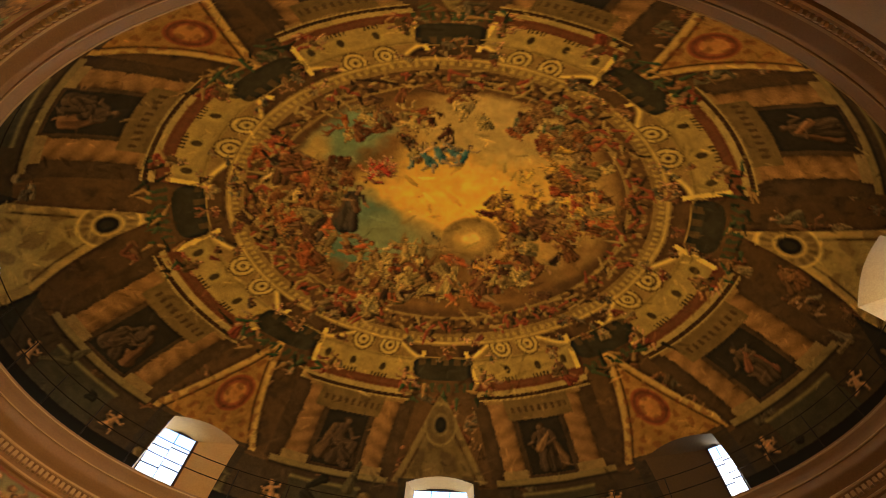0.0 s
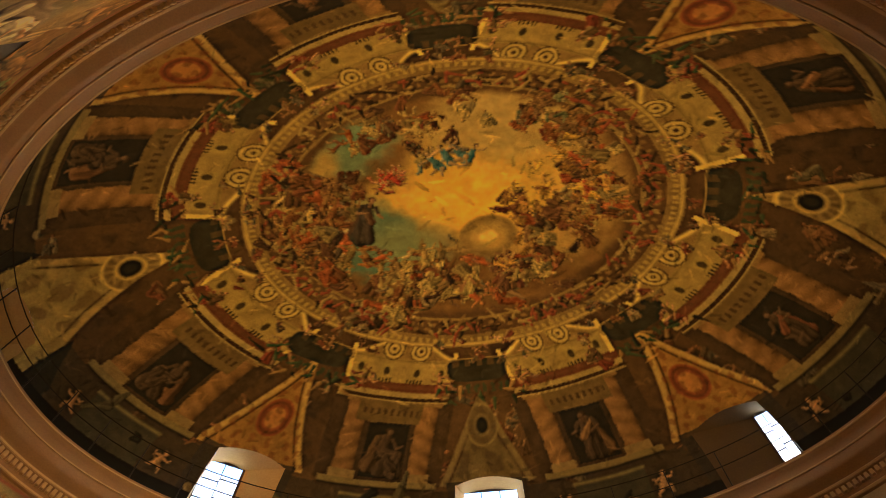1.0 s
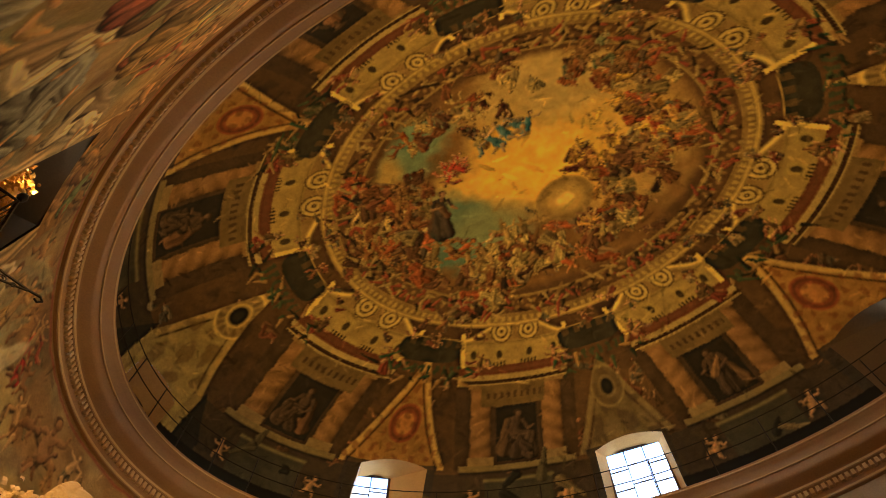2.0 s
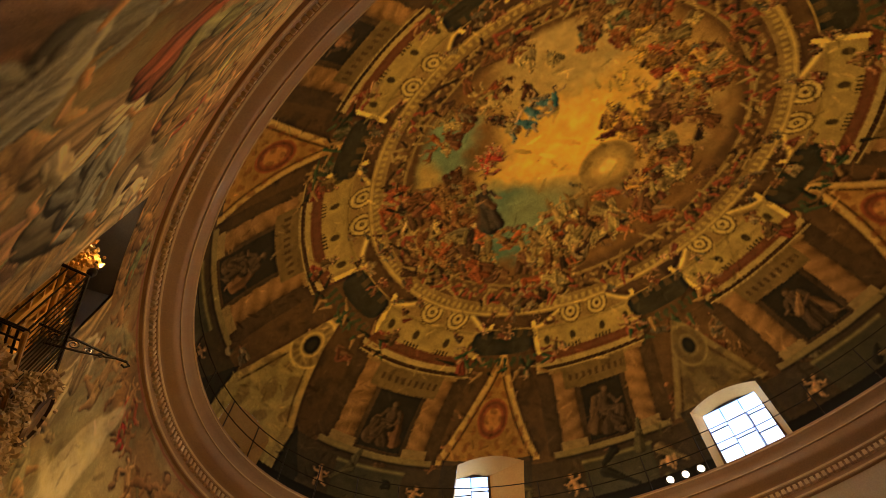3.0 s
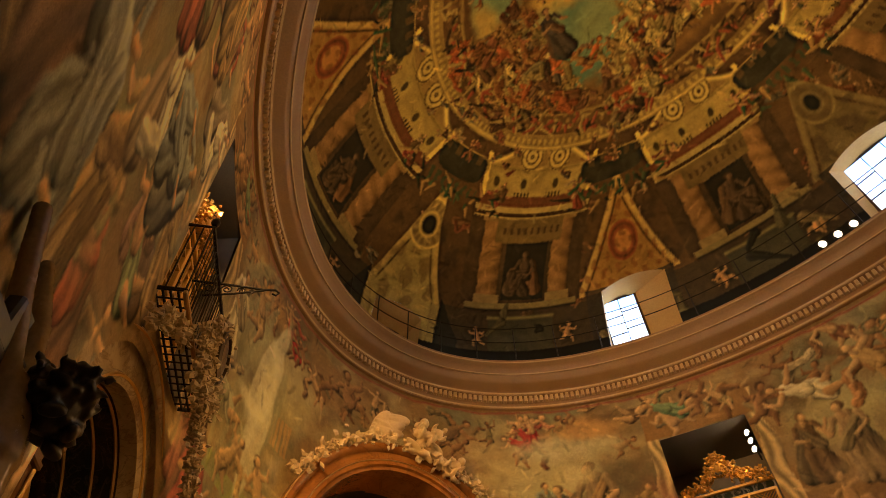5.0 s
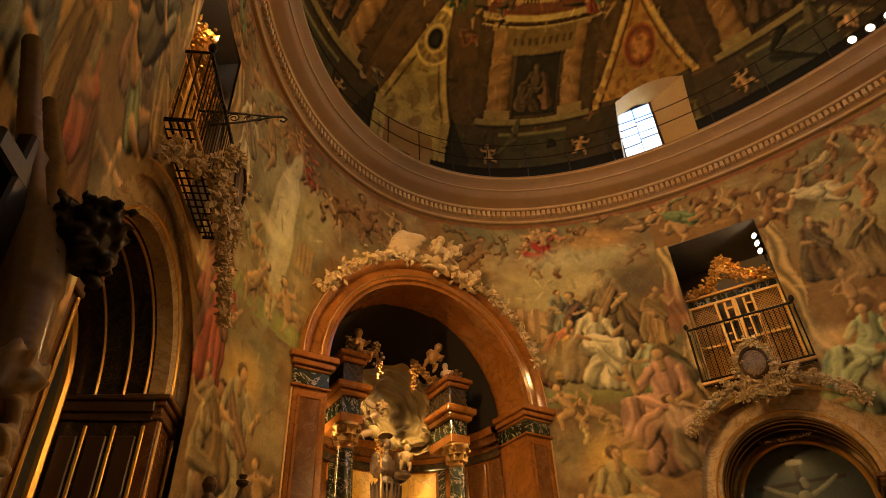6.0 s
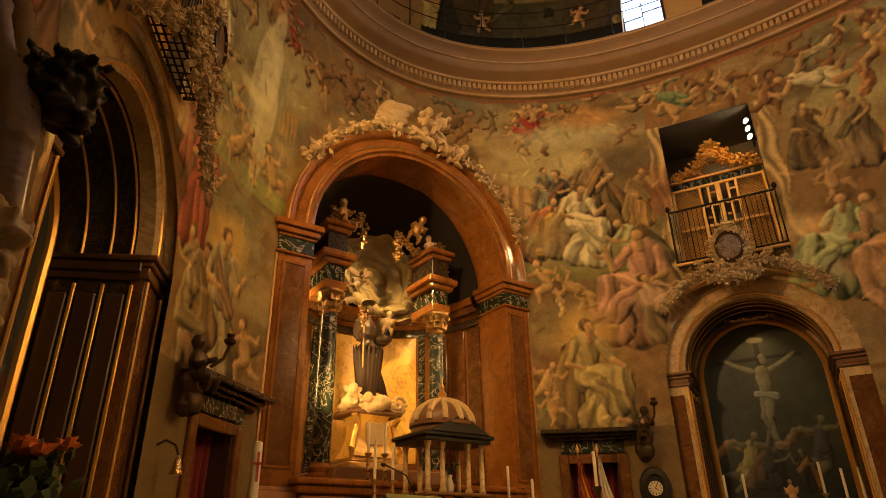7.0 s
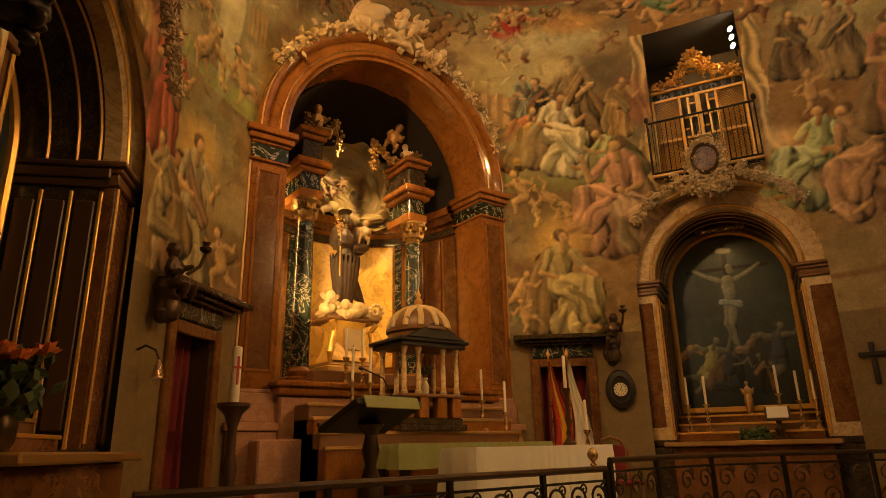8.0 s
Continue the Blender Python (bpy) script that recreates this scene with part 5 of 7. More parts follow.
# floor, sanctuary step
mb = MB()
mb.grid(lambda u, v: (on_wall(360 * u, 0.0) * v) + Vector((0, 0, FLOOR)), 96, 12)
tagged(mb.part("floor", M["floor"]), kind="structure")
mb = MB()
pts = [on_wall(a, 0.3) for a in np.linspace(-62, 62, 60)]
top = [(p.x, p.y, SANCT) for p in pts] + [(-4.4, 3.75, SANCT)][:0]
bot = [(p.x, p.y, FLOOR - 0.1) for p in pts]
k = len(pts)
mb.add(top + bot, [tuple(range(k - 1, -1, -1))] + [(i, (i + 1) % k, k + (i + 1) % k, k + i) for i in range(k)])
tagged(mb.part("sanctuary_step", M["floor"]), kind="structure")


# ---- high altar ----
AY = 7.60      # front plane of the altar arch


def panelled_pier(parent, x, w, y0, y1, z0, z1, mat, mat2):
    MB().box(x - w / 2, x + w / 2, y0, y1, z0, z1, 0.012).part("shaft", M[mat], parent)
    fr = MB()
    iw, t = w / 2 - 0.085, 0.022
    fr.box(x - iw - t, x - iw + t, y0 - 0.022, y0 + 0.01, z0 + 0.25, z1 - 0.12, 0.008)
    fr.box(x + iw - t, x + iw + t, y0 - 0.022, y0 + 0.01, z0 + 0.25, z1 - 0.12, 0.008)
    fr.box(x - iw, x + iw, y0 - 0.02, y0 + 0.01, z1 - 0.16, z1 - 0.12, 0.008)
    fr.box(x - iw, x + iw, y0 - 0.02, y0 + 0.01, z0 + 0.25, z0 + 0.29, 0.008)
    fr.part("panel_moulding", M["amber"], parent)
    MB().box(x - iw + t, x + iw - t, y0 - 0.006, y0 + 0.01, z0 + 0.29, z1 - 0.16).part("panel", M[mat2], parent)


def stacked(parent, name, mat, x, w, y0, y1, steps):
    """A moulded block: (z0, z1, spread) layers."""
    b = MB()
    for z0, z1, s in steps:
        b.box(x - w / 2 - s, x + w / 2 + s, y0 - s, y1, z0, z1, 0.012)
    return b.part(name, M[mat], parent)


altar = thing("high_altar", "amber marble altar arch with panelled piers round a deep niche", "altar", pose(0, 0, SANCT))
for s in (-1, 1):
    x, w = 2.0 * s, 0.50
    panelled_pier(altar, x, w, AY, 8.35, 2.2 - SANCT, 5.28 - SANCT, "amber", "brown_marble")
    stacked(altar, "capital_frieze", "green_marble", x, w, AY, 8.35, [(5.30 - SANCT, 5.52 - SANCT, 0.012)])
    stacked(altar, "astragal", "amber", x, w, AY, 8.35, [(5.26 - SANCT, 5.30 - SANCT, 0.04)])
    stacked(altar, "capital_cornice", "amber", x, w, AY, 8.35, [(5.52 - SANCT, 5.57 - SANCT, 0.03), (5.57 - SANCT, 5.66 - SANCT, 0.07), (5.66 - SANCT, 5.76 - SANCT, 0.11)])
    stacked(altar, "pier_plinth", "pink_marble", x, w, AY, 8.35, [(0, 1.2, 0.10), (1.2, 1.3, 0.14), (1.3, 1.65, 0.05), (1.65, 1.70, 0.02)])
    e = MB().tube([(2.27 * s, AY + 0.02, 0.8), (2.27 * s, AY + 0.02, 4.7)], 0.02, 6)
    e.part("gilt_fillet", M["gilt_dull"], altar, "gilt edge fillet")
prof = [(0.0, 0.75), (0.0, 0.0), (0.05, -0.01), (0.07, -0.05), (0.13, -0.05), (0.15, -0.01), (0.30, -0.01), (0.32, -0.06), (0.37, -0.09), (0.42, -0.09), (0.44, -0.02), (0.44, 0.75)]
MB().sweep(arc_path(1.76, 5.76 - SANCT, n=64, y=AY), prof).part("arch", M["amber"], altar)
b = MB().sweep(arc_path(2.185, 5.76 - SANCT, y=AY - 0.095), [(-0.012, 0), (0, -0.012), (0.012, 0), (0, 0.012)])
b.sweep(arc_path(1.90, 5.76 - SANCT, y=AY - 0.055), [(-0.012, 0), (0, -0.012), (0.012, 0), (0, 0.012)])
b.part("gilt_fillet", M["gilt_dull"], altar, "gilt beads along the arch")

# niche behind: round plan, marble lining below a dark half dome
NYC, NR = 8.30, 1.76


def niche_pt(u, z):
    a = pi * u
    return (-NR * cos(a), NYC + NR * sin(a), z)


b = MB().grid(lambda u, v: niche_pt(u, SANCT + (5.55 - SANCT) * v), 40, 4, flip=True)
niche = tagged(b.part("niche", M["amber"]), kind="structure")
# half dome: its darkness is shade put into the material colour
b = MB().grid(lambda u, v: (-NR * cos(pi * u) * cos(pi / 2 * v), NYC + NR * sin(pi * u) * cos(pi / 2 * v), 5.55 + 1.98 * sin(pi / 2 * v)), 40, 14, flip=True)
tagged(b.part("niche_vault", M["vault_shade"]), kind="structure")
b = MB()
for u0, u1, z0, z1, mat in ((0.40, 0.745, 2.9, 5.12, "gold_marble"),):
    MB().grid(lambda u, v: Vector((0, NYC, 0)) + (Vector(niche_pt(u0 + (u1 - u0) * u, z0 + (z1 - z0) * v)) - Vector((0, NYC, 0))) * 1.0 - Vector((cos(pi * (u0 + (u1 - u0) * u)) * -0.02, sin(pi * (u0 + (u1 - u0) * u)) * 0.02, 0)), 16, 2, flip=True).part("marble_panel", M[mat], niche, "honey-coloured marble panel")
for i in range(6):
    u = (0.06, 0.20, 0.33, 0.83, 0.90, 0.97)[i]
    p = Vector(niche_pt(u, 0))
    d = Vector((p.x, p.y - NYC, 0)).normalized()
    m = Matrix(((-d.y, d.x, 0, p.x), (d.x, d.y, 0, p.y), (0, 0, 1, 0), (0, 0, 0, 1)))
    MB().box(-0.15, 0.15, -0.06, 0.03, 2.5, 5.1, 0.01, m).part("pilaster", M["brown_marble"], niche)
for u in (0.385, 0.765):
    p = Vector(niche_pt(u, 0))
    d = Vector((p.x, p.y - NYC, 0)).normalized()
    m = Matrix(((-d.y, d.x, 0, p.x), (d.x, d.y, 0, p.y), (0, 0, 1, 0), (0, 0, 0, 1)))
    MB().box(-0.06, 0.06, -0.05, 0.03, 2.5, 5.14, 0.008, m).part("marble_strip", M["green_marble"], niche, "dark veined marble strip")
for z, mat, o in ((5.15, "dark_marble", 0.05), (5.38, "brown_marble", 0.10), (5.50, "amber", 0.17)):
    vs, fs = [], []
    pr = [(0.08, 0), (-o, 0.0), (-o - 0.03, 0.06), (-o - 0.03, 0.12), (0.08, 0.13)]
    for k in range(41):
        a = pi * k / 40
        for q, h in pr:
            vs.append((-(NR + q) * cos(a), NYC + (NR + q) * sin(a), z + h))
    for k in range(40):
        for i in range(4):
            fs.append((k * 5 + i, k * 5 + i + 1, k * 5 + 6 + i, k * 5 + 5 + i))
    MB().add(vs, fs).part("entablature_band", M[mat], niche)

# columns of the inner aedicule with broken entablature blocks
for s in (-1, 1):
    col = thing("column", "veined green marble column with gilt foliate capital", "column", pose(1.0 * s, 8.57, 2.45), "columns of the niche")
    MB().lathe([(0.19, 0), (0.19, 0.06), (0.155, 0.09), (0.175, 0.13), (0.175, 0.16), (0.14, 0.20), (0.138, 0.22)], 20).part("base", M["amber"], col)
    MB().lathe([(0.138, 0.22), (0.142, 0.9), (0.138, 1.6), (0.122, 2.42)], 20).part("shaft", M["green_marble"], col)
    b = MB().lathe([(0.12, 2.42), (0.135, 2.44), (0.12, 2.46), (0.13, 2.6), (0.20, 2.74), (0.22, 2.76), (0.22, 2.80)], 12)
    for k in range(16):
        a = 2 * pi * k / 8 + (0.39 if k > 7 else 0)
        z = 2.47 if k < 8 else 2.58
        b.leaf((0.13 * cos(a), 0.13 * sin(a), z), 0.17, pose(0, 0, 0, 62, 0, math.degrees(a) - 90))
    for k in range(4):
        a = pi / 4 + k * pi / 2
        b.blob((0.20 * cos(a), 0.20 * sin(a), 2.71), (0.05, 0.05, 0.05), None, 8)
    b.part("capital", M["bronze_gilt"], col, "bronzed gilt foliate capital")
    e = thing("entablature_block", "dark marble entablature block with amber cornices over a column", "entablature", pose(1.0 * s, 8.60, 5.25) @ Matrix.Diagonal((1, 1, 1.5, 1)), "columns of the niche")
    MB().box(-0.19, 0.19, -0.2, 0.5, 0, 0.10, 0.01).part("architrave", M["amber"], e)
    MB().box(-0.16, 0.16, -0.17, 0.5, 0.10, 0.28, 0.008).part("frieze", M["green_marble"], e)
    MB().box(-0.24, 0.24, -0.25, 0.5, 0.28, 0.34, 0.02).box(-0.30, 0.30, -0.31, 0.5, 0.34, 0.42, 0.02).part("cornice", M["amber"], e)
    MB().box(-0.17, 0.17, -0.18, 0.5, 0.42, 0.66, 0.01).part("upper_block", M["dark_marble"], e)
    MB().box(-0.22, 0.22, -0.23, 0.5, 0.66, 0.72, 0.015).box(-0.27, 0.27, -0.28, 0.5, 0.72, 0.78, 0.015).part("upper_cornice", M["amber"], e)

# glory: a cream conch of swirling cloud behind the saint
b = MB()


def glory(u, v):
    a, q = 2 * pi * u, v ** 0.8
    r = q * (1 + 0.06 * sin(5 * a + 7 * v)) * (1 + 0.03 * sin(11 * a - 9 * v))
    fold = 0.035 * sin(34 * v - 2 * a) + 0.03 * sin(5 * a + 9 * v)
    return (0.38 + 0.86 * r * cos(a), 9.72 - 0.42 * q * q + fold * (0.3 + 0.7 * v), 6.10 + 0.78 * r * sin(a) - 0.12 * r * cos(a))


b.grid(glory, 96, 40)
b.grid(lambda u, v: Vector(glory(u, v)) + Vector((0, 0.05, 0)), 96, 40, flip=True)
for k in range(22):
    a = radians(150 + 12 * k)
    b.blob((0.30 + 0.80 * cos(a), 9.30 + rng.uniform(-0.05, 0.1), 6.08 + 0.66 * sin(a)), (rng.uniform(0.10, 0.2), 0.09, rng.uniform(0.06, 0.11)), pose(0, 0, 0, 0, rng.uniform(-50, 50), 0), 10)
single(b.part("cloud_glory", M["glory"]), "cream carved cloud glory behind the saint's statue", "carving")

# statue group
b = MB()
carved_figure(b, (-0.02, 9.12, 3.78), 1.62, 0, 12, True, 0.3)
for k in range(11):
    a = pi * (1.0 + k / 10)
    b.blob((-0.02 + 0.20 * cos(a), 9.12 + 0.17 * sin(a), 4.22), (0.030 + 0.012 * (k % 2), 0.04, 0.46), pose(0, 0, 0, -7 * sin(a), 9 * cos(a), 0), 10)
for k in range(4):
    b.blob((0.10 + 0.05 * k, 9.08 + 0.02 * k, 4.24 - 0.03 * k), (0.045, 0.06, 0.38), pose(0, 0, 0, 0, -13 - 3 * k, 0), 10)
for x, z, rx, ry in ((-0.24, 4.95, 0, 14), (0.21, 4.98, 0, -16)):
    b.blob((x, 9.05, z), (0.085, 0.10, 0.22), pose(0, 0, 0, rx, ry, 0), 10)
b.blob((-0.24, 8.92, 4.76), (0.075, 0.17, 0.10), pose(0, 0, 0, 12, 0, -15), 10)
b.blob((0.17, 8.90, 4.76), (0.17, 0.10, 0.08), pose(0, 0, 0, 0, -8, 12), 10)
b.blob((-0.02, 8.97, 4.62), (0.19, 0.05, 0.035), None, 10)
b.lathe([(0.03, 0), (0.125, 0.008), (0.13, 0.02), (0.05, 0.03)], 18, pose(-0.02, 9.14, 5.43, -10))
single(b.part("saint_statue", M["habit"], fuse=0.013), "carved dark-robed statue on a cloud pedestal", "statue")
b = MB()
putto(b, (0.15, 8.82, 4.80), 0.42, pose(0, 0, 0, 0, 8, -20))
single(b.part("child_statue", M["ivory"], fuse=0.014), "small pale carved figure in the statue's arms", "statue")
for x, y, z, r, q in ((-0.30, 9.25, 5.62, -20, 0.36), (-0.12, 9.30, 5.86, 24, 0.34), (-0.45, 9.2, 5.28, -30, 0.36)):
    b = MB()
    putto(b, (x, y, z), q, pose(0, 0, 0, 0, r, r))
    b.blob((x - 0.12, y + 0.04, z + 0.2), (0.16, 0.03, 0.07), pose(0, 0, 0, 0, 25, 0), 10)
    b.blob((x + 0.12, y + 0.04, z + 0.2), (0.16, 0.03, 0.07), pose(0, 0, 0, 0, -25, 0), 10)
    single(b.part("cherub_carving", M["carving"], fuse=0.014), "tan winged cherub carving in the cloud above the saint", "statue", None, "cherubs of the niche")
b = MB()
b.tube([(-0.27, 8.80, 4.2), (-0.27, 8.80, 4.85), (-0.30, 8.80, 5.1)], 0.012, 6)
foliage(b, [(-0.28, 8.80, 4.9), (-0.32, 8.80, 5.2)], 0.035, 0.06, 30, 0.03)
single(b.part("lily_staff", M["gilt_dull"]), "gilt staff with carved lilies beside the saint", "staff")
b = MB()
for k in range(15):
    t = k / 14
    b.blob((-0.50 + 0.94 * t, 8.80 + 0.06 * sin(9 * t), 3.64 + 0.05 * sin(11 * t)), (0.10, 0.12, 0.10 + 0.03 * sin(23 * t)), None, 12)
for x in (-0.44, 0.36):
    for k in range(14):
        a = k * 0.55
        r = 0.135 * (1 - k / 16)
        b.blob((x + r * cos(a), 8.72, 3.66 + r * sin(a)), (0.034, 0.05, 0.034), None, 8)
b.blob((0, 9.12, 3.62), (0.50, 0.38, 0.15), None, 18)
for x, z in ((-0.46, 3.83), (-0.20, 3.72), (0.02, 3.70)):
    b.blob((x, 8.70, z), (0.075, 0.08, 0.085), None, 12)
    b.blob((x - 0.09, 8.74, z - 0.02), (0.09, 0.03, 0.05), pose(0, 0, 0, 0, 30, 0), 10)
    b.blob((x + 0.09, 8.74, z - 0.02), (0.09, 0.03, 0.05), pose(0, 0, 0, 0, -30, 0), 10)
single(b.part("cloud_carving", M["cream"], fuse=0.011), "cream carved clouds with cherub heads under the saint", "carving")
ped = thing("pedestal", "gilt and cream waisted pedestal of the saint", "pedestal", pose(0, 9.12, 2.62))
MB().box(-0.48, 0.48, -0.40, 0.40, 0, 0.14, 0.02).box(-0.42, 0.42, -0.34, 0.34, 0.14, 0.22, 0.02).part("plinth", M["gilt_dull"], ped)
b = MB()
b.lathe([(0.56, 0.22), (0.55, 0.28), (0.47, 0.36), (0.40, 0.52), (0.38, 0.70), (0.42, 0.82), (0.46, 0.87)], 4, pose(0, 0, 0, 0, 0, 45), 0.86)
b.part("body", M["gold_marble"], ped)
MB().box(-0.15, 0.15, -0.335, -0.20, 0.40, 0.74, 0.012).part("front_panel", M["cream"], ped, "cream framed panel")
for s in (-1, 1):
    MB().tube([(0.38 * s, -0.32, 0.22), (0.44 * s, -0.38, 0.34), (0.36 * s, -0.33, 0.5), (0.32 * s, -0.30, 0.7), (0.40 * s, -0.36, 0.84)], 0.05, 8).part("scroll", M["gilt"], ped, "gilt scroll bracket")
MB().box(-0.46, 0.46, -0.38, 0.38, 0.86, 0.92, 0.02).box(-0.42, 0.42, -0.34, 0.34, 0.92, 0.97, 0.02).part("top_moulding", M["wood"], ped)

# gilt garlands and cherubs under the vault
for x0, x1, z0, dip in ((-0.95, -0.45, 6.85, 0.28), (0.30, 1.25, 6.70, 0.30)):
    b = MB()
    pts = [(x0 + (x1 - x0) * k / 10, 8.75, z0 - dip * sin(pi * k / 10)) for k in range(11)]
    pts = [(x0 - 0.02, 8.75, z0 - 0.55), (x0 - 0.01, 8.75, z0 - 0.25)] + pts + [(x1 + 0.05, 8.75, z0 - 0.3), (x1 + 0.05, 8.75, z0 - 0.62)]
    b.tube(pts, 0.03, 6)
    for _ in range(330):
        t = rng.uniform(0, len(pts) - 1.001)
        p = Vector(pts[int(t)]).lerp(Vector(pts[int(t) + 1]), t - int(t))
        r = rng.uniform(0.018, 0.042)
        b.blob(p + Vector((rng.gauss(0, 0.036), -abs(rng.gauss(0, 0.04)), rng.gauss(0, 0.036))), (r, r, r), None, 6)
    single(b.part("gilt_garland", M["bronze_gilt"]), "gilt carved garland of flowers hung under the niche vault", "garland", None, "garlands of the niche")
for x, z, r, s in ((-0.74, 6.62, -15, 0.52), (0.60, 6.74, 25, 0.55), (1.05, 6.52, -10, 0.42)):
    b = MB()
    putto(b, (x, 8.78, z - 0.1), s, pose(0, 0, 0, 10, r, rng.uniform(-30, 30)))
    single(b.part("cherub_carving", M["gilt_dull" if s > 0.43 else "flesh"], fuse=0.018), "small carved cherub perched in the shadow of the vault", "statue", None, "cherubs of the niche")

# crest: white stucco group and leaf garlands along the arch
b = MB()
c0 = Vector((-0.05, AY - 0.05, 8.0))
for dx, dz, sx, sz, an in ((-0.45, 0.22, 0.36, 0.16, 35), (-0.62, 0.28, 0.30, 0.12, 60), (-0.35, 0.40, 0.32, 0.12, 20), (-0.5, 0.12, 0.34, 0.12, 10)):
    b.blob(c0 + Vector((dx, 0, dz)), (sx, 0.09, sz), pose(0, 0, 0, 0, -an, 0), 12)
putto(b, c0 + Vector((0.02, -0.08, 0.02)), 0.62, pose(0, 0, 0, 0, 20, 10))
for k in range(16):
    b.blob(c0 + Vector((rng.uniform(-0.1, 0.65), -0.05 + rng.gauss(0, 0.04), rng.uniform(-0.15, 0.12))), (rng.uniform(0.08, 0.18), 0.07, rng.uniform(0.03, 0.06)), pose(0, 0, 0, 0, rng.uniform(-10, 50), 0), 10)
putto(b, c0 + Vector((0.62, -0.06, -0.30)), 0.5, pose(0, 0, 0, 0, 45, -10))
for k in range(9):
    a = 96 + 9 * k
    b.blob(c0 + Vector((-0.30 + 0.30 * cos(radians(a)), 0.02 - 0.01 * k, 0.14 + 0.24 * sin(radians(a)))), (0.20, 0.045, 0.05), pose(0, 0, 0, 0, -a, 0), 10)
for k in range(26):
    a = k * 0.42
    r = 0.22 * (1 - k / 34)
    b.blob(c0 + Vector((-0.62 + r * cos(a), -0.02, 0.02 + r * sin(a))), (0.045, 0.06, 0.045), None, 8)
for k in range(14):
    b.blob(c0 + Vector((0.05 + 0.055 * k, -0.10 + 0.02 * sin(2.1 * k), 0.22 - 0.042 * k)), (0.15, 0.05, 0.035), pose(0, 0, 0, 0, 40 + 12 * sin(1.7 * k), 0), 10)
carved_figure(b, c0 + Vector((0.02, -0.10, 0.0)), 0.85, 48, 0, True, 0.8)
foliage(b, [c0 + Vector((-0.8, 0, -0.12)), c0 + Vector((0, 0, -0.02)), c0 + Vector((0.85, 0, -0.30))], 0.06, 0.16, 60, 0.05)
single(b.part("stucco_sculpture", M["cream"], fuse=0.013), "white stucco reclining group crowning the altar arch", "sculpture")
for a0, a1 in ((152, 104), (72, 20)):
    b = MB()
    pts = [p for p, o in arc_path(2.26, 5.76, a0, a1, 14, AY - 0.04)]
    foliage(b, pts, 0.05, 0.12, 230, 0.04)
    single(b.part("stucco_garland", M["cream"]), "pale stucco leaf garland along the altar arch", "garland", None, "garlands of the arch")

# altar base, gradines and tables
base = thing("altar_podium", "stepped marble and gilt wood podium of the high altar", "podium", pose(0, 0, SANCT))
MB().box(-1.74, 1.74, 7.45, 8.7, 0, 1.62, 0.02).part("podium", M["pink_marble"], base)
MB().box(-1.80, 1.80, 7.38, 8.7, 1.62, 1.72, 0.02).box(-1.84, 1.84, 7.34, 8.7, 1.72, 1.80, 0.02).part("podium_cornice", M["amber"], base)
MB().box(-0.95, 0.95, 8.2, 9.7, 1.80, 2.06, 0.02).part("statue_step", M["wood"], base)
for k in range(4):
    MB().box(-1.55, 1.55, 7.05 - 0.16 * k, 7.45, 0, 1.50 - 0.17 * k, 0.015).part("gradine", M["amber" if k % 2 else "wood"], base)
    MB().box(-1.57, 1.57, 7.03 - 0.16 * k, 7.10 - 0.16 * k, 1.47 - 0.17 * k, 1.515 - 0.17 * k, 0.01).part("gradine_edge", M["gilt_dull"], base, "gilt gradine edge")
for s in (-1, 1):
    MB().box(1.78 * s - 0.3, 1.78 * s + 0.3, 7.2, 7.6, 0, 1.1, 0.02).part("side_block", M["pink_marble"], base)


def table(name, label, x, y, w, d, z, mat, skirt):
    t = thing(name, "dark wooden altar table under a hanging cloth", "table", pose(x, y, SANCT))
    MB().box(-w + 0.05, w - 0.05, -d + 0.05, d - 0.05, z - SANCT - 0.09, z - SANCT - 0.01, 0.01).part("tabletop", M["dark_wood"], t)
    for sx in (-1, 1):
        for sy in (-1, 1):
            MB().box(sx * (w - 0.15) - 0.05, sx * (w - 0.15) + 0.05, sy * (d - 0.12) - 0.05, sy * (d - 0.12) + 0.05, 0, z - SANCT - 0.09, 0.01).part("leg", M["dark_wood"], t)
    b = MB()
    n = 160
    per = []
    for k in range(n):
        a = 2 * pi * k / n
        q = max(abs(cos(a)) / w, abs(sin(a)) / d)
        per.append((cos(a) / q, sin(a) / q))
    vs = [(px, py, z - SANCT + 0.006) for px, py in per]
    rows = 6
    for r in range(1, rows + 1):
        f = r / rows
        for k, (px, py) in enumerate(per):
            wv = 0.05 * f * sin(k * 0.9 + 0.6 * sin(k * 0.31)) + 0.02 * f * sin(k * 2.1)
            sc = 1 + (0.012 + wv) / max(w, d)
            vs.append((px * sc + 0.0, py * sc + wv * 0.6, z - SANCT + 0.006 - skirt * f * (1 + 0.03 * sin(k * 0.23))))
    fs = [tuple(range(n))]
    for r in range(rows):
        for k in range(n):
            l = (k + 1) % n
            fs.append((r * n + k, (r + 1) * n + k, (r + 1) * n + l, r * n + l))
    b.add(vs, fs)
    single(b.part("altar_cloth", M[mat]), label, "cloth", pose(x, y, SANCT))


table("altar_table", "olive green damask cloth hanging over the altar table", 0.05, 6.10, 1.15, 0.34, 1.56, "green_cloth", 0.26)
table("altar_table", "white linen cloth covering the front altar table", -0.02, 4.90, 0.97, 0.30, 1.505, "white_cloth", 0.62)

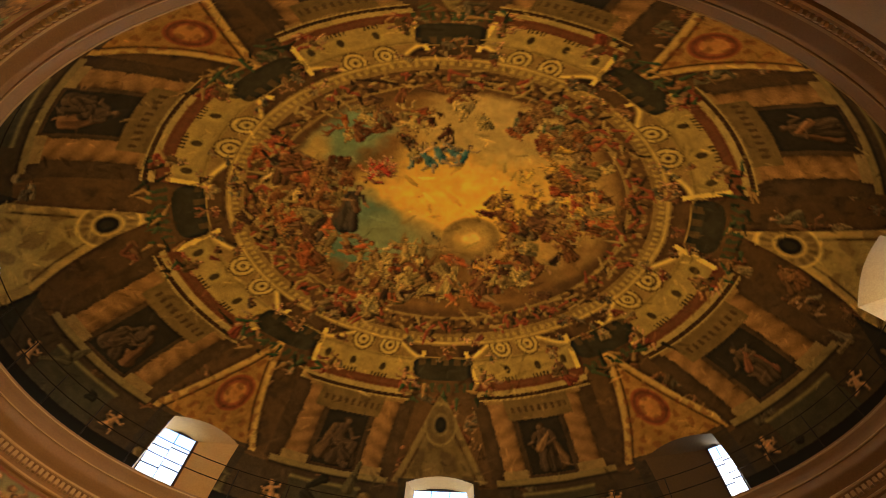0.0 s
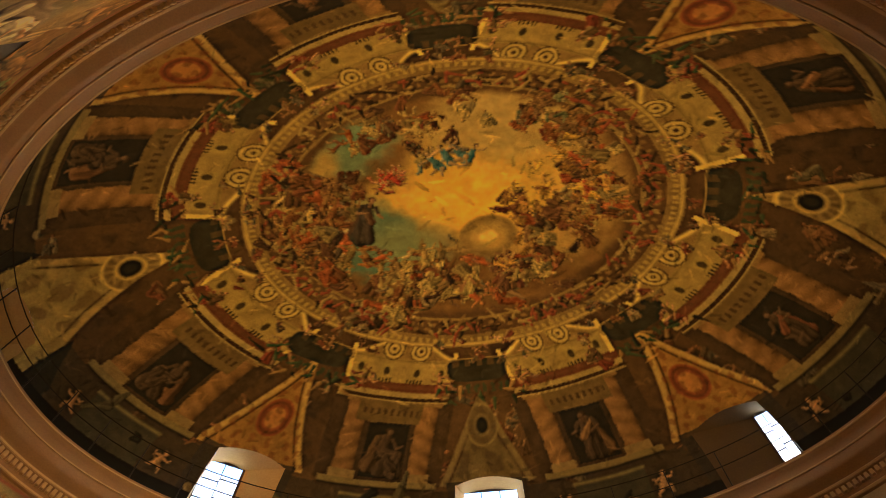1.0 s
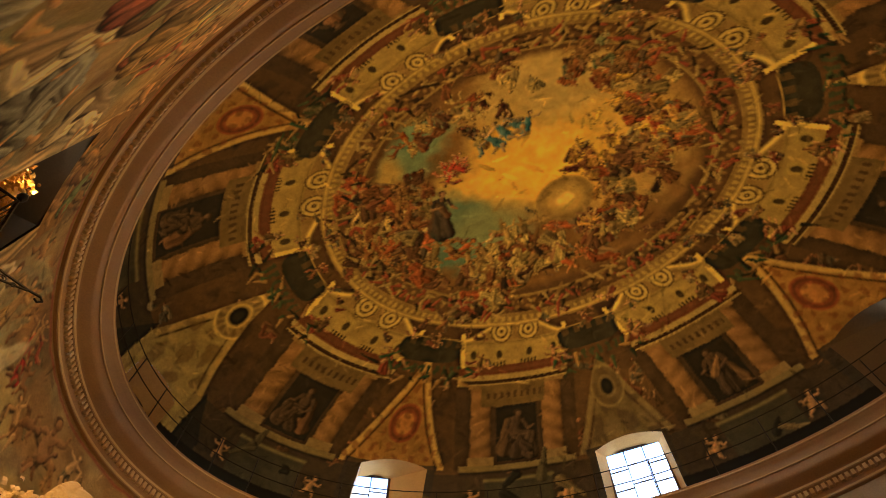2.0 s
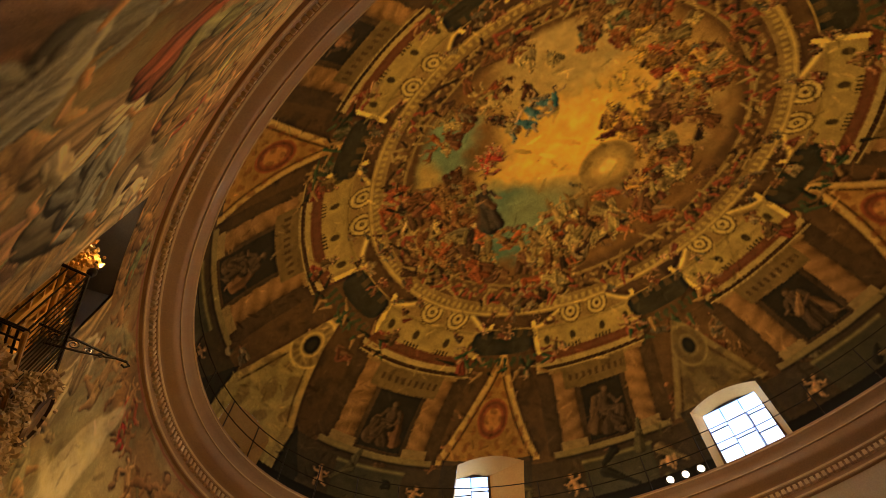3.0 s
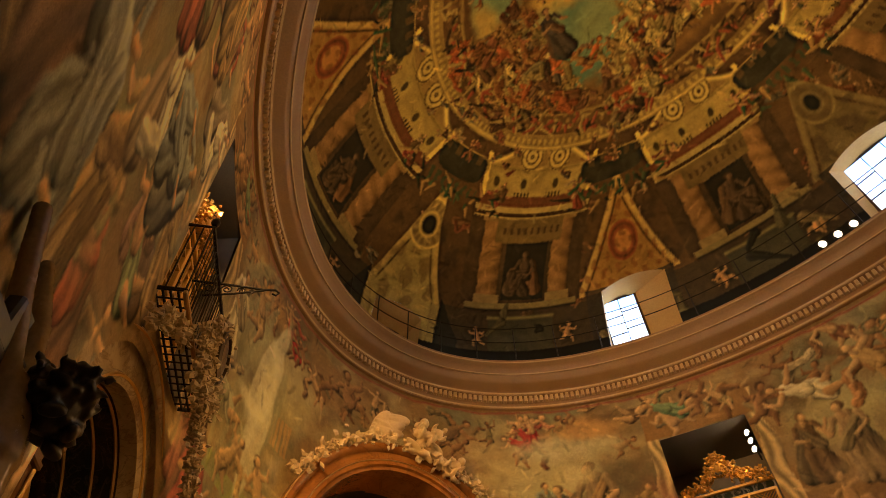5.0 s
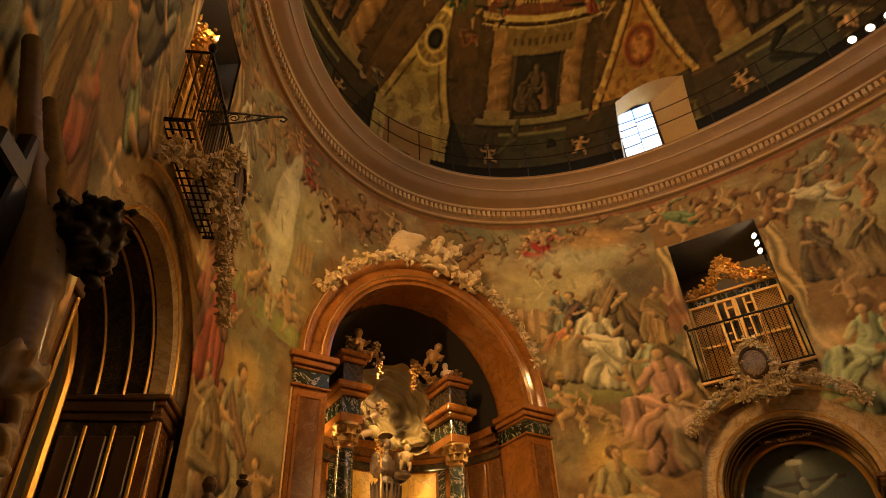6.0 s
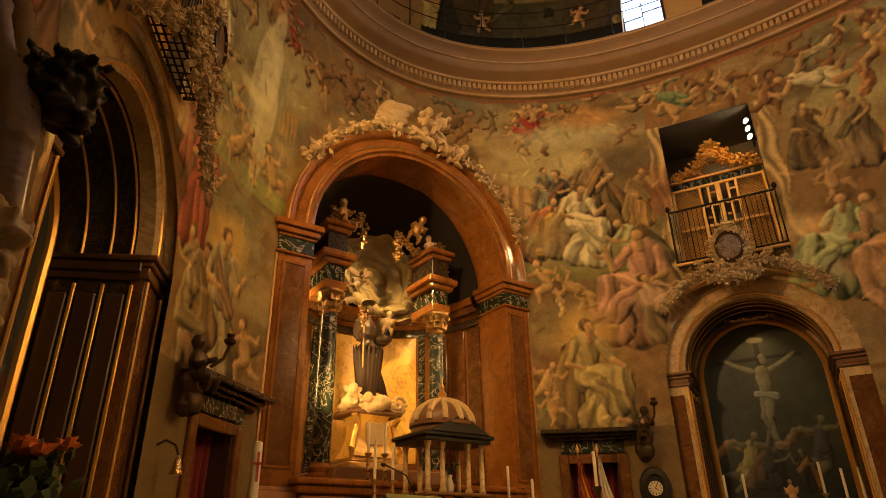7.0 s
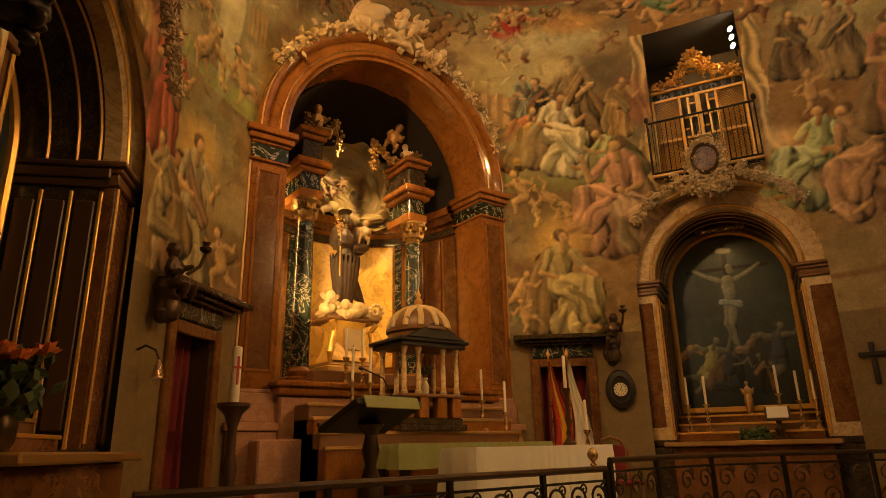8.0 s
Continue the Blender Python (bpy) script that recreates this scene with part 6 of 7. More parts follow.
# tabernacle: small domed temple
tab = thing("tabernacle", "gilt and wooden domed tabernacle with columns and pediment", "tabernacle", pose(0.02, 7.0, 1.72))
MB().box(-0.52, 0.52, -0.36, 0.36, 0, 0.08, 0.01).box(-0.48, 0.48, -0.32, 0.32, 0.08, 0.16, 0.01).part("plinth", M["dark_marble"], tab)
for x in (-0.38, -0.14, 0.14, 0.38):
    MB().box(x - 0.07, x + 0.07, -0.33, -0.19, 0.16, 0.42, 0.01).part("pedestal_block", M["amber"], tab)
MB().box(-0.50, 0.50, -0.34, 0.34, 0.42, 0.46, 0.01).part("stylobate", M["wood"], tab)
for x in (-0.42, -0.20, 0.20, 0.42):
    for y in (-0.27, 0.25):
        MB().lathe([(0.045, 0.46), (0.05, 0.49), (0.032, 0.52), (0.034, 0.75), (0.028, 0.98), (0.045, 1.03), (0.05, 1.06)], 12).part("column", M["pale_marble"], tab).matrix_basis = pose(x, y, 0)
MB().box(-0.52, 0.52, -0.36, 0.36, 1.06, 1.12, 0.01).box(-0.56, 0.56, -0.40, 0.40, 1.12, 1.17, 0.012).part("entablature", M["black"], tab)
b = MB()
b.add([(-0.46, -0.42, 1.17), (0.46, -0.42, 1.17), (0.46, 0.40, 1.17), (-0.46, 0.40, 1.17), (0, -0.42, 1.40), (0, 0.40, 1.40)], [(0, 1, 4), (1, 2, 5, 4), (2, 3, 5), (3, 0, 4, 5), (0, 3, 2, 1)])
b.part("pediment", M["black"], tab)
MB().lathe([(0.42, 1.17), (0.42, 1.27), (0.45, 1.29), (0.45, 1.33), (0.40, 1.34)], 24).part("drum", M["wood"], tab)
prof = [(0.40 * cos(radians(a)), 1.34 + 0.30 * sin(radians(a))) for a in range(0, 86, 8)]
MB().lathe(prof + [(0.05, 1.645)], 24).part("dome", M["wood"], tab)
for k in range(12):
    a = 2 * pi * k / 12
    MB().tube([(r * 1.015 * cos(a), r * 1.015 * sin(a), z + 0.005) for r, z in prof], 0.042, 6).part("rib", M["cream"], tab, "broad cream-gilt dome rib")
MB().lathe([(0.08, 1.64), (0.09, 1.67), (0.05, 1.69), (0.06, 1.74), (0.02, 1.80), (0.035, 1.83), (0.012, 1.88), (0.004, 1.97)], 12).part("finial", M["gilt"], tab, "gilt finial")
v = thing("flower_vase", "white vase of pale flowers inside the tabernacle", "vase", pose(0.06, 6.92, 1.72 + 0.46))
MB().lathe([(0.03, 0), (0.05, 0.04), (0.055, 0.12), (0.025, 0.19), (0.04, 0.23)], 12).part("vase", M["wax"], v)
for k in range(7):
    a, l = 0.9 * k, 0.05 + 0.006 * k
    b = MB().tube([(0, 0, 0.2), (0.4 * l * cos(a), 0.4 * l * sin(a), 0.27), (l * cos(a), l * sin(a), 0.31 + 0.008 * k)], 0.004, 5)
    for q in range(6):
        b.leaf((l * cos(a), l * sin(a), 0.31 + 0.008 * k), 0.05, rrot())
    b.part("sprig", M["leaf"], v, "green sprig")


# ---- candlesticks ----
def candlestick(h, ch, mat="brass"):
    c = thing("candlestick", "turned brass candlestick with a tall white candle", "candlestick", None, "altar candlesticks")
    MB().lathe([(0.075, 0), (0.08, 0.02), (0.045, 0.05), (0.02, 0.09), (0.032, 0.2 * h), (0.016, 0.3 * h), (0.036, 0.45 * h), (0.018, 0.55 * h), (0.028, 0.7 * h), (0.014, 0.85 * h), (0.05, 0.96 * h), (0.052, h)], 14).part("stem", M[mat], c)
    MB().lathe([(0.019, h), (0.019, h + ch), (0.006, h + ch + 0.012)], 10).part("candle", M["wax"], c, "white candle")
    MB().tube([(0, 0, h + ch + 0.008), (0.002, 0, h + ch + 0.035)], 0.003, 5).part("wick", M["black"], c.children[-1], "burnt black wick")
    return c


cs = candlestick(0.42, 0.42)
cs.matrix_world = pose(1.06, 6.95, 1.73)
for x, y, z in ((1.36, 6.8, 1.56), (-0.52, 8.05, 2.36), (-0.28, 8.0, 2.36), (-1.0, 6.98, 1.9), (-0.75, 6.98, 1.9)):
    copy_thing(cs, pose(x, y, z))
ds = candlestick(0.62, 0.36, "bronze")
ds.matrix_world = pose(0.62, 4.95, 1.512)
tagged(ds, "tall dark candlestick standing on the white altar cloth")


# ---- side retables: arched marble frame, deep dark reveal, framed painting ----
def painted_panel(w, z0, zs, r, depth):
    """The altar picture: an arched canvas with plain painted forms."""
    cvp = Canvas(-w, w, z0, zs + r + 0.05, 0.014)
    n1, n2 = fbm(cvp.X * 2, cvp.Y * 2, 4), fbm(cvp.X * 7 + 3, cvp.Y * 7, 3)
    cvp.c[:] = pig(36, 32, 20)
    cvp.lay(n1 * 1.3 - 0.3, pig(54, 47, 30))
    cvp.lay(sm(3.2, 2.3, cvp.Y) * 0.6, pig(22, 19, 12))
    sk = pig(92, 74, 44)
    cvp.limb((0.0, 4.75), (0.0, 2.5), 0.045, 0.05, pig(26, 19, 11))
    cvp.limb((-0.62, 4.36), (0.62, 4.36), 0.04, 0.04, pig(26, 19, 11))
    cvp.limb((-0.07, 4.68), (0.09, 4.66), 0.055, 0.055, pig(110, 90, 56))
    for sgn in (-1, 1):
        cvp.limb((0.13 * sgn, 4.16), (0.32 * sgn, 4.25), 0.05, 0.042, sk)
        cvp.limb((0.32 * sgn, 4.25), (0.52 * sgn, 4.38), 0.04, 0.03, sk)
    cvp.limb((0.0, 4.14), (0.02, 3.92), 0.12, 0.105, sk, 0.06)
    cvp.limb((0.02, 3.92), (-0.02, 3.74), 0.10, 0.105, sk * 0.9, 0.06)
    cvp.limb((-0.03, 3.70), (-0.10, 3.40), 0.085, 0.055, sk * 0.85)
    cvp.limb((0.04, 3.70), (-0.02, 3.38), 0.085, 0.055, sk)
    cvp.limb((-0.10, 3.40), (0.0, 3.05), 0.05, 0.035, sk * 0.75)
    cvp.limb((-0.02, 3.38), (0.02, 3.02), 0.05, 0.035, sk * 0.85)
    cvp.limb((-0.13, 3.78), (0.13, 3.72), 0.06, 0.07, pig(100, 86, 58), 0.25)
    cvp.limb((0.07, 4.30), (0.05, 4.38), 0.06, 0.065, sk * 0.7)
    for x, y, h, tn in ((-0.45, 2.75, 1.0, pig(104, 82, 36)), (-0.15, 2.7, 0.8, pig(40, 34, 24)), (0.6, 2.9, 1.0, pig(48, 40, 30)), (0.3, 2.6, 0.6, pig(34, 26, 16))):
        paint_form(cvp, x, y, h, prng.normal(0, 0.2), tn, sk * 0.7)
    nu, nv = 120, 180
    U, V = np.meshgrid(np.linspace(-1, 1, nu), np.linspace(0, 1, nv))
    X = U * w
    top = zs + np.sqrt(np.maximum((w + 0.01) ** 2 - X ** 2, 0))
    Zp = z0 + (top - z0) * V
    P = np.stack([X, np.full_like(X, depth), Zp], -1)
    ob = shell("canvas", P, np.ones((nv - 1, nu - 1), bool), cvp.sample(X, Zp), M["canvas"])
    del ob["kind"]
    return ob


M["canvas"] = fresco_material("dark_oil_canvas", 0.35)
ZS, RI, RO, DEP = 4.03, 1.05, 1.56, 0.68


def retable(phi, full):
    m = wall_pose(phi, 0.24, 0)
    label = "pale marble retable arch round a dark framed painting" if full else "pale marble retable arch with a dark gilt-lined recess"
    rt = thing("side_retable", label, "retable", m, "side retables")
    for s in (-1, 1):
        x = s * (RI + RO) / 2
        w = RO - RI
        sh = MB().box(x - w / 2, x + w / 2, -0.20, -0.06, 1.55, 3.86, 0.012)
        sh.part("pilaster", M["pale_marble" if full else "brown_marble"], rt)
        MB().box(x - w / 2 + 0.09, x + w / 2 - 0.09, -0.215, -0.15, 1.75, 3.72, 0.01).part("pilaster_panel", M["brown_marble"], rt)
        for k in (-1, 1):
            MB().tube([(x + k * (w / 2 - 0.02), -0.215, 1.6), (x + k * (w / 2 - 0.02), -0.215, 3.84)], 0.014, 6).part("gilt_fillet", M["gilt"], rt, "gilt fillet")
        b = MB()
        for z0, z1, o in ((3.86, 3.91, 0.03), (3.91, 3.98, 0.015), (3.98, 4.03, 0.05), (4.03, 4.08, 0.09)):
            b.box(x - w / 2 - o, x + w / 2 + o, -0.20 - o, 0.12, z0, z1, 0.01)
        b.part("capital", M["wood"], rt)
        MB().box(x - w / 2 - 0.06, x + w / 2 + 0.06, -0.30, 0.12, SANCT, 1.46, 0.015).box(x - w / 2 - 0.03, x + w / 2 + 0.03, -0.25, 0.12, 1.46, 1.56, 0.015).part("pedestal", M["dark_marble"], rt)
        MB().box(s * RI - 0.0 if s > 0 else s * RI - 0.04, s * RI + 0.04 if s > 0 else s * RI, -0.058, DEP + 0.1, SANCT, ZS + 0.05).part("jamb", M["dark_marble"], rt)
        for y in (-0.08, 0.17, 0.42):
            MB().box(s * RI - 0.018, s * RI + 0.018, y - 0.016, y + 0.016, 1.55, 3.80, 0.005).part("gilt_strip", M["gilt"], rt, "narrow gilt strip")
            MB().box(min(s * RI, s * (RI - 0.03)), max(s * RI, s * (RI - 0.03)), y + 0.04, y + 0.20, 1.7, 3.70, 0.008).part("jamb_panel", M["dark_wood"], rt)
        b = MB()
        for z0, z1, o in ((3.84, 3.92, 0.03), (3.92, 4.02, 0.06), (4.02, 4.07, 0.09)):
            b.box(min(s * RI, s * (RI - o)), max(s * RI, s * (RI - o)), -0.15, DEP, z0, z1, 0.01)
        b.part("impost", M["dark_wood"], rt)
    prof = [(0, -0.05), (0, -0.20), (0.04, -0.235), (0.08, -0.235), (0.10, -0.20), (0.36, -0.20), (0.38, -0.24), (0.43, -0.27), (0.49, -0.27), (0.51, -0.2), (0.51, -0.05)]
    MB().sweep(arc_path(RI, ZS + 0.05, n=64), prof).part("arch", M["pale_marble"], rt)
    b = MB().sweep(arc_path(RI + 0.06, ZS + 0.05, n=36, y=-0.24), [(-0.016, 0), (0, -0.016), (0.016, 0), (0, 0.016)])
    b.sweep(arc_path(RI + 0.46, ZS + 0.05, n=36, y=-0.275), [(-0.014, 0), (0, -0.014), (0.014, 0), (0, 0.014)])
    b.part("arch_fillet", M["gilt"], rt, "gilt fillets of the arch")
    MB().grid(lambda u, v: (-(RI + 0.0) * cos(pi * u), -0.05 + (DEP + 0.15) * v, ZS + 0.05 + RI * sin(pi * u)), 64, 3, flip=True).part("soffit", M["dark_marble"], rt)
    for y in (-0.02, 0.17, 0.42):
        MB().sweep(arc_path(RI - 0.012, ZS + 0.05, n=30, y=y), [(-0.016, 0), (0, -0.016), (0.016, 0), (0, 0.016)]).part("soffit_strip", M["gilt_dull"], rt, "narrow gilt strip")
    # picture and its gilt frame at the back
    MB().box(-RI - 0.05, RI + 0.05, DEP + 0.06, DEP + 0.12, SANCT, ZS + RI + 0.1).part("back_board", M["pale_marble" if full else "dark_wood"], rt)
    w = 0.90
    fp = [((-w, DEP, 2.05), (-1, 0, 0))] + [((p[0], DEP, p[2]), o) for p, o in arc_path(w, ZS + 0.02, n=28)] + [((w, DEP, 2.05), (1, 0, 0))]
    MB().sweep(fp, [(0.0, 0.05), (0.0, -0.03), (0.03, -0.06), (0.07, -0.05), (0.10, -0.01), (0.10, 0.05)]).part("picture_frame", M["gilt"], rt, "gilt arched picture frame")
    MB().box(-w - 0.08, w + 0.08, DEP - 0.05, DEP + 0.05, 1.97, 2.06, 0.012).part("frame_rail", M["gilt"], rt, "gilt bottom rail")
    cvs = painted_panel(w, 2.06, ZS + 0.02, w, DEP + 0.01)
    cvs.parent = rt
    # crest: oval medallion in leaf stucco, garlands down the arch
    cr = thing("stucco_crest", "pale stucco crest with an oval medallion above the retable arch", "crest", wall_pose(phi, -0.14, 0), "retable crests")
    b = MB()
    ov = [(0.24 * cos(radians(a)), -0.30, 5.82 + 0.30 * sin(radians(a))) for a in range(0, 361, 12)]
    foliage(b, ov, 0.045, 0.075, 520, 0.05)
    foliage(b, [(-0.35, -0.3, 5.42), (0, -0.3, 5.36), (0.35, -0.3, 5.42)], 0.06, 0.078, 300, 0.05)
    foliage(b, [(-0.1, -0.3, 6.12), (0, -0.3, 6.22), (0.1, -0.3, 6.12)], 0.035, 0.055, 120, 0.03)
    for k in (-1, 1):
        foliage(b, [(k * 0.22, -0.3, 5.6), (k * 0.45, -0.3, 5.55), (k * 0.55, -0.3, 5.68)], 0.03, 0.055, 110, 0.03)
    b.part("leafwork", M["stucco"], cr)
    for a0, a1 in ((142, 108), (72, 36)):
        b = MB()
        foliage(b, [p for p, o in arc_path(RO + 0.0, ZS + 0.05, a0, a1, 10, -0.14)], 0.038, 0.075, 300, 0.05)
        b.part("garland", M["stucco"], cr)
    MB().lathe([(0.215, 0), (0.215, 0.03), (0.17, 0.05), (0.165, 0.02)], 28, pose(0, -0.39, 5.82, 90) @ Matrix.Diagonal((1, 1.28, 1, 1))).part("medallion_frame", M["bronze"], cr, "dark oval frame")
    MB().lathe([(0.17, 0), (0.17, 0.022), (0.02, 0.024)], 28, pose(0, -0.39, 5.82, 90) @ Matrix.Diagonal((1, 1.28, 1, 1))).part("medallion", M["miniature"], cr, "small dark oval painting")
    # altar of the retable
    at = thing("side_altar", "gilt stepped altar table under the side retable", "altar", m, "side altars")
    MB().box(-1.05, 1.05, -0.55, 0.15, SANCT, 1.46, 0.02).part("altar_block", M["brown_marble"], at)
    MB().box(-1.15, 1.15, -0.66, 0.15, 1.46, 1.53, 0.015).part("altar_top", M["gilt_dull"], at)
    for k in range(3):
        MB().box(-1.0, 1.0, -0.05 + 0.2 * k, 0.66, 1.53, 1.66 + 0.13 * k, 0.012).part("gradine", M["wood" if k % 2 else "brown_marble"], at)
        MB().box(-1.01, 1.01, -0.065 + 0.2 * k, -0.02 + 0.2 * k, 1.635 + 0.13 * k, 1.668 + 0.13 * k, 0.006).part("gradine_edge", M["gilt"], at, "gilt edge")
    return m


M["miniature"] = marble("miniature_paint", (0.05, 0.035, 0.02), (0.12, 0.08, 0.04), (0.42, 0.28, 0.16), 9, 0.35, 0.5, 0.08)
mr = retable(53.2, True)
ml = retable(-53.2, False)
for m, xs in ((mr, (-0.82, -0.55, 0.48, 0.74, 0.95)), (ml, (-0.62, -0.2))):
    for x in xs:
        copy_thing(cs, m @ pose(x, 0.05 if abs(x) > 0.5 else 0.25, 1.665 if abs(x) > 0.5 else 1.79))
b = MB()
carved_figure(b, (0, 0, 0), 0.52, 0, 0, True, 0.6)
ob = single(b.part("small_statue", M["gilt_dull"], fuse=0.012), "small dark gilt statue on the side altar", "statue", mr @ pose(0.05, 0.45, 1.92))
b = MB()
for k in range(4):
    b.blob((-0.28 + 0.19 * k, 0, 0), (0.10, 0.05, 0.035), None, 8)
b.tube([(-0.4, 0.02, 0.03), (-0.15, 0.0, -0.02), (0.15, 0, -0.02), (0.4, 0.02, 0.03)], 0.02, 6)
single(b.part("picture_light", M["brass"]), "small brass picture light over the painting", "lamp", mr @ pose(0.02, 0.42, 4.98))
spot("picture_lamp", mr @ Vector((0.02, 0.25, 4.86)), mr @ Vector((0.0, 0.72, 3.6)), 14, 110, 0.8, 0.04)
# plant and reading stand before the side altar
b = MB()
b.blob((0, 0, 0.05), (0.16, 0.12, 0.06), None, 12)
for _ in range(110):
    b.leaf((max(-0.2, min(0.2, rng.gauss(0, 0.1))), max(-0.15, min(0.15, rng.gauss(0, 0.08))), min(0.12, abs(rng.gauss(0, 0.07)))), 0.13, rrot())
single(b.part("leafy_plant", M["leaf"]), "dark green leafy plant on the side altar top", "plant", mr @ pose(0.1, -0.3, 1.535))
st = thing("missal_stand", "dark turned missal stand with an open white book", "stand", mr @ pose(0.42, -0.25, 1.53))
MB().lathe([(0.09, 0), (0.10, 0.02), (0.04, 0.06), (0.07, 0.14), (0.03, 0.22), (0.05, 0.28)], 14).part("stem", M["bronze"], st)
MB().box(-0.17, 0.17, -0.012, 0.012, -0.12, 0.12, 0.006, pose(0, 0, 0.36, -35)).part("rest", M["dark_wood"], st)
MB().box(-0.14, 0.14, -0.03, -0.014, -0.09, 0.11, 0.005, pose(0, 0, 0.36, -35)).part("book", M["white_cloth"], st, "open white book")


# ---- tribunes: deep openings with gilt lattice screens, iron balconies and floodlights ----
def tribune(phi):
    m = wall_pose(phi, 0, 0)
    W, Z0, Z1, D = 0.78, 5.78, 8.69, 1.3
    room = tagged(new("tribune_room"), kind="structure")
    room.matrix_world = m
    b = MB()
    k = 0.22
    b.add([(-W, 0, Z0), (-W - k, D, Z0), (-W - k, D, Z1), (-W, 0, Z1)], [(0, 1, 2, 3)])
    b.add([(W, 0, Z0), (W, 0, Z1), (W + k, D, Z1), (W + k, D, Z0)], [(0, 1, 2, 3)])
    b.add([(-W, 0, Z1), (-W - k, D, Z1), (W + k, D, Z1), (W, 0, Z1)], [(0, 1, 2, 3)])
    b.add([(-W, 0, Z0), (W, 0, Z0), (W + k, D, Z0), (-W - k, D, Z0)], [(0, 1, 2, 3)])
    b.add([(-W - k, D, Z0), (W + k, D, Z0), (W + k, D, Z1), (-W - k, D, Z1)], [(0, 1, 2, 3)])
    b.part("room_shell", M["dark_plaster"], room)
    sc = thing("lattice_screen", "gilt lattice screen with a carved crest in the tribune opening", "screen", m @ pose(0, 0.22, Z0), "tribune screens")
    H = 1.62
    b = MB()
    for x in (-W + 0.03, -0.30, -0.02, 0.02, 0.30, W - 0.03):
        b.box(x - 0.022, x + 0.022, -0.03, 0.03, 0, H, 0.005)
    for z in (0.03, 0.80, H - 0.02):
        b.box(-W + 0.03, W - 0.03, -0.028, 0.028, z - 0.025, z + 0.025, 0.005)
    b.part("screen_frame", M["gilt"], sc)
    b = MB()
    for x0, x1 in ((-W + 0.05, -0.32), (0.32, W - 0.05), (-0.28, -0.04), (0.04, 0.28)):
        for z0, z1 in ((0.06, 0.77), (0.83, H - 0.05)):
            inner = abs(x0 + x1) < 0.4 and z0 > 0.5
            if inner:
                xm, zm = (x0 + x1) / 2, (z0 + z1) / 2
                for a0, a1, c0, c1 in ((x0, x1, zm - 0.02, zm + 0.02), (xm - 0.02, xm + 0.02, z0, z1), (x0, xm, z0 + 0.12, z0 + 0.15), (xm, x1, z1 - 0.15, z1 - 0.12)):
                    b.box(a0, a1, -0.02, 0.02, c0, c1)
                continue
            n = 9
            for q in range(-n, n + 9):
                for d in (1, -1):
                    pts = []
                    s = q * 0.055
                    for tt in np.linspace(0, 1, 2):
                        pts.append((x0 + s + tt * (z1 - z0) if d > 0 else x1 - s - tt * (z1 - z0), z0 + tt * (z1 - z0)))
                    (ax, az), (bx, bz) = pts
                    lo, hi = x0, x1
                    f = [(v - ax) / (bx - ax) for v in (lo, hi)]
                    t0, t1 = max(0, min(f)), min(1, max(f))
                    if t1 - t0 > 0.03:
                        p0 = Vector((ax + (bx - ax) * t0, 0.004 * d, az + (bz - az) * t0))
                        p1 = Vector((ax + (bx - ax) * t1, 0.004 * d, az + (bz - az) * t1))
                        b.tube([p0, p1], 0.009, 4)
    b.part("lattice", M["gilt"], sc)
    for k in range(9):
        x = -W + 0.1 + k * (2 * W - 0.2) / 8
        MB().lathe([(0.075, 0), (0.075, 0.02)], 12, pose(x, 0.03, H + 0.08, 90)).part("arched_inlay", M["green_marble"], sc, "dark arched inlay")
    b = MB().box(-W, W, -0.03, 0.03, H + 0.14, H + 0.19, 0.01)
    foliage(b, [(-W + 0.05, 0, H + 0.24), (-0.4, 0, H + 0.30), (-0.2, 0, H + 0.42), (0, 0, H + 0.82), (0.2, 0, H + 0.42), (0.4, 0, H + 0.30), (W - 0.05, 0, H + 0.24)], 0.05, 0.085, 460, 0.05)
    for a in range(0, 360, 20):
        b.leaf((0.1 * cos(radians(a)), -0.03, H + 0.58 + 0.13 * sin(radians(a))), 0.12, pose(0, 0, 0, 0, -a + 90, 0))
    b.blob((0, -0.05, H + 0.58), (0.08, 0.04, 0.10), None, 12)
    b.part("crest", M["gilt"], sc, "carved gilt crest")
    bal = thing("iron_balcony", "black wrought iron balcony railing of the tribune", "railing", m, "tribune railings")
    y = -0.28
    for z, nm in ((Z0 + 0.04, "bottom_rail"), (Z0 + 0.98, "top_rail")):
        MB().tube([(-W - 0.06, 0, z), (-W - 0.06, y, z), (W + 0.06, y, z), (W + 0.06, 0, z)], 0.02, 6).part(nm, M["iron"], bal)
    for k in range(23):
        x = -W - 0.06 + (2 * W + 0.12) * k / 22
        MB().tube([(x, y, Z0 + 0.03), (x, y, Z0 + 0.5), (x, y, Z0 + 0.98)], 0.0055 if k % 4 else 0.010, 5).part("baluster", M["iron"], bal)
    for s in (-1, 1):
        for k in range(3):
            MB().tube([(s * (W + 0.06), y + 0.09 * k, Z0 + 0.03), (s * (W + 0.06), y + 0.09 * k, Z0 + 0.98)], 0.009, 5).part("baluster", M["iron"], bal)
        MB().blob((s * (W + 0.06), y, Z0 + 1.05), (0.045, 0.045, 0.06), None, 10).part("finial", M["iron"], bal)
    b = MB()
    for k in range(5):
        b.tube([(-W - 0.06, y + 0.066 * k, Z0 + 0.03), (W + 0.06, y + 0.066 * k, Z0 + 0.03)], 0.012, 5)
    for k in range(17):
        x = -W - 0.06 + (2 * W + 0.12) * k / 16
        b.tube([(x, y, Z0 + 0.02), (x, 0.02, Z0 + 0.02)], 0.010, 5)
    b.part("floor_grid", M["iron"], bal)
